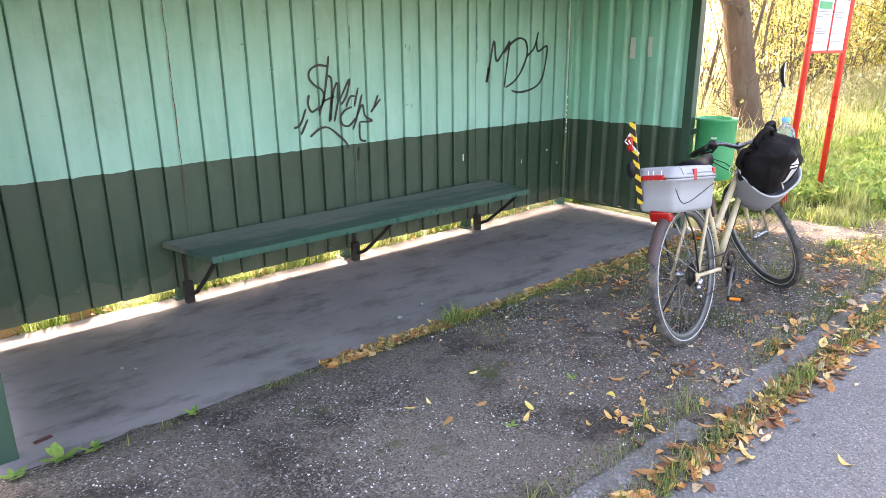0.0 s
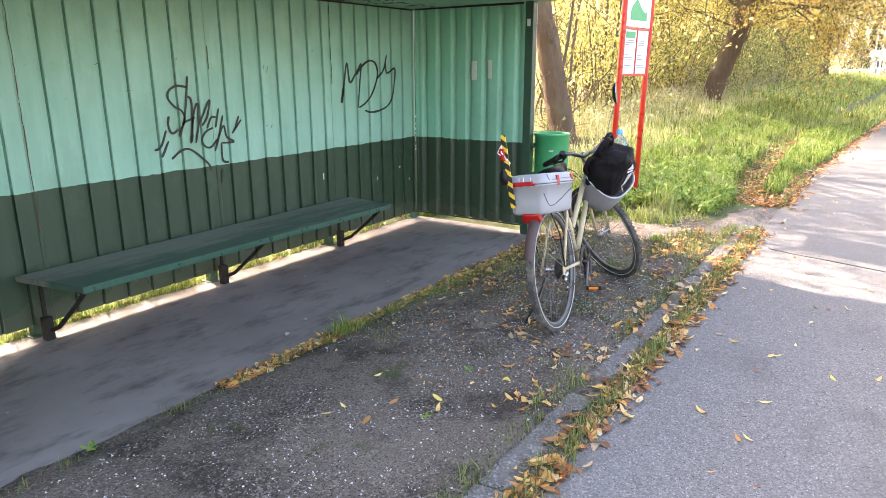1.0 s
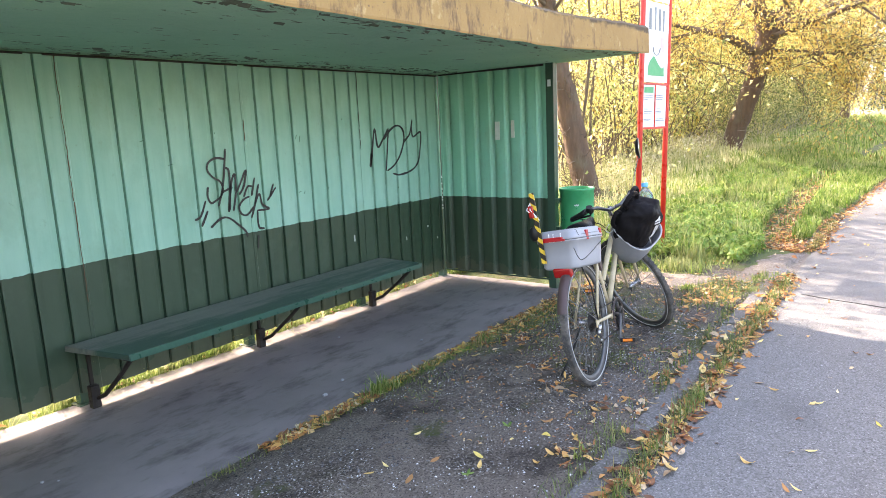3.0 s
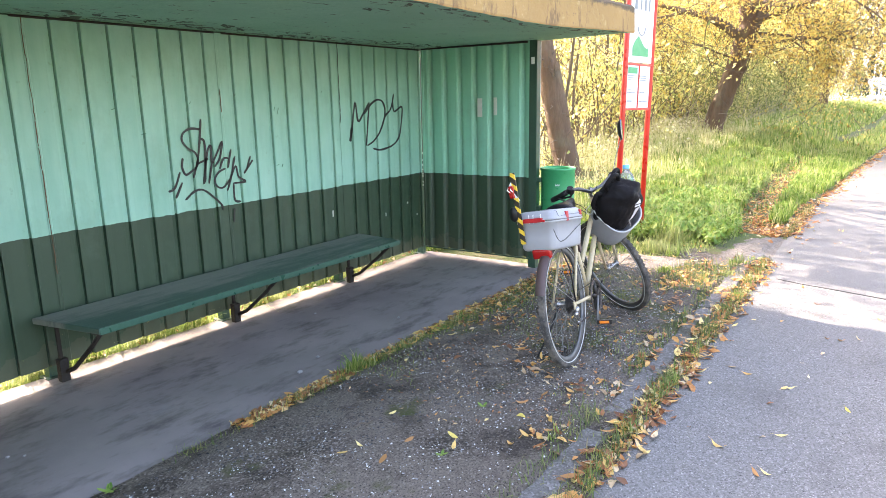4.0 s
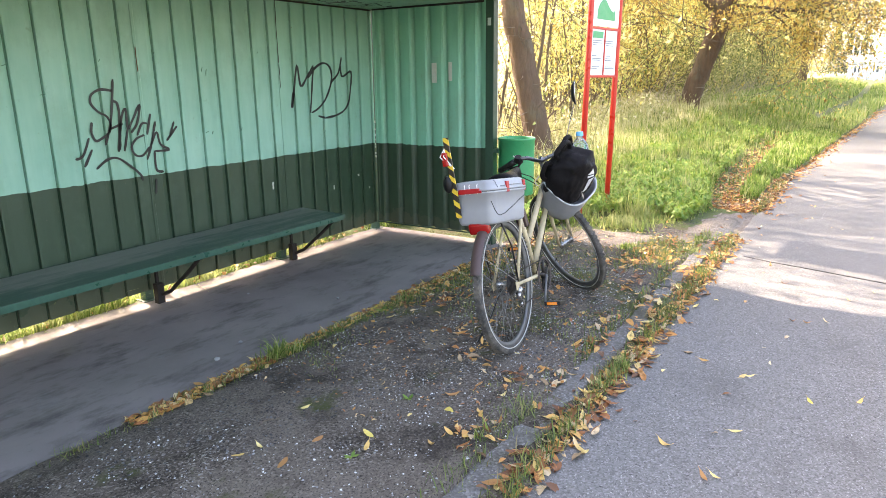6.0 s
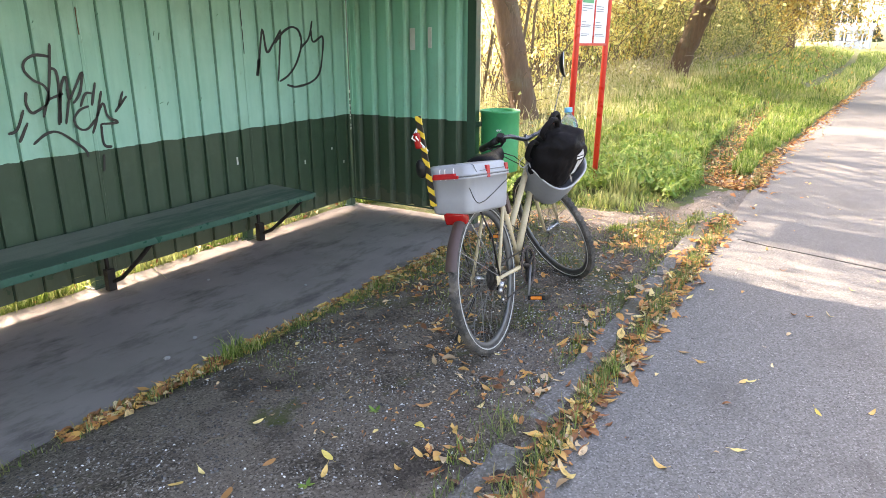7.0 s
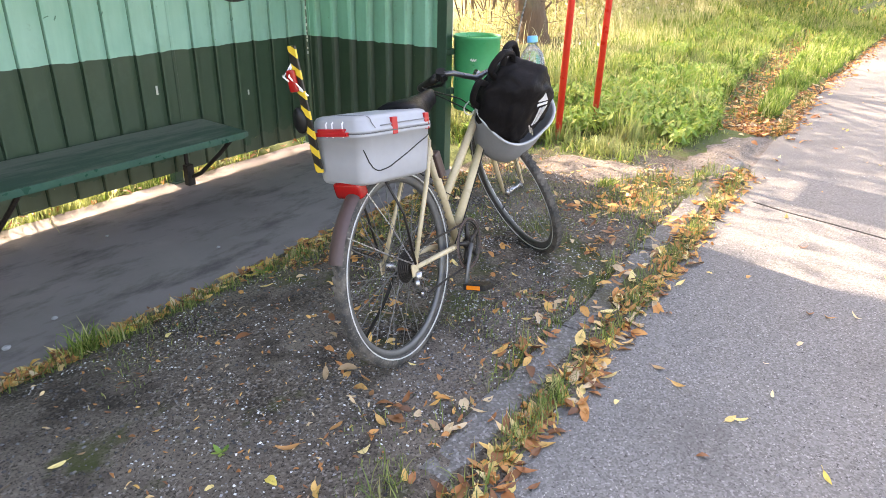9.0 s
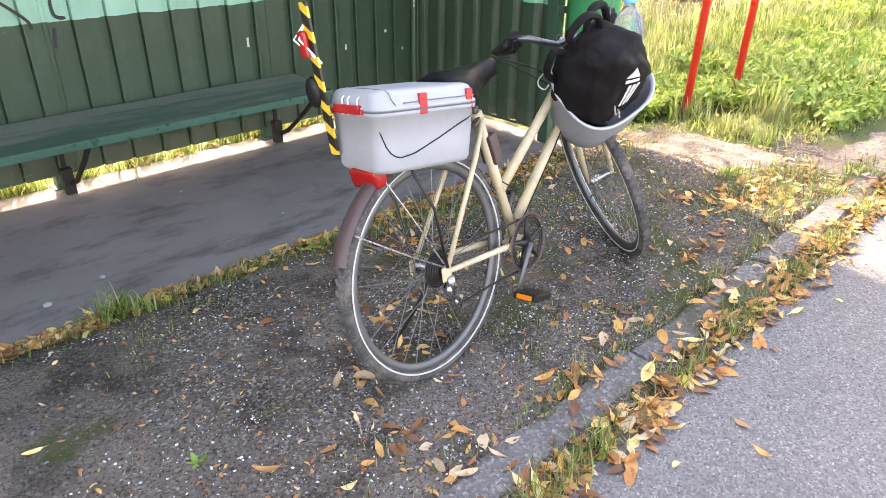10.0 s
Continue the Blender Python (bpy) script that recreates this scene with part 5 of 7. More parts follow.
for name, quads in (("print_mark", [[(-0.052, 0.068), (-0.004, 0.068), (-0.028, 0.105)], [(-0.054, 0.050), (-0.002, 0.050), (-0.002, 0.060), (-0.054, 0.060)]]),
                    ("print_stripe", [[(y, -0.055), (y + 0.009, -0.055), (y + 0.009, 0.035), (y, 0.035)] for y in (-0.032, -0.014, 0.004)])):
    for q in quads:
        bm = bmesh.new()
        patch(bm, q)
        part(name, bm, CLOTH_WHITE, bag, "white printed shape").matrix_parent_inverse = Matrix()
for pts in ([(-0.05, -0.11, 0.10), (-0.06, -0.16, 0.15), (-0.05, -0.13, 0.215), (-0.04, -0.07, 0.20), (-0.03, -0.05, 0.15)], [(-0.05, -0.09, 0.15), (-0.07, -0.07, 0.205), (-0.07, -0.01, 0.205), (-0.05, 0.02, 0.14)], [(-0.07, -0.12, 0.06), (-0.09, -0.17, 0.08), (-0.09, -0.175, 0.0), (-0.07, -0.13, -0.04)]):
    bm = bmesh.new()
    sweep(bm, [BW @ p for p in rounded_line(pts)], 0.013, 8, flat=((1, 0.3, 0), 0.35))
    part("strap", bm, CLOTH, bag, "black carrying strap")
for k in range(2):
    bm = bmesh.new()
    p, nrm = on_bag(-0.06 + 0.035 * k, -0.04 - 0.03 * k)
    sweep(bm, [p, p + Vector((0.004, -0.006, -0.03))], 0.0035, 6)
    part("zip_puller", bm, CHROME, bag)

# bottle standing behind the bag
WATER = Nodes("clear_bottle_plastic", 0.08)
WATER.colour((0.80, 0.90, 0.90))
WATER.b.inputs["Transmission Weight"].default_value = 0.85
WATER.b.inputs["IOR"].default_value = 1.25
bp = Vector((-1.360, -2.563, 0.856))
bottle = thing("water_bottle", Matrix.Translation(bp) @ pose(0, 0, 0, -6, 4, 0) @ Matrix.Diagonal((1.16, 1.16, 1.04, 1)), "clear plastic water bottle with a blue cap beside the bag", "bottle")
bm = lathe(bmesh.new(), [(0.0, 0.0), (0.036, 0.0), (0.043, 0.008), (0.043, 0.05), (0.041, 0.055), (0.043, 0.06), (0.043, 0.10), (0.041, 0.105), (0.043, 0.11), (0.043, 0.155), (0.036, 0.185), (0.018, 0.212), (0.014, 0.216), (0.014, 0.228)], 24)
part("body", bm, WATER.m, bottle, "clear ribbed bottle", True).visible_shadow = False
bm = lathe(bmesh.new(), [(0.014, 0.224), (0.018, 0.224), (0.0185, 0.228), (0.018, 0.246), (0.015, 0.249), (0.0, 0.249)], 20)
part("cap", bm, plain("light_blue_cap", (0.10, 0.42, 0.72), 0.4, 0, 0.1, 30, 0.0), bottle, "light blue screw cap", True)


# ---- litter bin and bus stop sign ----
def litter_bin():
    tub = thing("litter_bin", pose(0.16, -1.40, 0.43), "green plastic litter bin hung on the shelter post", "litter bin")
    bm = bmesh.new()
    lathe(bm, [(0.0, 0.0), (0.146, 0.0), (0.152, 0.008), (0.1535, 0.12), (0.1545, 0.30), (0.156, 0.462), (0.160, 0.466), (0.162, 0.476), (0.160, 0.485), (0.156, 0.487), (0.152, 0.484), (0.150, 0.46), (0.147, 0.02), (0.0, 0.016)], 48)
    part("tub", bm, BIN_GREEN, tub, "open green tub with a rolled rim", True)
    for z in (0.10, 0.36):
        bm = bmesh.new()
        box(bm, (-0.155, 0.105, z), (-0.085, 0.15, z + 0.04), 0.004)
        part("bracket", bm, STEEL_GREEN, tub, "dark green bracket on the post")
    bm = bmesh.new()
    for a in range(9):
        w0, w1 = radians(196 + a * 1.6), radians(196 + (a + 1) * 1.6)
        z = 0.335 + 0.004 * math.sin(a * 1.9)
        q = [bm.verts.new((r * math.cos(w), r * math.sin(w), zz)) for w, zz in ((w0, z), (w1, z), (w1, z + 0.012), (w0, z + 0.012)) for r in (0.1555, 0.1585)]
        for f in ((1, 3, 5, 7), (0, 6, 4, 2), (0, 1, 7, 6), (2, 4, 5, 3), (0, 2, 3, 1), (4, 6, 7, 5)):
            bm.faces.new([q[i] for i in f])
    part("scuff", bm, BARE, tub, "pale scuffed scratch")


litter_bin()


def stop_sign():
    """A tall arch of red tube that faces the road and leans towards it a little; its own -x looks at the road."""
    s = thing("bus_stop_sign", Matrix.Translation((1.337, -1.691, 0)) @ Matrix.Rotation(radians(1.0), 4, "X") @ Matrix.Rotation(radians(0.3), 4, "Y") @ Matrix.Rotation(radians(83.5), 4, "Z"), "red tubular bus stop sign with white panels and timetables", "sign")
    half, r = 0.300, 0.0265
    bm = bmesh.new()
    arch = [(0, half, -0.15), (0, half, 1.4), (0, half, 2.80)]
    for k in range(1, 8):
        a = math.pi / 2 * k / 8
        arch.append((0, half - 0.16 * (1 - math.cos(a)), 2.80 + 0.16 * math.sin(a)))
    arch += [(0, 0.14, 2.96), (0, -0.14, 2.96)] + [(x, -y, z) for x, y, z in arch[2:-2:1][::-1] if z > 2.80] + [(0, -half, 2.80), (0, -half, 1.4), (0, -half, -0.15)]
    sweep(bm, arch, r, 16)
    part("pole", bm, RED, s, "red enamelled tube bent into an arch", True)
    inner = half - r + 0.004
    bm = bmesh.new()
    box(bm, (-0.010, -inner, 2.635), (0.008, inner, 2.80), 0.003)
    part("top_panel", bm, WHITE, s, "plain white panel")
    for y in (-0.20, -0.07, 0.09, 0.21):
        bm = bmesh.new()
        box(bm, (-0.012, y - 0.035, 2.622), (0.006, y + 0.035, 2.640), 0.002)
        part("clip", bm, plain("yellow_clip", (0.62, 0.46, 0.06), 0.5, 0, 0.2, 20, 0.0), s, "yellow clip between two panels")
    bm = bmesh.new()
    box(bm, (-0.010, -inner, 1.862), (0.008, inner, 2.625), 0.003)
    panel = part("stop_panel", bm, WHITE, s, "white panel with a green hill shape")
    bm = bmesh.new()
    out = [(0.185, 1.925), (0.185, 2.005), (0.150, 2.055), (0.110, 2.085), (0.060, 2.115), (0.010, 2.085), (-0.04, 2.045), (-0.09, 2.015), (-0.14, 2.00), (-0.175, 2.02), (-0.185, 1.925)]
    a = [bm.verts.new((-0.0135, y, z)) for y, z in out]
    b = [bm.verts.new((-0.0105, y, z)) for y, z in out]
    bm.faces.new(a)
    bm.faces.new(b[::-1])
    for k in range(len(out)):
        bm.faces.new((a[k], b[k], b[(k + 1) % len(out)], a[(k + 1) % len(out)]))
    part("green_shape", bm, GREEN_PRINT, panel, "green hill-shaped print")
    bm = bmesh.new()
    sweep(bm, [(-0.012, 0.0 + 0.08 * math.cos(w), 2.20 + 0.075 * math.sin(w)) for w in [radians(180 + 15 * k) for k in range(13)]], 0.0055, 6)
    part("grey_arc", bm, GREY_PRINT, panel, "grey printed arc")
    for y, w, h in ((0.15, 0.055, 0.20), (0.04, 0.030, 0.22), (-0.06, 0.045, 0.21), (-0.15, 0.030, 0.20)):
        bm = bmesh.new()
        box(bm, (-0.0135, y - w / 2, 2.36), (-0.0105, y + w / 2, 2.36 + h), 0.001)
        part("print_bar", bm, GREY_PRINT, panel, "grey printed bar")
    bm = bmesh.new()
    box(bm, (-0.0135, -0.17, 2.16), (-0.0105, -0.10, 2.30), 0.001)
    part("print_patch", bm, plain("pale_pink_print", (0.75, 0.48, 0.50), 0.5, 0, 0.1, 20, 0.0), panel, "pale pink printed patch")
    # timetable case
    z0, z1 = 1.415, 1.842
    bm = bmesh.new()
    for lo, hi in (((-0.016, -inner, z0 - 0.014), (0.012, inner, z0 + 0.006)), ((-0.016, -inner, z1 - 0.006), (0.012, inner, z1 + 0.012)), ((-0.016, -0.008, z0), (0.012, 0.008, z1))):
        box(bm, lo, hi, 0.003)
    box(bm, (-0.004, -inner, z0), (0.010, inner, z1), 0.002)
    case_ = part("timetable_case", bm, RED, s, "red metal timetable frame")
    rng = random.Random(2)
    for y0, y1 in ((0.010, inner - 0.012), (-inner + 0.012, -0.010)):
        bm = bmesh.new()
        box(bm, (-0.0085, y0, z0 + 0.008), (-0.0045, y1, z1 - 0.008), 0.0008)
        paper = part("timetable", bm, PAPER, case_, "pale printed timetable sheet")
        if y0 > 0:
            bm = bmesh.new()
            box(bm, (-0.0115, y0 + 0.03, z1 - 0.085), (-0.009, y1 - 0.02, z1 - 0.026), 0.0006)
            part("heading", bm, GREEN_PRINT, paper, "green heading block")
        for z in (1.735, 1.715, 1.695, 1.60, 1.575, 1.56, 1.50, 1.485):
            bm = bmesh.new()
            ln = rng.uniform(0.35, 0.9) * 0.22
            box(bm, (-0.011, y1 - 0.02 - ln, z - 0.0035), (-0.009, y1 - 0.02, z + 0.0035), 0.0005)
            part("print_line", bm, GREY_PRINT, paper)


stop_sign()


def street_lamp(x, y, h):
    s = thing("street_lamp", pose(x, y, ground_z(x, y) - 0.05), "white painted street lamp post beside the road", "street lamp", "street lamps")
    bm = bmesh.new()
    sweep(bm, [(0, 0, 0), (0, 0, 0.9), (0, 0, 0.92), (0, 0, h)], [0.11, 0.11, 0.08, 0.055], 12)
    part("post", bm, WHITE, s, "white post", True)
    bm = bmesh.new()
    sweep(bm, [(0, 0, h), (0, -0.3, h + 0.25), (0, -1.2, h + 0.35)], 0.035, 8)
    part("arm", bm, WHITE, s, "", True)
    bm = bmesh.new()
    box(bm, (-0.12, -1.75, h + 0.29), (0.12, -1.15, h + 0.41), 0.04)
    part("lamp_head", bm, KERB, s, "grey lamp head")


for x, y, h in ((94, -0.9, 6.6), (97, -1.5, 6.3), (101, -2.4, 6.2), (106, -3.4, 5.4), (112, -4.2, 5.0)):
    street_lamp(x, y, h)


def far_house():
    h = thing("house", pose(118, -2.2, ground_z(118, -2.2)), "small pale house far away beside the road", "house")
    pale = plain("pale_render", (0.62, 0.66, 0.70), 0.8, 0, 0.1, 1, 0.1)
    bm = bmesh.new()
    box(bm, (-2.4, -2.4, -0.3), (2.4, 2.4, 2.5), 0.02)
    part("wall", bm, pale, h, "pale rendered wall")
    bm = bmesh.new()
    v = [bm.verts.new(p) for p in ((-2.7, -2.7, 2.5), (2.7, -2.7, 2.5), (2.7, 2.7, 2.5), (-2.7, 2.7, 2.5), (0, -2.7, 3.5), (0, 2.7, 3.5))]
    for f in ((0, 3, 2, 1), (0, 1, 4), (2, 3, 5), (0, 4, 5, 3), (1, 2, 5, 4)):
        bm.faces.new([v[i] for i in f])
    part("roof", bm, plain("pale_grey_roof", (0.40, 0.42, 0.45), 0.85, 0, 0.2, 2, 0.4), h, "pale grey pitched roof")
    for y in (-1.2, 1.2):
        bm = bmesh.new()
        box(bm, (-2.44, y - 0.35, 1.0), (-2.36, y + 0.35, 1.9), 0.01)
        part("window", bm, plain("dark_window_glass", (0.10, 0.12, 0.14), 0.1, 0, 0.1, 3, 0.0), h, "dark window")


far_house()


# ---- plants ----


def grass_matter():
    n = Nodes("grass_blade", 0.55)
    c = n.ramp(n.island(), (0.0, (0.060, 0.115, 0.022)), (0.4, (0.18, 0.285, 0.05)), (0.75, (0.34, 0.41, 0.105)), (1.0, (0.54, 0.50, 0.24)))
    c = n.mix(n.ramp(n.noise(1.2, 5, 0.65), (0.48, 0.0), (0.64, 0.58)), c, (0.40, 0.40, 0.19))
    n.colour(c)
    n.seen_through(c, 0.5)
    return n.m


BLADE = grass_matter()
# Grass colours darkened to put shade into the weeds by slab and kerb.
SHADE_BLADE = leaf_matter("shaded_weed_blade", ((0.0, (0.055, 0.095, 0.028)), (0.5, (0.155, 0.225, 0.05)), (0.85, (0.30, 0.33, 0.09)), (1.0, (0.34, 0.27, 0.13))), 0.35)
FRESH = leaf_matter("fresh_green_blade", ((0.0, (0.075, 0.145, 0.025)), (0.5, (0.19, 0.31, 0.05)), (0.85, (0.32, 0.41, 0.095)), (1.0, (0.50, 0.47, 0.20))), 0.5)
STRAW = leaf_matter("pale_tall_grass", ((0.0, (0.30, 0.34, 0.11)), (0.5, (0.56, 0.54, 0.26)), (1.0, (0.74, 0.68, 0.42))), 0.5)
GOLD = leaf_matter("yellow_autumn_leaf", ((0.0, (0.34, 0.23, 0.06)), (0.14, (0.68, 0.55, 0.16)), (0.42, (0.84, 0.79, 0.40)), (0.64, (0.72, 0.73, 0.32)), (0.82, (0.44, 0.51, 0.18)), (1.0, (0.14, 0.19, 0.06))), 0.68)
RUSSET = leaf_matter("amber_autumn_leaf", ((0.0, (0.24, 0.14, 0.04)), (0.25, (0.56, 0.38, 0.10)), (0.6, (0.70, 0.55, 0.17)), (0.85, (0.50, 0.47, 0.16)), (1.0, (0.17, 0.19, 0.06))), 0.5)
MIXED = leaf_matter("green_and_gold_leaf", ((0.0, (0.13, 0.17, 0.05)), (0.25, (0.38, 0.40, 0.12)), (0.6, (0.72, 0.64, 0.20)), (1.0, (0.82, 0.74, 0.32))), 0.6)
OLIVE = leaf_matter("olive_bush_leaf", ((0.0, (0.09, 0.13, 0.035)), (0.4, (0.22, 0.25, 0.08)), (0.75, (0.50, 0.47, 0.20)), (1.0, (0.62, 0.52, 0.22))), 0.5)
FALLEN = leaf_matter("fallen_leaf_loose", ((0.0, (0.15, 0.065, 0.032)), (0.3, (0.40, 0.155, 0.055)), (0.55, (0.64, 0.29, 0.085)), (0.78, (0.76, 0.46, 0.14)), (0.9, (0.70, 0.54, 0.34)), (1.0, (0.34, 0.21, 0.11))), 0.2)
FALLEN_ONE = leaf_matter("fallen_leaf_single", ((0.0, (0.28, 0.13, 0.06)), (0.22, (0.55, 0.27, 0.09)), (0.5, (0.76, 0.50, 0.16)), (0.72, (0.84, 0.68, 0.28)), (0.86, (0.78, 0.62, 0.40)), (0.94, (0.80, 0.63, 0.10)), (1.0, (0.42, 0.26, 0.13))), 0.2, True)
BARK_WARM = bark("brown_ridged_bark", (0.055, 0.032, 0.020), (0.20, 0.125, 0.080))
TWIG = plain("brown_twigs", (0.14, 0.105, 0.075), 0.9, 0, 0.4, 6, 0.2)
RNG = np.random.default_rng(11)


def turned(yaw, tilt, roll=None):
    """Stack of turn matrices: roll about y, then tilt about x, then yaw about z."""
    n = len(yaw)
    roll = np.zeros(n) if roll is None else roll
    cz, sz, cx, sx, cy, sy = np.cos(yaw), np.sin(yaw), np.cos(tilt), np.sin(tilt), np.cos(roll), np.sin(roll)
    o, i = np.zeros(n), np.ones(n)
    rz = np.stack([cz, -sz, o, sz, cz, o, o, o, i], 1).reshape(n, 3, 3)
    rx = np.stack([i, o, o, o, cx, -sx, o, sx, cx], 1).reshape(n, 3, 3)
    ry = np.stack([cy, o, sy, o, i, o, -sy, o, cy], 1).reshape(n, 3, 3)
    return rz @ rx @ ry


def strewn(name, shape, faces, at_, turn, size, material, label, category):
    """Many small pieces of one shape joined into one object; size is one number or three for each piece."""
    m = len(at_)
    size = np.asarray(size, float)
    size = np.repeat(size[:, None], 3, 1) if size.ndim == 1 else size
    co = np.einsum("mij,mnj->mni", turn, shape[None] * size[:, None]) + np.asarray(at_)[:, None]
    n = len(shape)
    fs = (faces[None] + (np.arange(m) * n)[:, None, None]).reshape(-1, faces.shape[1])
    me = quad_mesh(name, co.reshape(-1, 3), fs, material)
    soft(me)
    return tagged(new(name, me), label, category, kind="stuff")


BLADE_SHAPE = np.array([(-0.5, 0, 0), (0.5, 0, 0), (-0.42, 0.10, 0.45), (0.42, 0.10, 0.45), (-0.26, 0.32, 0.80), (0.26, 0.32, 0.80), (-0.04, 0.60, 1.0), (0.04, 0.60, 1.0)])
BLADE_FACES = np.array([(0, 1, 3, 2), (2, 3, 5, 4), (4, 5, 7, 6)])
LEAF_SHAPE = np.array([(0, -0.5, 0.0), (0.24, -0.05, 0.07), (0.0, 0.52, -0.06), (-0.24, -0.05, 0.07)])
LEAF_FACES = np.array([(0, 1, 2, 3)])


def leaf_grid(width, curl, fold, tip=1.0, lobes=0.0):
    """An ovate leaf lying flat, 1 long along y: three rows across, folded on its rib and curled along its length."""
    co, n = [], 7
    for k in range(n):
        t = k / (n - 1)
        w = width * (math.sin(math.pi * min(1, t * 0.94 + 0.03)) ** 0.75) * (1 - 0.35 * t * tip) * (1 + lobes * (k % 2))
        z = curl * (t - 0.5) ** 2
        for s in (-1, 0, 1):
            co.append((s * w, t - 0.5, z + fold * abs(s) * w + 0.02 * math.sin(7 * t + 2 * s)))
    co += [(-0.012, -0.5, curl * 0.25), (0.012, -0.5, curl * 0.25), (0.010, -0.78, curl * 0.3 + 0.02), (-0.010, -0.78, curl * 0.3 + 0.02)]
    faces = []
    for k in range(n - 1):
        for s in (0, 1):
            a = k * 3 + s
            faces.append((a, a + 1, a + 4, a + 3))
    faces.append((21, 22, 23, 24))
    return np.array(co), np.array(faces)


LEAVES = [leaf_grid(0.19, 0.6, 0.35), leaf_grid(0.26, 0.25, 0.1), leaf_grid(0.18, 1.0, 0.6), leaf_grid(0.25, -0.5, 0.25, 0.6, 0.14), leaf_grid(0.14, 0.5, 0.8), leaf_grid(0.22, 0.9, -0.3, 0.8, 0.1)]


def grass_edge(x):
    """Where the verge's grass ends towards the road, beside the bare soil."""
    return np.interp(x, (0.5, 0.65, 1.07, 1.73, 2.1, 2.4, 2.8), (-2.54, -2.54, -2.62, -2.72, -2.92, -3.02, -3.05))


def heights(x, y):
    return np.array([turf_height(float(a), float(b)) for a, b in zip(x, y)])


def grass(name, x, y, h, w, material, label, lean=0.45):
    n = len(x)
    at_ = np.stack([x, y, heights(x, y) - 0.005], 1)
    size = np.stack([w, h * RNG.uniform(0.4, 1.3, n), h], 1)
    return strewn(name, BLADE_SHAPE, BLADE_FACES, at_, turned(RNG.uniform(0, 6.28, n), RNG.normal(0, lean, n)), size, material, label, "grass")


def patchy(x, y, s, seed, low=-0.15):
    return np.array([wave(float(a), float(b), s, seed) for a, b in zip(x, y)]) > low


# short lush grass of the verge
n = 95000
x = 0.6 + 17 * RNG.random(n) ** 1.6
y = RNG.uniform(-3.0, -0.2, n) - 0.055 * np.maximum(0, x - 4)
keep = ((np.abs(y - track_y(x)) > 0.15 + 0.15 * RNG.random(n)) | (RNG.random(n) < np.interp(x, (3.2, 7, 12), (0.05, 0.10, 0.4)))) & (y > -2.99 - 0.055 * np.maximum(0, x - 4) + 0.12 * RNG.random(n))
fade = np.minimum(np.clip((x - 0.55 - 0.35 * RNG.random(n)) / 0.5, 0, 1), np.where(x < 2.8, np.clip((y - grass_edge(x)) / 0.12 - 0.4 * RNG.random(n), 0, 1), 1.0))
keep &= (RNG.random(n) < fade) & patchy(x, y, 1.6, 31, -0.42)
x, y = x[keep], y[keep]
clump = np.array([wave(float(a), float(b), 3.4, 40) for a, b in zip(x, y)])
h = RNG.uniform(0.035, 0.125, len(x)) * np.clip((x - 0.45) / 0.9, 0.35, 1.0) * np.clip(1.05 + 2.2 * clump, 0.3, 2.3) * np.interp(y, (-3, -2.3, -1), (0.65, 1.0, 1.15)) * np.where(x < 2.8, np.clip((y - grass_edge(x)) / 0.45, 0.4, 1.0), 1.0)
grass("verge_grass", x, y, h, 0.005 + 0.0011 * x + RNG.uniform(0.002, 0.008, len(x)), BLADE, "short lush green grass on the verge")
# broad low weeds among it
n = 34000
x = 0.8 + 10 * RNG.random(n) ** 1.6
y = RNG.uniform(-2.7, -0.9, n)
keep = (np.abs(y - track_y(x)) > 0.2) & ~((x < 2.8) & (y < grass_edge(x) + 0.06)) & patchy(x, y, 1.6, 12, -0.08)
x, y = x[keep], y[keep]
at_ = np.stack([x, y, heights(x, y) + RNG.uniform(0.03, 0.14, len(x))], 1)
strewn("verge_weeds", LEAVES[1][0], LEAVES[1][1], at_, turned(RNG.uniform(0, 6.28, len(x)), RNG.normal(0.5, 0.35, len(x))), RNG.uniform(0.025, 0.085, len(x)), leaf_matter("fresh_weed_leaf", ((0.0, (0.13, 0.24, 0.04)), (0.6, (0.24, 0.38, 0.07)), (1.0, (0.42, 0.46, 0.11))), 0.35), "low broad-leaved weeds in the grass", "weeds")
# far verge
n = 26000
x = 16 + 60 * RNG.random(n) ** 1.5
y = RNG.uniform(-5.5, 3.0, n)
keep = (y > -2.95 - 0.055 * (x - 4)) & (np.abs(y - track_y(x)) > 0.25)
x, y = x[keep], y[keep]
grass("far_grass", x, y, RNG.uniform(0.12, 0.35, len(x)), 0.02 + 0.0008 * x, BLADE, "rough grass far along the verge")
# tall pale grass at the foot of the thicket
n = 26000
x = 1.0 + 24 * RNG.random(n) ** 1.4
y = RNG.uniform(-0.9, 2.6, n)
keep = patchy(x, y, 0.9, 5, -0.35) & ~((x > 4.0) & (x < 6.4) & (y > 0.1) & (y < 1.6) & (RNG.random(n) < 0.85))
x, y = x[keep], y[keep]
grass("tall_grass", x, y, RNG.uniform(0.08, 0.26, len(x)) * (1 + 0.8 * np.clip((y + 0.2) / 1.2, 0, 1)), 0.005 + 0.0010 * x, STRAW, "tall pale dry grass at the foot of the bushes", 0.6)
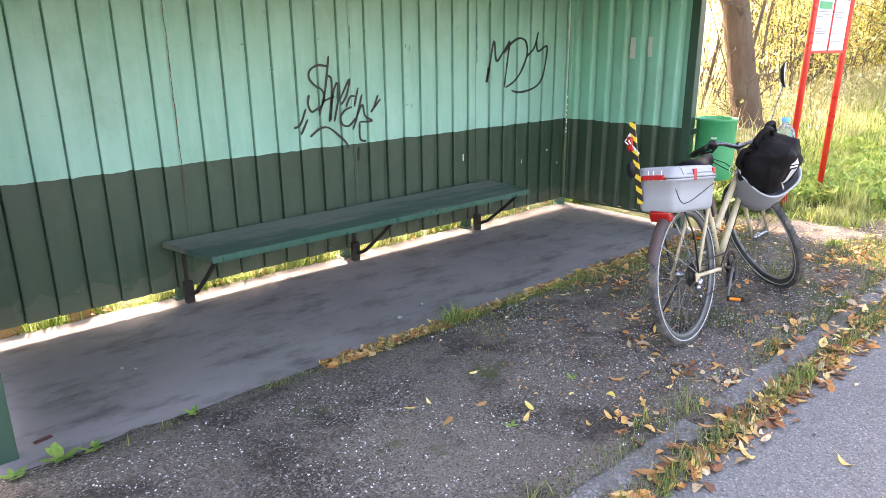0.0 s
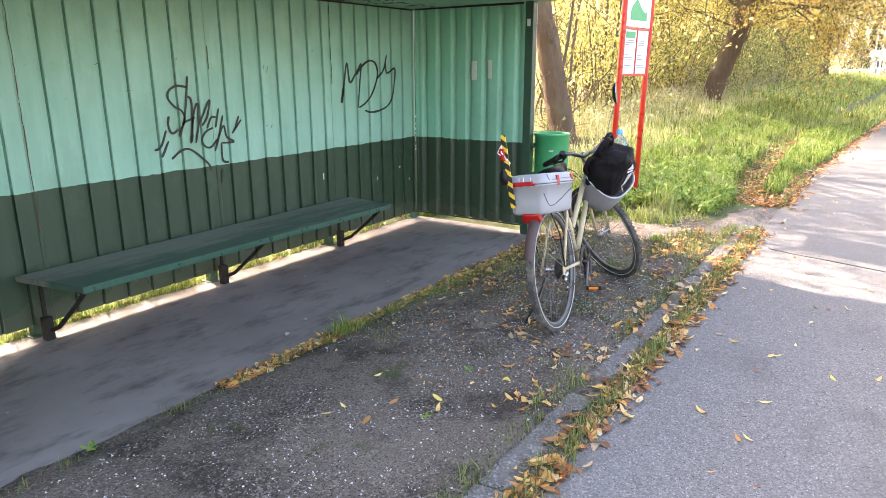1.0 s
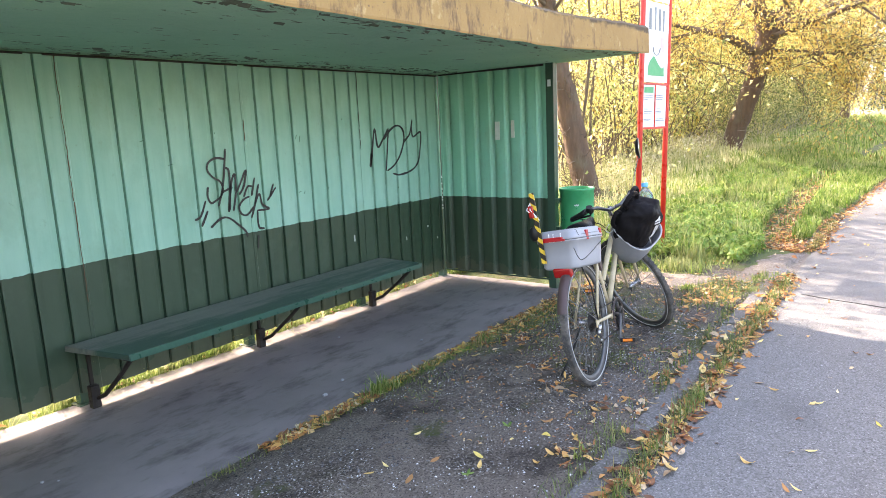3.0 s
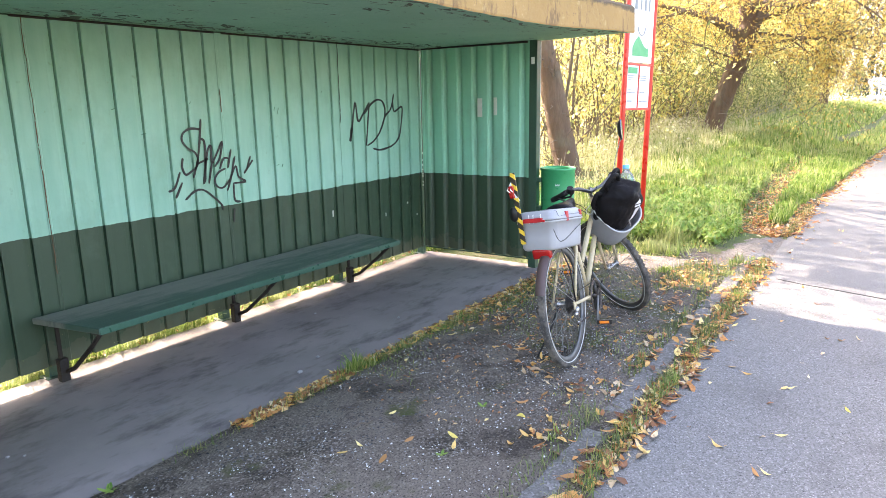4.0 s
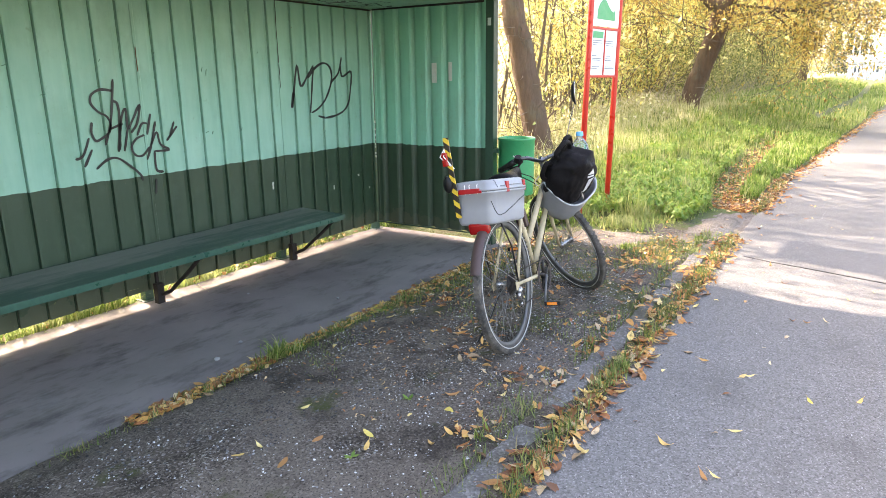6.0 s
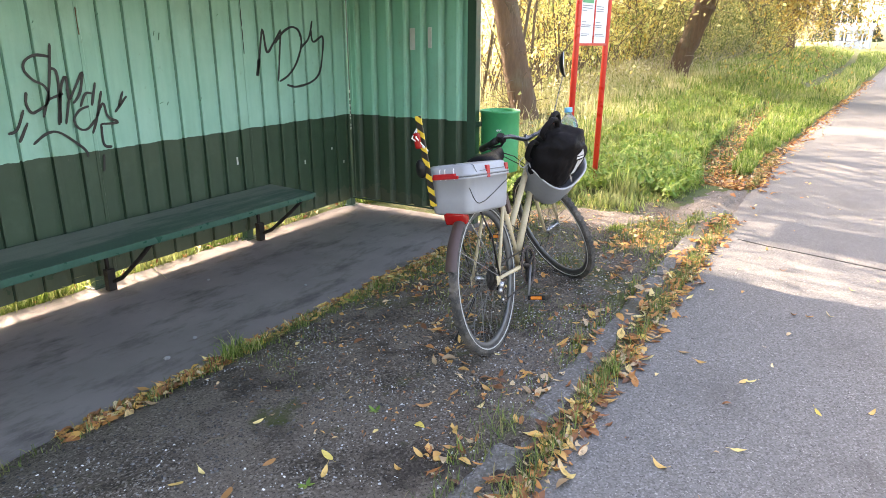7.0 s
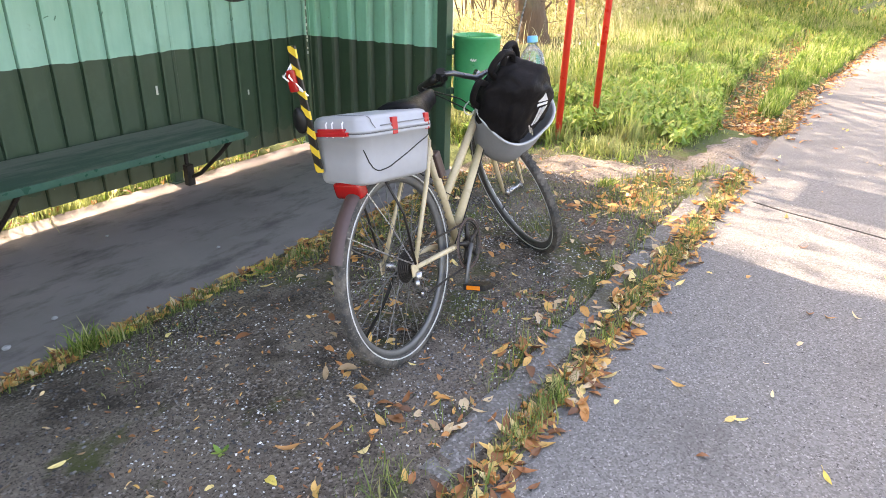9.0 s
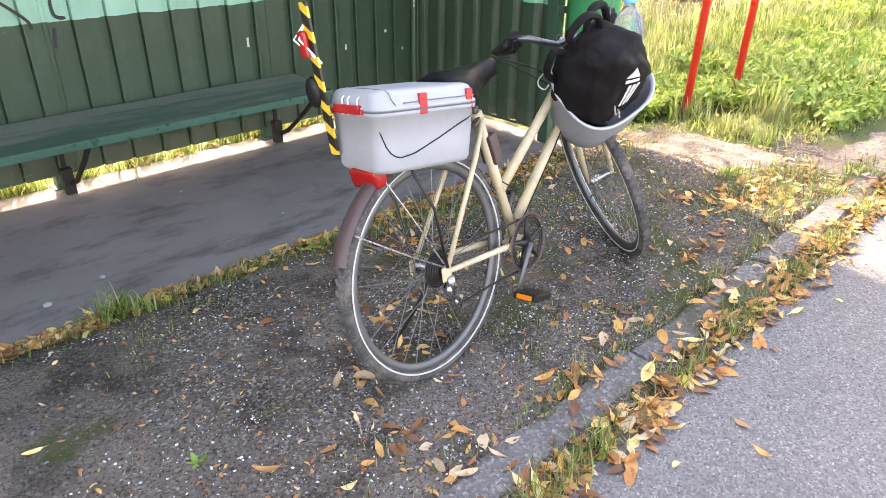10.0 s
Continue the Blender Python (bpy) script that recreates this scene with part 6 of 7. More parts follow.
# tufts and leafy clumps that stand out of the verge
xs, ys, hs = [], [], []
for _ in range(620):
    cx, cy = 0.75 + 12 * RNG.random() ** 1.5, RNG.uniform(-2.75, 0.9)
    if abs(cy - float(track_y(cx))) < 0.3 or (cx < 2.8 and cy < float(grass_edge(cx)) + 0.1) or wave(cx, cy, 1.1, 50) < -0.12 or (4.0 < cx < 6.4 and cy > 0.1):
        continue
    m = RNG.integers(24, 64)
    xs.append(cx + RNG.normal(0, 0.055, m))
    ys.append(cy + RNG.normal(0, 0.055, m))
    hs.append(RNG.uniform(0.45, 1.0, m) * RNG.uniform(0.08, 0.20) * (1.4 if cy > -0.6 else 1.0))
x, y, h = (np.concatenate(v) for v in (xs, ys, hs))
grass("verge_tufts", x, y, h, RNG.uniform(0.006, 0.013, len(x)) + 0.0009 * x, BLADE, "tufts of taller grass standing out of the verge", 0.7)
# fresh taller grass between the track and the road
xs, ys, hs = [], [], []
for _ in range(330):
    cx = 2.5 + 9.5 * RNG.random() ** 1.2
    lo, hi = road_edge(cx) + 0.13, float(track_y(cx)) - 0.22
    if hi < lo + 0.05 or wave(cx, 0.0, 1.3, 66) < -0.25:
        continue
    m = RNG.integers(26, 60)
    xs.append(cx + RNG.normal(0, 0.06, m))
    ys.append(np.clip(RNG.uniform(lo, hi) + RNG.normal(0, 0.045, m), lo - 0.05, hi + 0.06))
    hs.append(RNG.uniform(0.45, 1.0, m) * RNG.uniform(0.09, 0.17))
x, y, h = (np.concatenate(v) for v in (xs, ys, hs))
grass("roadside_grass", x, y, h, RNG.uniform(0.006, 0.012, len(x)) + 0.0011 * x, FRESH, "fresh green grass between the track and the road", 0.6)
# grass round the feet of the stop sign
x, y = np.concatenate([RNG.normal(cx, 0.09, 170) for cx in (1.04, 1.64)]), np.concatenate([RNG.normal(cy, 0.08, 170) for cy in (-1.67, -1.74)])
grass("sign_grass", x, y, RNG.uniform(0.08, 0.20, len(x)), RNG.uniform(0.005, 0.009, len(x)), BLADE, "uncut grass round the feet of the stop sign")
# taller weeds close behind the slab, which break up the light under the wall
n = 9000
x = RNG.uniform(-5.6, 0.8, n)
y = 0.11 + 0.42 * RNG.random(n) ** 1.3
keep = patchy(x, y, 3.4, 77, -0.05) & patchy(x, y, 9.0, 78, -0.12)
x, y = x[keep], y[keep]
grass("back_weeds", x, y, RNG.uniform(0.10, 0.30, len(x)), RNG.uniform(0.005, 0.011, len(x)), BLADE, "taller weeds along the back of the slab", 0.55)
# grass behind the shelter
n = 30000
x = RNG.uniform(-6.2, 1.2, n)
y = 0.10 + 2.3 * RNG.random(n) ** 2.2
keep = patchy(x, y, 2.3, 8, -0.22)
x, y = x[keep], y[keep]
grass("back_grass", x, y, RNG.uniform(0.06, 0.17, len(x)) * np.where(y < 0.35, 1.15, 1.0), RNG.uniform(0.004, 0.009, len(x)), BLADE, "sunlit grass behind the shelter")
# weeds along the slab's edge, in the gravel and by the kerb
xs, ys, hs = [], [], []
for _ in range(430):
    cx = RNG.uniform(-4.7, 0.3)
    if RNG.random() > np.interp(cx, (-4.7, -3.7, -3.2, -1.0, 0.3), (0.03, 0.10, 0.8, 1.0, 0.9)):
        continue
    m = RNG.integers(8, 26)
    xs.append(cx + RNG.normal(0, 0.045, m))
    ys.append(-1.445 + RNG.normal(0, 0.035, m) + RNG.normal(0, 0.03) - float(np.interp(cx, (-3.0, -2.2, -1.2, 0.2), (0.02, 0.10, 0.34, 0.45))) * RNG.random() * np.ones(m))
    hs.append(RNG.uniform(0.012, 0.05, m))
for _ in range(620):
    cx, cy = RNG.uniform(-2.9, 0.6), RNG.uniform(-2.9, -1.55)
    if wave(cx, cy, 1.9, 21) < (0.02 if cx > -2.7 else 0.2):
        continue
    m = RNG.integers(10, 30)
    xs.append(cx + RNG.normal(0, 0.05, m))
    ys.append(cy + RNG.normal(0, 0.05, m))
    hs.append(RNG.uniform(0.008, 0.032, m))
for _ in range(70):
    cx = RNG.uniform(-0.5, 0.5)
    m = RNG.integers(10, 26)
    xs.append(cx + RNG.normal(0, 0.06, m))
    ys.append(RNG.uniform(-2.9, -2.52) + RNG.normal(0, 0.05, m))
    hs.append(RNG.uniform(0.02, 0.085, m))
for _ in range(430):
    cx = RNG.uniform(-4.5, 4.5)
    m = RNG.integers(8, 22)
    xs.append(cx + RNG.normal(0, 0.05, m))
    ys.append(-2.985 + RNG.choice([-0.10, -0.10, 0.09]) + RNG.normal(0, 0.028, m))
    hs.append(RNG.uniform(0.02, 0.085, m))
x, y, h = (np.concatenate(v) for v in (xs, ys, hs))
keep = ~((y > -1.385) & (x < 0.2)) & ~((x > 1.05) & (x < 2.15) & (y < grass_edge(x)))
x, y, h = x[keep], y[keep], h[keep]
at_ = np.stack([x, y, np.array([max(apron_height(float(a), float(b)), gutter_height(float(a), float(b)) if b < -2.985 else -1) for a, b in zip(x, y)]) - 0.004], 1)
strewn("edge_weeds", BLADE_SHAPE, BLADE_FACES, at_, turned(RNG.uniform(0, 6.28, len(x)), RNG.normal(0, 0.6, len(x))), np.stack([RNG.uniform(0.002, 0.005, len(x)), h * 0.9, h], 1), SHADE_BLADE, "sparse weeds and grass in the joints", "weeds")


def sandy_soil():
    n = Nodes("pale_sandy_soil", 0.95)
    a = n.mix(n.noise(3.0, 6, 0.65), (0.115, 0.093, 0.074), (0.285, 0.240, 0.198))
    a = n.mix(n.ramp(n.noise(60, 4, 0.7), (0.50, 0.0), (0.60, 0.85)), a, (0.050, 0.040, 0.031))
    a = n.mix(n.ramp(n.noise(7, 5, 0.7), (0.52, 0.0), (0.66, 0.7)), a, (0.085, 0.072, 0.058))
    n.colour(n.mix(n.ramp(n.noise(90, 3), (0.60, 0.0), (0.68, 0.8)), a, (0.46, 0.43, 0.39)))
    n.bump(n.mix(0.5, n.noise(130, 4, 0.75), n.noise(20, 6, 0.7)), 0.9, 0.012)
    return n.m


def bare_strip():
    """Trodden soil between apron, grass and road, lying just above the ground, its ragged rims sunk into it."""
    def height(x, y):
        rim = 0.12 * wave(x, y, 3.1, 70) + 0.06 * wave(x, y, 11.0, 71)
        near = min(x - 0.05, 0.72 - x, y + 2.62, -1.72 - y)
        far = min(x - 0.38, 2.6 - x, float(grass_edge(x)) + 0.05 - y, y + 3.11)
        m = smooth((max(near, far) + rim) / 0.16)
        base = max(turf_height(x, y), apron_height(x, y)) if y > -2.96 else 0.058
        base += (0.056 - base) * smooth((-2.85 - y) / 0.14)
        base = max(base, turf_height(x, y) + 0.006 if y > -3.0 and m > 0.5 else -1.0)
        return base + 0.004 * m - 0.02 * (1 - m) + 0.007 * wave(x, y, 9.0, 73) + 0.004 * wave(x, y, 31.0, 74)

    sheet("soil_strip", span(-0.15, 2.65, 0.03), span(-3.13, -1.6, 0.03), height, sandy_soil(), "bare pale sandy soil between apron and road", "ground")


bare_strip()


def broad_weed(x, y, n, size, label):
    """A rosette of broad leaves."""
    yaw = np.linspace(0, 6.28, n, endpoint=False) + RNG.normal(0, 0.3, n)
    at_ = np.stack([-np.sin(yaw) * size * 0.45, np.cos(yaw) * size * 0.45, np.full(n, 0.25 * size)], 1)
    ob = strewn("broad_weed", LEAVES[1][0], LEAVES[1][1], at_, turned(yaw, RNG.uniform(0.1, 0.5, n)), size * RNG.uniform(0.6, 1.1, n), WEED, label, "weed")
    ob.matrix_world = pose(x, y, max(apron_height(x, y), -0.012) - 0.004)


WEED = leaf_matter("green_weed_leaf", ((0.0, (0.10, 0.21, 0.035)), (0.6, (0.20, 0.34, 0.06)), (1.0, (0.32, 0.42, 0.10))), 0.35)
for x, y, n, size in ((-4.77, -1.40, 9, 0.09), (-4.66, -1.42, 6, 0.06), (-4.93, -1.42, 7, 0.06), (-4.26, -1.41, 6, 0.05), (-3.43, -2.50, 5, 0.035), (-2.95, -2.42, 6, 0.035), (-1.95, -1.52, 6, 0.06)):
    broad_weed(x, y, n, size, "low rosette of green weed leaves on the ground")


def grass_tuft(x, y, n, h, label):
    """One tuft with blades fanning out of its base."""
    yaw = RNG.uniform(0, 6.28, n)
    at_ = np.stack([RNG.normal(0, 0.034, n), RNG.normal(0, 0.02, n), np.zeros(n)], 1)
    hh = h * RNG.uniform(0.45, 1.0, n)
    ob = strewn("grass_tuft", BLADE_SHAPE, BLADE_FACES, at_, turned(yaw, RNG.normal(-0.12, 0.22, n)), np.stack([RNG.uniform(0.004, 0.008, n), hh * 0.8, hh], 1), BLADE, label, "grass")
    ob.matrix_world = pose(x, y, apron_height(x, y) - 0.006)


grass_tuft(-2.80, -1.47, 120, 0.14, "tall tuft of green grass at the edge of the slab")
grass_tuft(-2.70, -1.50, 60, 0.09, "lower tuft of green grass beside the tall one")
grass_tuft(-3.05, -2.83, 30, 0.05, "low tuft of grass on the gravel")
grass_tuft(-1.72, -1.52, 46, 0.08, "low tuft of grass by the slab")
for x, y, n, h in ((0.07, -2.41, 90, 0.06), (0.14, -2.46, 60, 0.05), (0.62, -2.88, 90, 0.07), (0.70, -2.94, 60, 0.06), (0.30, -2.90, 60, 0.05), (0.90, -2.98, 70, 0.07), (-0.32, -3.08, 60, 0.07)):
    grass_tuft(x, y, n, h, "low bright green tuft in the sun beside the kerb")
grass_tuft(-2.13, -3.09, 50, 0.08, "tuft of green grass between kerb and road")


# ---- trees ----
def tube_points(p, d, ln, bend, rng, n=6):
    pts, q, d = [p], p, d.normalized()
    for k in range(n):
        d = (d + Vector((rng.gauss(0, bend), rng.gauss(0, bend), rng.gauss(0.02, bend)))).normalized()
        q = q + d * ln / n
        pts.append(q)
    return pts, d


def grow(bm, p, d, ln, r, level, rng, tips, kids=(5, 4, 4), drop=0.0):
    pts, e = tube_points(p, d, ln, 0.16 if level else 0.1, rng)
    rs = [r * (1 - 0.75 * k / 6) + 0.002 for k in range(7)]
    sweep(bm, pts, rs, 8 if r > 0.05 else 5 if r > 0.015 else 3, False)
    if level >= len(kids):
        tips.extend(pts[2:])
        return
    for k in range(kids[level]):
        i = rng.randint(2, 6) if k else 6
        axis = Vector((rng.gauss(0, 1), rng.gauss(0, 1), rng.gauss(0, 0.7) - drop))
        base = (pts[min(i + 1, 6)] - pts[i - 1]).normalized()
        nd = (base * rng.uniform(0.4, 1.0) + axis.normalized() * rng.uniform(0.55, 1.0)).normalized()
        grow(bm, pts[i], nd, ln * rng.uniform(0.5, 0.78), max(0.004, rs[i] * rng.uniform(0.5, 0.75)), level + 1, rng, tips, kids, drop)


def tree(x, y, line, radii, limbs, seed, leaves, leaf, label, kids=(5, 4, 4), spread=0.25, twigs=0, matter=None, clear=0.0):
    """A trunk along a line of points, limbs as (point, direction, length, radius), and leaves at the ends of the twigs."""
    rng = random.Random(seed)
    z = ground_z(x, y)
    t = thing("tree", pose(x, y, z), label, "tree", "trees along the verge")
    bm = bmesh.new()
    fine, rr = [], []
    for k in range(len(line) - 1):
        a, b = Vector(line[k]), Vector(line[k + 1])
        for j in range(6):
            u = j / 6
            fine.append(a.lerp(b, u) + Vector((rng.gauss(0, 0.012), rng.gauss(0, 0.012), 0)))
            rr.append(radii[k] + (radii[k + 1] - radii[k]) * u)
    fine.append(Vector(line[-1]))
    rr.append(radii[-1])
    sweep(bm, fine, rr, 18)
    for v in bm.verts:
        c = min(fine, key=lambda q: abs(q.z - v.co.z))
        o = v.co - c
        v.co += o * (0.12 * noise.noise(Vector((o.x * 9, o.y * 9, v.co.z * 1.2))) + 0.05 * noise.noise(v.co * 14))
    part("trunk", bm, BARK_WARM, t, "brown ridged trunk", True)
    bm = bmesh.new()
    tips = []
    for p, d, ln, r in limbs:
        grow(bm, Vector(p), Vector(d), ln, r, 0, rng, tips, kids, 0.25)
    for k in range(twigs):
        u = rng.uniform(0.08, 0.75)
        i = int(u * (len(fine) - 1))
        d = Vector((rng.gauss(-0.5, 0.6), rng.gauss(0, 1), rng.uniform(-0.1, 0.7)))
        pts, _ = tube_points(fine[i], d, rng.uniform(0.35, 0.95), 0.22, rng)
        sweep(bm, pts, [0.010 - 0.0011 * q for q in range(7)], 3, False)
    tagged(part("branchwork", bm, TWIG, t, "thin bare branches and twigs", True), kind="stuff")
    tips = np.array([tuple(q) for q in tips])
    pick = RNG.integers(0, len(tips), leaves)
    at_ = tips[pick] + RNG.normal(0, spread, (leaves, 3)) * (1, 1, 0.8)
    stem = np.array([tuple(q) for q in fine])
    near = np.linalg.norm(at_[:, None] - stem[None], axis=2).min(1)
    at_ = at_[(near > 0.55) & ((at_[:, 2] > clear) | (near > 1.9))]
    leaves = len(at_)
    crown = strewn("crown", LEAF_SHAPE, LEAF_FACES, at_, turned(RNG.uniform(0, 6.28, leaves), RNG.normal(0.6, 0.7, leaves), RNG.normal(0, 0.6, leaves)), leaf * RNG.uniform(0.6, 1.3, leaves), matter or GOLD, "thin crown of yellow leaves", "")
    crown.parent = t
    return t


tree(6.0, 1.0, [(0, 0, -0.2), (0, 0.06, 0.25), (0.0, 0.30, 1.3), (0.02, 0.58, 2.4), (0.1, 0.80, 3.6), (0.15, 0.95, 5.2)], [0.30, 0.225, 0.205, 0.19, 0.165, 0.12],
     [((0.05, 0.72, 3.2), (-0.3, -1.0, 1.0), 2.4, 0.035), ((0.05, 0.75, 3.4), (-1.0, 0.15, 0.75), 3.4, 0.037), ((0.05, 0.85, 4.3), (-1.0, -0.3, 0.9), 2.8, 0.030), ((0.05, 0.8, 3.5), (0.9, -0.4, 1.0), 2.2, 0.030), ((0.1, 0.85, 4.2), (-0.7, 0.7, 1.0), 2.4, 0.030), ((0.15, 0.95, 5.2), (0.1, 0.2, 1.0), 2.6, 0.045), ((0.05, 0.70, 3.1), (-1.0, 0.05, 0.30), 4.2, 0.037), ((0.05, 0.74, 3.35), (-1.0, 0.35, 0.34), 4.4, 0.040), ((0.05, 0.70, 3.2), (-1.0, 0.20, 0.18), 4.6, 0.035), ((0.05, 0.80, 3.9), (-0.9, -0.2, 0.35), 4.2, 0.035), ((0.05, 0.70, 3.0), (-0.4, 0.3, 0.6), 2.6, 0.030)],
     3, 24000, 0.08, "leaning brown tree trunk with bare twigs behind the shelter", (5, 4, 4), 0.20, 70, None, 3.0)
tree(14.2, 0.35, [(0, 0, -0.3), (0, -0.06, 0.25), (0.0, -0.36, 1.2), (0.02, -0.68, 2.3), (0.05, -0.80, 2.75), (0.1, -0.62, 3.6), (0.1, -0.55, 4.6)], [0.36, 0.26, 0.24, 0.25, 0.25, 0.16, 0.11],
     [((0.02, -0.85, 2.7), (0.1, -0.35, 1.0), 3.2, 0.17), ((0.0, -0.5, 2.6), (-0.2, 1.0, 0.65), 3.0, 0.13), ((0.0, -0.9, 2.9), (-0.4, -1.0, 0.28), 3.3, 0.085), ((0.0, -0.8, 2.4), (-0.5, -1.0, -0.22), 2.2, 0.05), ((0.0, -0.7, 3.3), (-0.3, -1.0, 0.55), 3.2, 0.09), ((0.1, -0.55, 4.6), (0.0, 0.1, 1.0), 2.8, 0.10), ((0.0, -0.55, 2.2), (-0.5, -0.8, -0.3), 1.5, 0.03), ((0.0, -0.5, 2.0), (-0.6, 0.8, 0.1), 1.7, 0.03), ((0, -0.62, 3.5), (-0.8, 0.5, 0.5), 2.4, 0.07), ((0.0, -0.85, 2.6), (-0.3, -1.0, 0.0), 2.8, 0.045), ((0.0, -0.8, 2.9), (0.3, -1.0, 0.15), 3.4, 0.055), ((0.0, -0.7, 3.3), (0.5, -1.0, 0.3), 3.4, 0.06)],
     5, 46000, 0.085, "crooked forked tree with spreading branches and amber leaves", (7, 6, 5), 0.19, 70, RUSSET, 1.9)
back = tree(22, 6.0, [(0, 0, -0.3), (0.05, 0.05, 1.5), (0.1, -0.1, 3.5), (0.0, 0.0, 5.5)], [0.28, 0.2, 0.16, 0.1],
            [((0.05, 0, 2.0), (-0.5, -1, 0.7), 3, 0.08), ((0.1, -0.1, 3), (0.3, 1, 0.8), 3, 0.08), ((0.1, -0.1, 3.5), (-0.8, 0.4, 0.8), 3, 0.08), ((0, 0, 5.5), (0.1, -0.3, 1), 3, 0.09), ((0, 0, 4.5), (0.7, -0.8, 0.7), 3, 0.08)],
            8, 13000, 0.115, "tall yellow-leaved tree standing behind the thicket", (5, 4, 3), 0.34, 0, MIXED)
for x, y, rz, s in ((3.8, 5.6, 40, 0.95), (11.2, 5.3, 260, 0.72), (15.5, 8.5, 130, 1.0), (22, 3.4, 20, 0.85), (17.5, 4.2, 190, 0.75), (25, 6.0, 230, 0.9), (27, 2.6, 140, 0.75), (34, 5.5, 200, 1.1), (40, 10, 280, 1.25), (48, 3.6, 20, 1.1), (57, 7, 110, 1.3), (30, 12, 330, 1.25), (32, 7.5, 75, 1.45), (38, 5.8, 320, 1.4), (44, 8, 215, 1.6), (36, 2.2, 15, 0.95), (45, 1.6, 100, 1.1), (53, 4.8, 190, 1.5), (58, 1.2, 60, 1.2), (67, 2.5, 250, 1.2), (64, 13, 160, 1.5)):
    ob = copy_thing(back, pose(x, y, ground_z(x, y), 0, 0, rz))
    ob.scale = (s, s, s)

# ---- thicket: thin stems and yellow leaves ----
bm = bmesh.new()
rng = random.Random(9)
clumps = []
for k in range(560):
    x = 1.2 + 32 * rng.random() ** 1.4
    y = rng.uniform(1.3 if x > 6.6 else 2.2, 3.0 + 0.12 * x)
    if x < 9 and rng.random() < 0.45:
        continue
    h = rng.uniform(1.5, min(4.2, 2.5 + 0.08 * x)) * (0.85 if y < 2.4 else 1.1)
    p = Vector((x, y, ground_z(x, y) - 0.05))
    d = Vector((rng.gauss(0, 0.28), rng.gauss(0, 0.28), 1))
    pts, _ = tube_points(p, d, h, 0.13, rng, 7)
    r = rng.uniform(0.006, 0.022)
    sweep(bm, pts, [r * (1 - 0.1 * j) for j in range(8)], 4, False)
    for j in range(1, 8):
        if rng.random() < min(0.85, 0.15 + 0.05 * x):
            clumps.append(pts[j])
        if rng.random() < 0.6:
            d2 = Vector((rng.gauss(0, 1), rng.gauss(0, 1), rng.uniform(0.1, 0.9)))
            q, _ = tube_points(pts[j], d2, rng.uniform(0.4, 1.1), 0.2, rng, 4)
            sweep(bm, q, [0.006, 0.005, 0.004, 0.003, 0.002], 3, False)
            if rng.random() < min(0.9, 0.2 + 0.05 * x):
                clumps.extend(q[2:])
# saplings that reach up out of the thicket
for k in range(46):
    x = 1.3 + 17 * rng.random() ** 1.3
    y = rng.uniform(1.7 if x > 6.6 else 2.3, 4.2)
    p = Vector((x, y, ground_z(x, y) - 0.05))
    pts, _ = tube_points(p, Vector((rng.gauss(-0.05, 0.12), rng.gauss(-0.05, 0.12), 1)), rng.uniform(4.2, 6.6), 0.07, rng, 7)
    r = rng.uniform(0.018, 0.042)
    sweep(bm, pts, [r * (1 - 0.11 * j) for j in range(8)], 5, False)
    for j in range(2, 8):
        for _ in range(2):
            q, _ = tube_points(pts[j], Vector((rng.gauss(0, 1), rng.gauss(0, 1), rng.uniform(0.3, 1.1))), rng.uniform(0.5, 1.2), 0.16, rng, 4)
            sweep(bm, q, [0.009, 0.008, 0.006, 0.004, 0.002], 3, False)
            if j > 3 and rng.random() < 0.6:
                clumps.extend(q[2:])
tagged(part("thicket_stems", bm, TWIG, None, "tangle of thin bare brown stems", True), "", "bushes", "", "stuff")
clumps = np.array([tuple(c) for c in clumps])
n = 60000
pick = RNG.integers(0, len(clumps), n)
at_ = clumps[pick] + RNG.normal(0, 0.13, (n, 3))
keep = (at_[:, 2] > 0.55 + 0.9 * RNG.random(n)) & (at_[:, 1] > 0.9)
at_ = at_[keep]
n = len(at_)
size = (0.058 + 0.0034 * at_[:, 0]) * RNG.uniform(0.5, 1.5, n)
strewn("thicket_leaves", LEAF_SHAPE, LEAF_FACES, at_, turned(RNG.uniform(0, 6.28, n), RNG.normal(0.7, 0.7, n), RNG.normal(0, 0.6, n)), size, GOLD, "yellow leaves of the sunlit thicket", "bushes")
# pale dry weeds along the foot of the thicket
n = 15000
x = 1.6 + 15 * RNG.random(n) ** 1.2
y = RNG.normal(0.75, 0.42, n) + 0.02 * x
keep = patchy(x, y, 1.8, 61, -0.1) & ~((x > 4.0) & (x < 6.4) & (y > 0.1) & (y < 1.6))
x, y = x[keep], y[keep]
n = len(x)
at_ = np.stack([x, y, heights(x, y) + 0.03 + 0.45 * RNG.random(n) ** 1.6], 1)
strewn("dry_weeds", LEAF_SHAPE, LEAF_FACES, at_, turned(RNG.uniform(0, 6.28, n), RNG.normal(0.8, 0.6, n), RNG.normal(0, 0.6, n)), (0.04 + 0.002 * x) * RNG.uniform(0.5, 1.5, n), leaf_matter("pale_weed_leaf", ((0.0, (0.20, 0.23, 0.08)), (0.4, (0.48, 0.47, 0.22)), (0.75, (0.66, 0.60, 0.40)), (1.0, (0.74, 0.70, 0.56))), 0.5), "pale dry weeds at the foot of the bushes", "weeds")
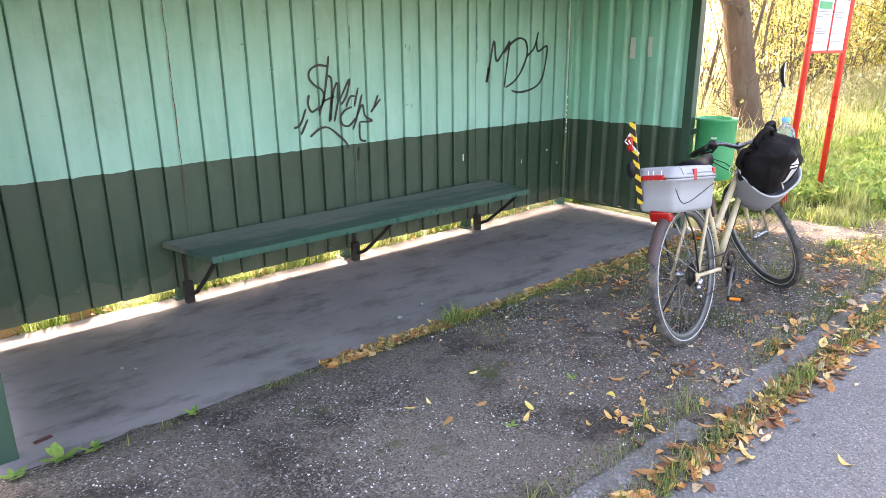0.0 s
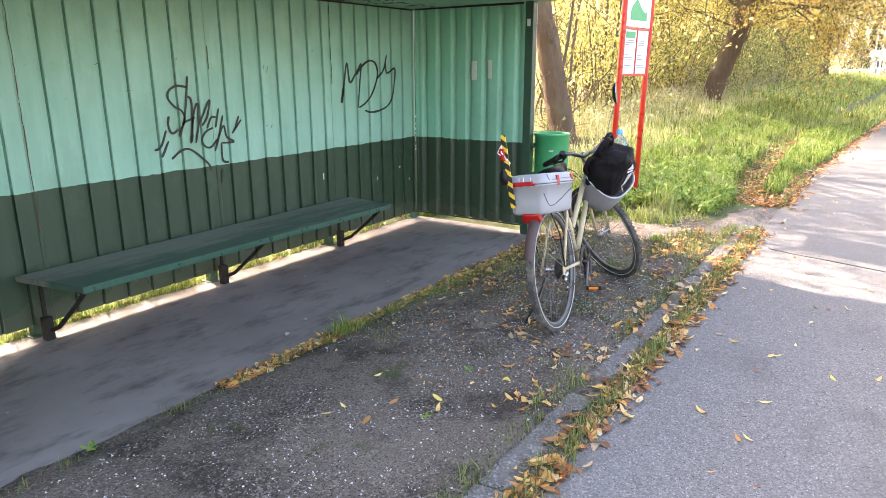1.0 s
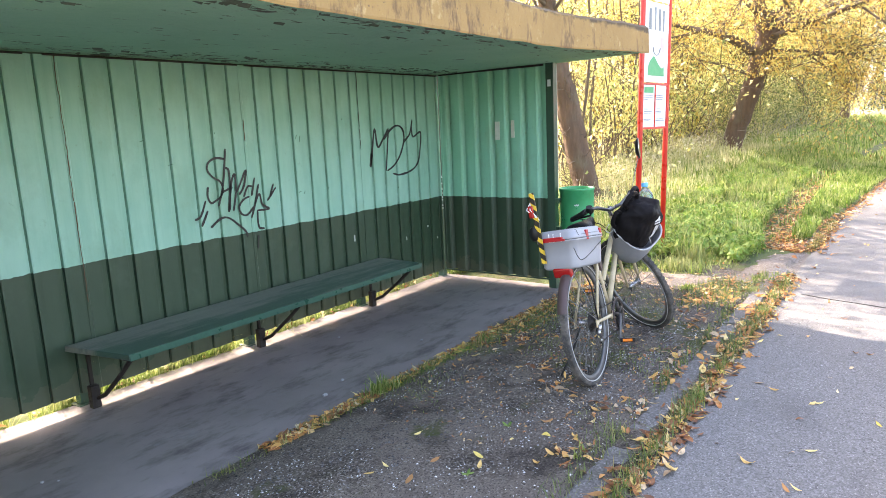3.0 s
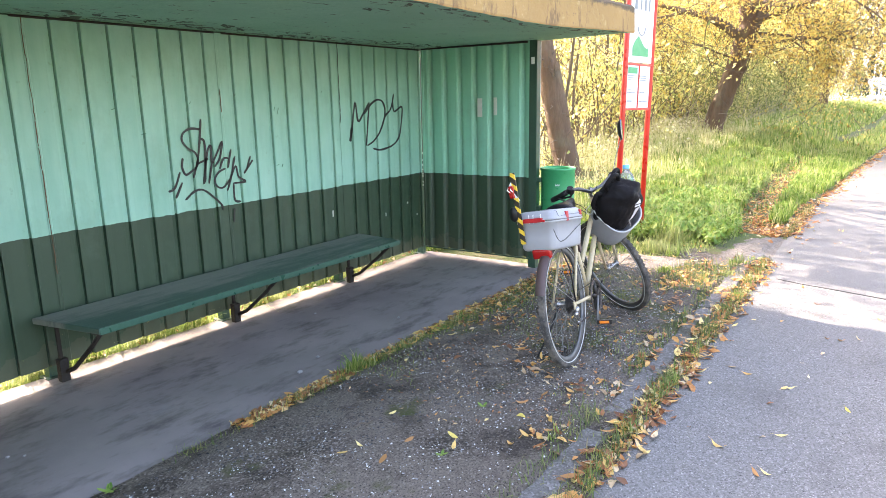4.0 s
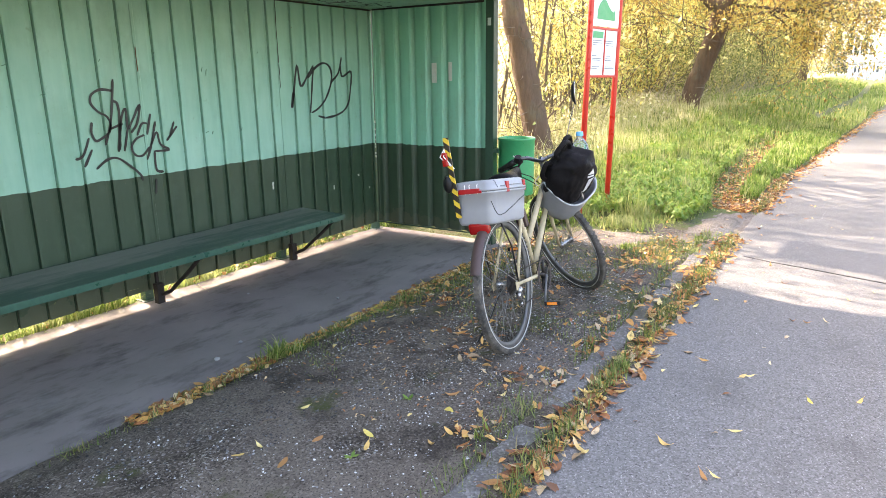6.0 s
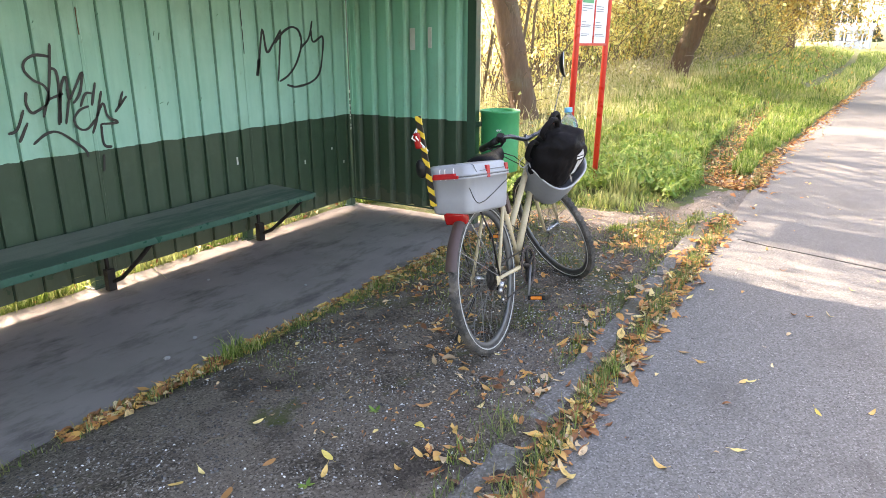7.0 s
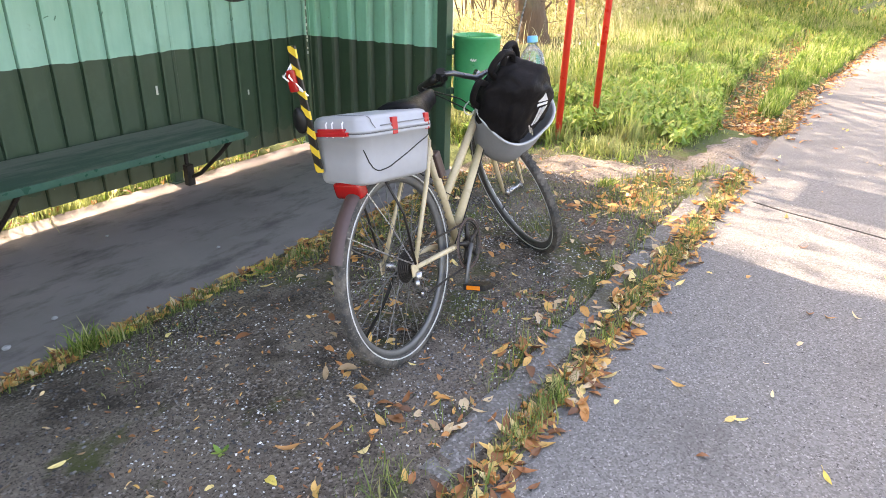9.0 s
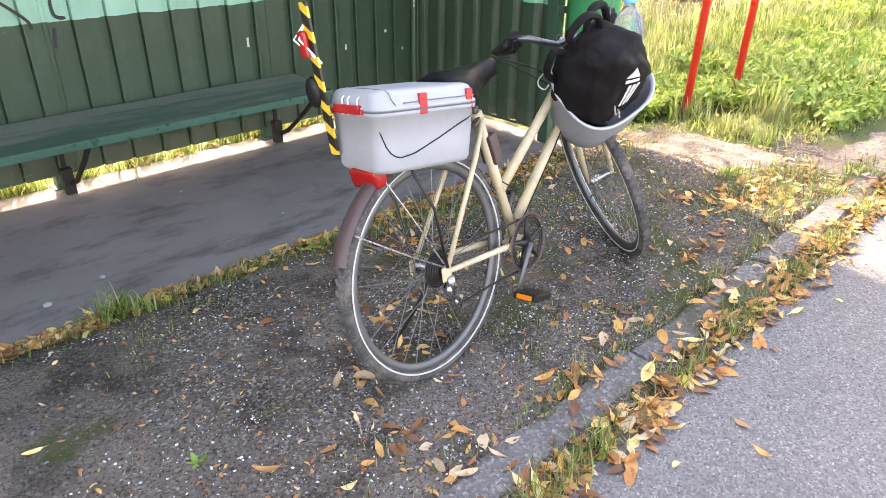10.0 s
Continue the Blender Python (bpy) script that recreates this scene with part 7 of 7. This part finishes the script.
# brushwood at the foot of the second tree
bm = bmesh.new()
for k in range(420):
    x = rng.uniform(12.5, 34)
    y = rng.uniform(0.3, 2.2) + 0.02 * (x - 14)
    p = Vector((x, y, ground_z(x, y)))
    pts, _ = tube_points(p, Vector((rng.gauss(0, 0.7), rng.gauss(-0.3, 0.7), 0.8)), rng.uniform(0.6, 1.7), 0.28, rng, 5)
    sweep(bm, pts, [0.011, 0.010, 0.008, 0.006, 0.005, 0.003], 3, False)
tagged(part("brushwood", bm, plain("pale_dead_twigs", (0.40, 0.34, 0.27), 0.9, 0, 0.4, 4, 0.2), None, "tangle of pale dead twigs", True), "", "bushes", "", "stuff")
n = 40000
x = 15.5 + 36 * RNG.random(n) ** 1.3
y = RNG.uniform(0.2, 2.4, n) + 0.02 * (x - 14)
h = RNG.random(n) ** 1.3 * (0.8 + 1.3 * np.abs(np.sin(x * 0.7 + y)) + 0.05 * (x - 12))
at_ = np.stack([x, y, np.array([ground_z(float(a), float(b)) for a, b in zip(x, y)]) + 0.1 + h], 1)
strewn("bush_leaves", LEAF_SHAPE, LEAF_FACES, at_, turned(RNG.uniform(0, 6.28, n), RNG.normal(0.6, 0.7, n), RNG.normal(0, 0.6, n)), (0.05 + 0.0022 * x) * RNG.uniform(0.6, 1.4, n), OLIVE, "low olive-green and straw-coloured bushes", "bushes")
# distant woods
n = 26000
x = RNG.uniform(38, 120, n)
y = RNG.uniform(3.5, 6 + 0.5 * (x - 30), n)
h = RNG.random(n) * (6.0 + 4.0 * np.sin(x * 0.31 + y * 0.17) ** 2)
at_ = np.stack([x, y, 1.2 + h], 1)
strewn("far_woods", LEAF_SHAPE, LEAF_FACES, at_, turned(RNG.uniform(0, 6.28, n), RNG.normal(0.6, 0.7, n), RNG.normal(0, 0.6, n)), 0.32 * RNG.uniform(0.6, 1.5, n), leaf_matter("far_wood_leaf", ((0.0, (0.09, 0.13, 0.05)), (0.45, (0.25, 0.28, 0.09)), (1.0, (0.60, 0.50, 0.14))), 0.5), "far woods in green and yellow", "woods")


# dark evergreens by the far house
n = 5200
u = RNG.random(n)
cx, cy = RNG.choice(np.array([(128, 0.4), (131, -1.6), (127, 2.6), (136, -4.6)]), n).T
r = 2.1 * (1 - u) ** 0.8 * np.sqrt(RNG.random(n))
w = RNG.uniform(0, 6.28, n)
at_ = np.stack([cx + r * np.cos(w), cy + r * np.sin(w), 1.0 + 7.5 * u * np.where(cy < -4, 0.45, 1.0)], 1)
strewn("evergreen_foliage", LEAF_SHAPE, LEAF_FACES, at_, turned(RNG.uniform(0, 6.28, n), RNG.normal(0.6, 0.7, n), RNG.normal(0, 0.6, n)), 0.42 * RNG.uniform(0.6, 1.4, n), leaf_matter("evergreen_leaf", ((0.0, (0.025, 0.045, 0.022)), (1.0, (0.07, 0.11, 0.05))), 0.2), "dark evergreens far along the road", "trees")


# ---- fallen leaves, chippings and small stones ----
def ground_at(x, y):
    """Height of what lies on the ground at a place."""
    if y > -1.385 and x < 0.13:
        return max(-0.010, apron_height(x, y) if y < -1.25 else -1)
    if -3.165 < y < -3.03 and -8.5 < x < 5.1:
        return gutter_height(x, y)
    if y < -3.05:
        return max(road_height(x, y), ground_z(x, y) - 0.03 if y > road_edge(x) else 0)
    if -3.035 < y < -2.91 and x < 1.0:
        return 0.084
    return max(apron_height(x, y) if -9 < x < 3.15 and y < -1.3 else -1, turf_height(x, y))


leaf_meshes = []
for k, (co, fs) in enumerate(LEAVES):
    me = quad_mesh("fallen_leaf", co, fs, FALLEN_ONE)
    leaf_meshes.append(soft(me))
rng = random.Random(21)


def fallen_leaf(x, y, s, label="dry autumn leaf lying on the ground", pick=None, yaw=None):
    me = leaf_meshes[rng.randrange(6) if pick is None else pick]
    ob = new("fallen_leaf", me)
    ob.matrix_world = pose(x, y, ground_at(x, y) + 0.06 * s + 0.001, rng.gauss(0, 9), rng.gauss(0, 9), rng.uniform(0, 360) if yaw is None else yaw) @ Matrix.Scale(s, 4)
    tagged(ob, label, "leaf", "fallen leaves")


for x, y, s in ((-3.60, -2.32, 0.062), (-3.27, -2.45, 0.06), (-2.55, -2.745, 0.07), (-2.84, -2.57, 0.068), (-1.74, -3.32, 0.06), (-2.69, -3.445, 0.07), (-0.98, -3.72, 0.05), (-0.97, -3.79, 0.05), (-2.03, -3.89, 0.05), (-2.95, -2.62, 0.055), (-1.9, -3.6, 0.05), (-0.2, -3.6, 0.05)):
    fallen_leaf(x, y, s, "yellow autumn leaf lying by itself")
for k in range(135):
    x = rng.uniform(-3.6, 0.6)
    fallen_leaf(x, -3.095 + rng.gauss(0, 0.042), rng.uniform(0.05, 0.095), "orange and yellow leaf heaped along the kerb")
for k in range(95):
    fallen_leaf(rng.uniform(-3.6, -0.6), -1.43 + rng.gauss(0, 0.035), rng.uniform(0.05, 0.085), "brown and orange leaf along the edge of the slab")
for k in range(72):
    x, y = rng.uniform(-3.7, 0.8), rng.uniform(-2.9, -1.6)
    while wave(x, y, 1.7, 33) + 0.25 * smooth((x + 3.4) / 2) * smooth((-1.6 - y) / 0.8) < 0.12:
        x, y = rng.uniform(-3.7, 0.8), rng.uniform(-2.9, -1.6)
    fallen_leaf(x, y, rng.uniform(0.03, 0.065), "dry autumn leaf scattered on the gravel")
for k in range(24):
    fallen_leaf(rng.gauss(-0.08, 0.24), -2.63 + rng.gauss(0, 0.09), rng.uniform(0.05, 0.08), "orange leaf in a loose drift on the gravel")
for k in range(26):
    fallen_leaf(rng.uniform(-3.2, 3.0), -3.2 - 0.9 * rng.random() ** 1.6, rng.uniform(0.035, 0.06), "small dry leaf on the asphalt")

# the uncountable rest
xs, ys, ss = [], [], []


def drift(n, fx, fy, lo, hi):
    xs.append(fx(n))
    ys.append(fy(n))
    ss.append(RNG.uniform(lo, hi, n))


drift(1550, lambda n: RNG.uniform(-4.4, 4.5, n), lambda n: -3.095 + RNG.normal(0, 0.045, n), 0.03, 0.078)
drift(170, lambda n: RNG.uniform(-3.3, 4.0, n), lambda n: -2.90 + RNG.normal(0, 0.05, n), 0.03, 0.07)
drift(560, lambda n: RNG.uniform(-3.5, 0.1, n), lambda n: -1.445 + RNG.normal(0, 0.035, n), 0.025, 0.07)
drift(190, lambda n: RNG.uniform(-2.6, 0.7, n), lambda n: RNG.uniform(-2.9, -1.6, n), 0.02, 0.055)
for cx, cy in ((-2.35, -2.40), (-2.10, -2.25), (-1.75, -1.85), (-2.45, -2.75), (-1.2, -2.0), (-0.9, -2.75), (-1.6, -2.8), (-2.0, -2.88), (-3.05, -2.78), (-0.4, -2.4)):
    drift(16, lambda n: RNG.normal(cx, 0.09, n), lambda n: RNG.normal(cy, 0.05, n), 0.03, 0.07)
drift(1200, lambda n: RNG.uniform(-3.2, 0.8, n), lambda n: RNG.uniform(-2.9, -1.55, n), 0.008, 0.024)
drift(420, lambda n: RNG.uniform(-1.9, 0.3, n), lambda n: -1.50 - 0.28 * RNG.random(n) ** 1.5, 0.02, 0.06)
drift(150, lambda n: RNG.normal(-0.05, 0.27, n), lambda n: RNG.normal(-2.64, 0.10, n), 0.03, 0.075)
drift(220, lambda n: RNG.uniform(-3.62, -2.85, n), lambda n: -1.44 + RNG.normal(0, 0.035, n), 0.03, 0.075)
drift(1900, lambda n: 2.2 + 10 * RNG.random(n) ** 1.9, lambda n: RNG.normal(0, 0.13, n), 0.03, 0.08)
ys[-1] = ys[-1] + track_y(xs[-1])
drift(1500, lambda n: 2.0 + 22 * RNG.random(n) ** 1.3, lambda n: RNG.normal(0.03, 0.10, n), 0.04, 0.10)
ys[-1] = ys[-1] + np.array([road_edge(float(v)) for v in xs[-1]])
drift(900, lambda n: RNG.uniform(0.8, 9, n), lambda n: RNG.uniform(-2.7, 1.5, n), 0.03, 0.07)
drift(420, lambda n: RNG.uniform(-6, 1.0, n), lambda n: 0.09 + 1.8 * RNG.random(n) ** 2, 0.03, 0.08)
drift(90, lambda n: RNG.uniform(-3.5, 6, n), lambda n: RNG.uniform(-6, -3.2, n), 0.02, 0.04)
x, y, s = (np.concatenate(v) for v in (xs, ys, ss))
keep = ~((x > 1.0) & (x < 2.15) & (y < grass_edge(x))) | (RNG.random(len(x)) < 0.12)
x, y, s = x[keep], y[keep], s[keep]
at_ = np.stack([x, y, np.array([ground_at(float(a), float(b)) for a, b in zip(x, y)]) + 0.004 + 0.16 * s * RNG.random(len(x))], 1)
for k in range(2):
    sel = np.arange(len(x))[k::2]
    co, fs = LEAVES[3 * k]
    strewn("leaf_litter", co, fs, at_[sel], turned(RNG.uniform(0, 6.28, len(sel)), RNG.normal(0, 0.30, len(sel)), RNG.normal(0, 0.30, len(sel))), s[sel], FALLEN, "litter of orange, brown and yellow leaves", "leaves")

# pale and dark chippings on the gravel
CHIP_SHAPE = np.array([(-0.5, -0.4, -0.2), (0.5, -0.35, -0.2), (0.42, 0.4, -0.2), (-0.45, 0.38, -0.2), (-0.3, -0.25, 0.3), (0.28, -0.2, 0.34), (0.25, 0.25, 0.26), (-0.28, 0.22, 0.3)])
CHIP_FACES = np.array([(4, 5, 6, 7), (0, 1, 5, 4), (1, 2, 6, 5), (2, 3, 7, 6), (3, 0, 4, 7)])


def chippings(name, n, lo, hi, stops, label, fx, fy, seed):
    x, y = fx(n), fy(n)
    keep = patchy(x, y, 1.4, seed, -0.1) & patchy(x, y, 5.5, seed, -0.2)
    x, y = x[keep], y[keep]
    n = len(x)
    s = lo + (hi - lo) * RNG.random(n) ** 2.5
    mat = Nodes(name + "_stone", 0.85)
    mat.colour(mat.ramp(mat.island(), *stops))
    at_ = np.stack([x, y, np.array([ground_at(float(a), float(b)) for a, b in zip(x, y)]) + 0.1 * s], 1)
    ob = strewn(name, CHIP_SHAPE, CHIP_FACES, at_, turned(RNG.uniform(0, 6.28, n), RNG.normal(0, 0.3, n), RNG.normal(0, 0.3, n)), np.stack([s, s * RNG.uniform(0.6, 1, n), s * 0.7], 1), mat.m, label, "gravel")
    ob.data.polygons.foreach_set("use_smooth", [False] * len(ob.data.polygons))


chippings("pale_chippings", 12000, 0.003, 0.0105, ((0.0, (0.14, 0.14, 0.14)), (0.45, (0.36, 0.36, 0.36)), (0.75, (0.60, 0.60, 0.59)), (1.0, (0.80, 0.79, 0.77))), "pale stone chippings trodden into the grit", lambda n: RNG.uniform(-4.8, 0.8, n), lambda n: RNG.uniform(-2.92, -1.55, n), 13)
chippings("dark_chippings", 11000, 0.005, 0.016, ((0.0, (0.025, 0.024, 0.024)), (0.6, (0.075, 0.072, 0.07)), (1.0, (0.16, 0.155, 0.15))), "dark grit stones", lambda n: RNG.uniform(-4.8, 1.6, n), lambda n: RNG.uniform(-2.92, -1.5, n), 17)
chippings("grey_chippings", 15000, 0.004, 0.013, ((0.0, (0.05, 0.047, 0.044)), (0.5, (0.15, 0.14, 0.13)), (0.85, (0.30, 0.285, 0.27)), (1.0, (0.50, 0.48, 0.46))), "grey stone chippings on the apron", lambda n: RNG.uniform(-2.6, 0.7, n), lambda n: RNG.uniform(-2.92, -1.65, n), 23)
chippings("road_grit", 2600, 0.004, 0.010, ((0.0, (0.08, 0.08, 0.08)), (0.6, (0.22, 0.22, 0.22)), (1.0, (0.5, 0.5, 0.5))), "loose grit on the asphalt", lambda n: RNG.uniform(-4.0, 4, n), lambda n: -3.08 - 1.3 * RNG.random(n) ** 1.5, 19)

STONE = plain("grey_pebble", (0.30, 0.30, 0.30), 0.85, 0, 0.3, 40, 0.4)
for x, y, s in ((-2.08, -0.46, 0.02), (-2.72, -1.10, 0.026), (-1.84, -1.06, 0.022), (-2.95, -1.18, 0.034), (-4.35, -0.75, 0.02), (-4.30, -0.80, 0.014)):
    bm = bmesh.new()
    bmesh.ops.create_icosphere(bm, subdivisions=2, radius=0.5)
    for v in bm.verts:
        v.co = Vector((v.co.x * s, v.co.y * s * 0.8, v.co.z * s * 0.55)) * (1 + 0.35 * noise.noise(v.co * 3 + Vector((x * 9, y * 9, 0))))
    ob = part("pebble", bm, STONE, None, "small pebble lying on the concrete floor")
    tagged(ob, "", "stone", "pebbles on the floor")
    ob.matrix_world = pose(x, y, -0.010 + s * 0.2)
bm = bmesh.new()
box(bm, (-0.035, -0.011, 0), (0.035, 0.011, 0.006), 0.002)
ob = tagged(part("metal_plate", bm, plain("rust_red_plate", (0.10, 0.032, 0.024), 0.7, 0.3, 0.4, 40, 0.3), None, "small rusty metal plate lying on the concrete floor"), "", "metal plate")
ob.matrix_world = pose(-4.79, -1.19, -0.013, 0, 0, 12)
# a thin dry twig on the gravel
for x, y, a, ln in ((-3.06, -2.18, 28, 0.17), (-1.05, -2.3, 120, 0.12), (-3.4, -2.05, -20, 0.10)):
    bm = bmesh.new()
    sweep(bm, [(-ln / 2, 0, 0), (-ln / 6, 0.01, 0.006), (ln / 5, -0.006, 0.004), (ln / 2, 0.008, 0.002)], 0.002, 5)
    ob = tagged(part("twig", bm, TWIG, None, "thin dry twig lying on the gravel"), "", "twig", "twigs")
    ob.matrix_world = pose(x, y, ground_at(x, y) + 0.004, 0, 0, a)
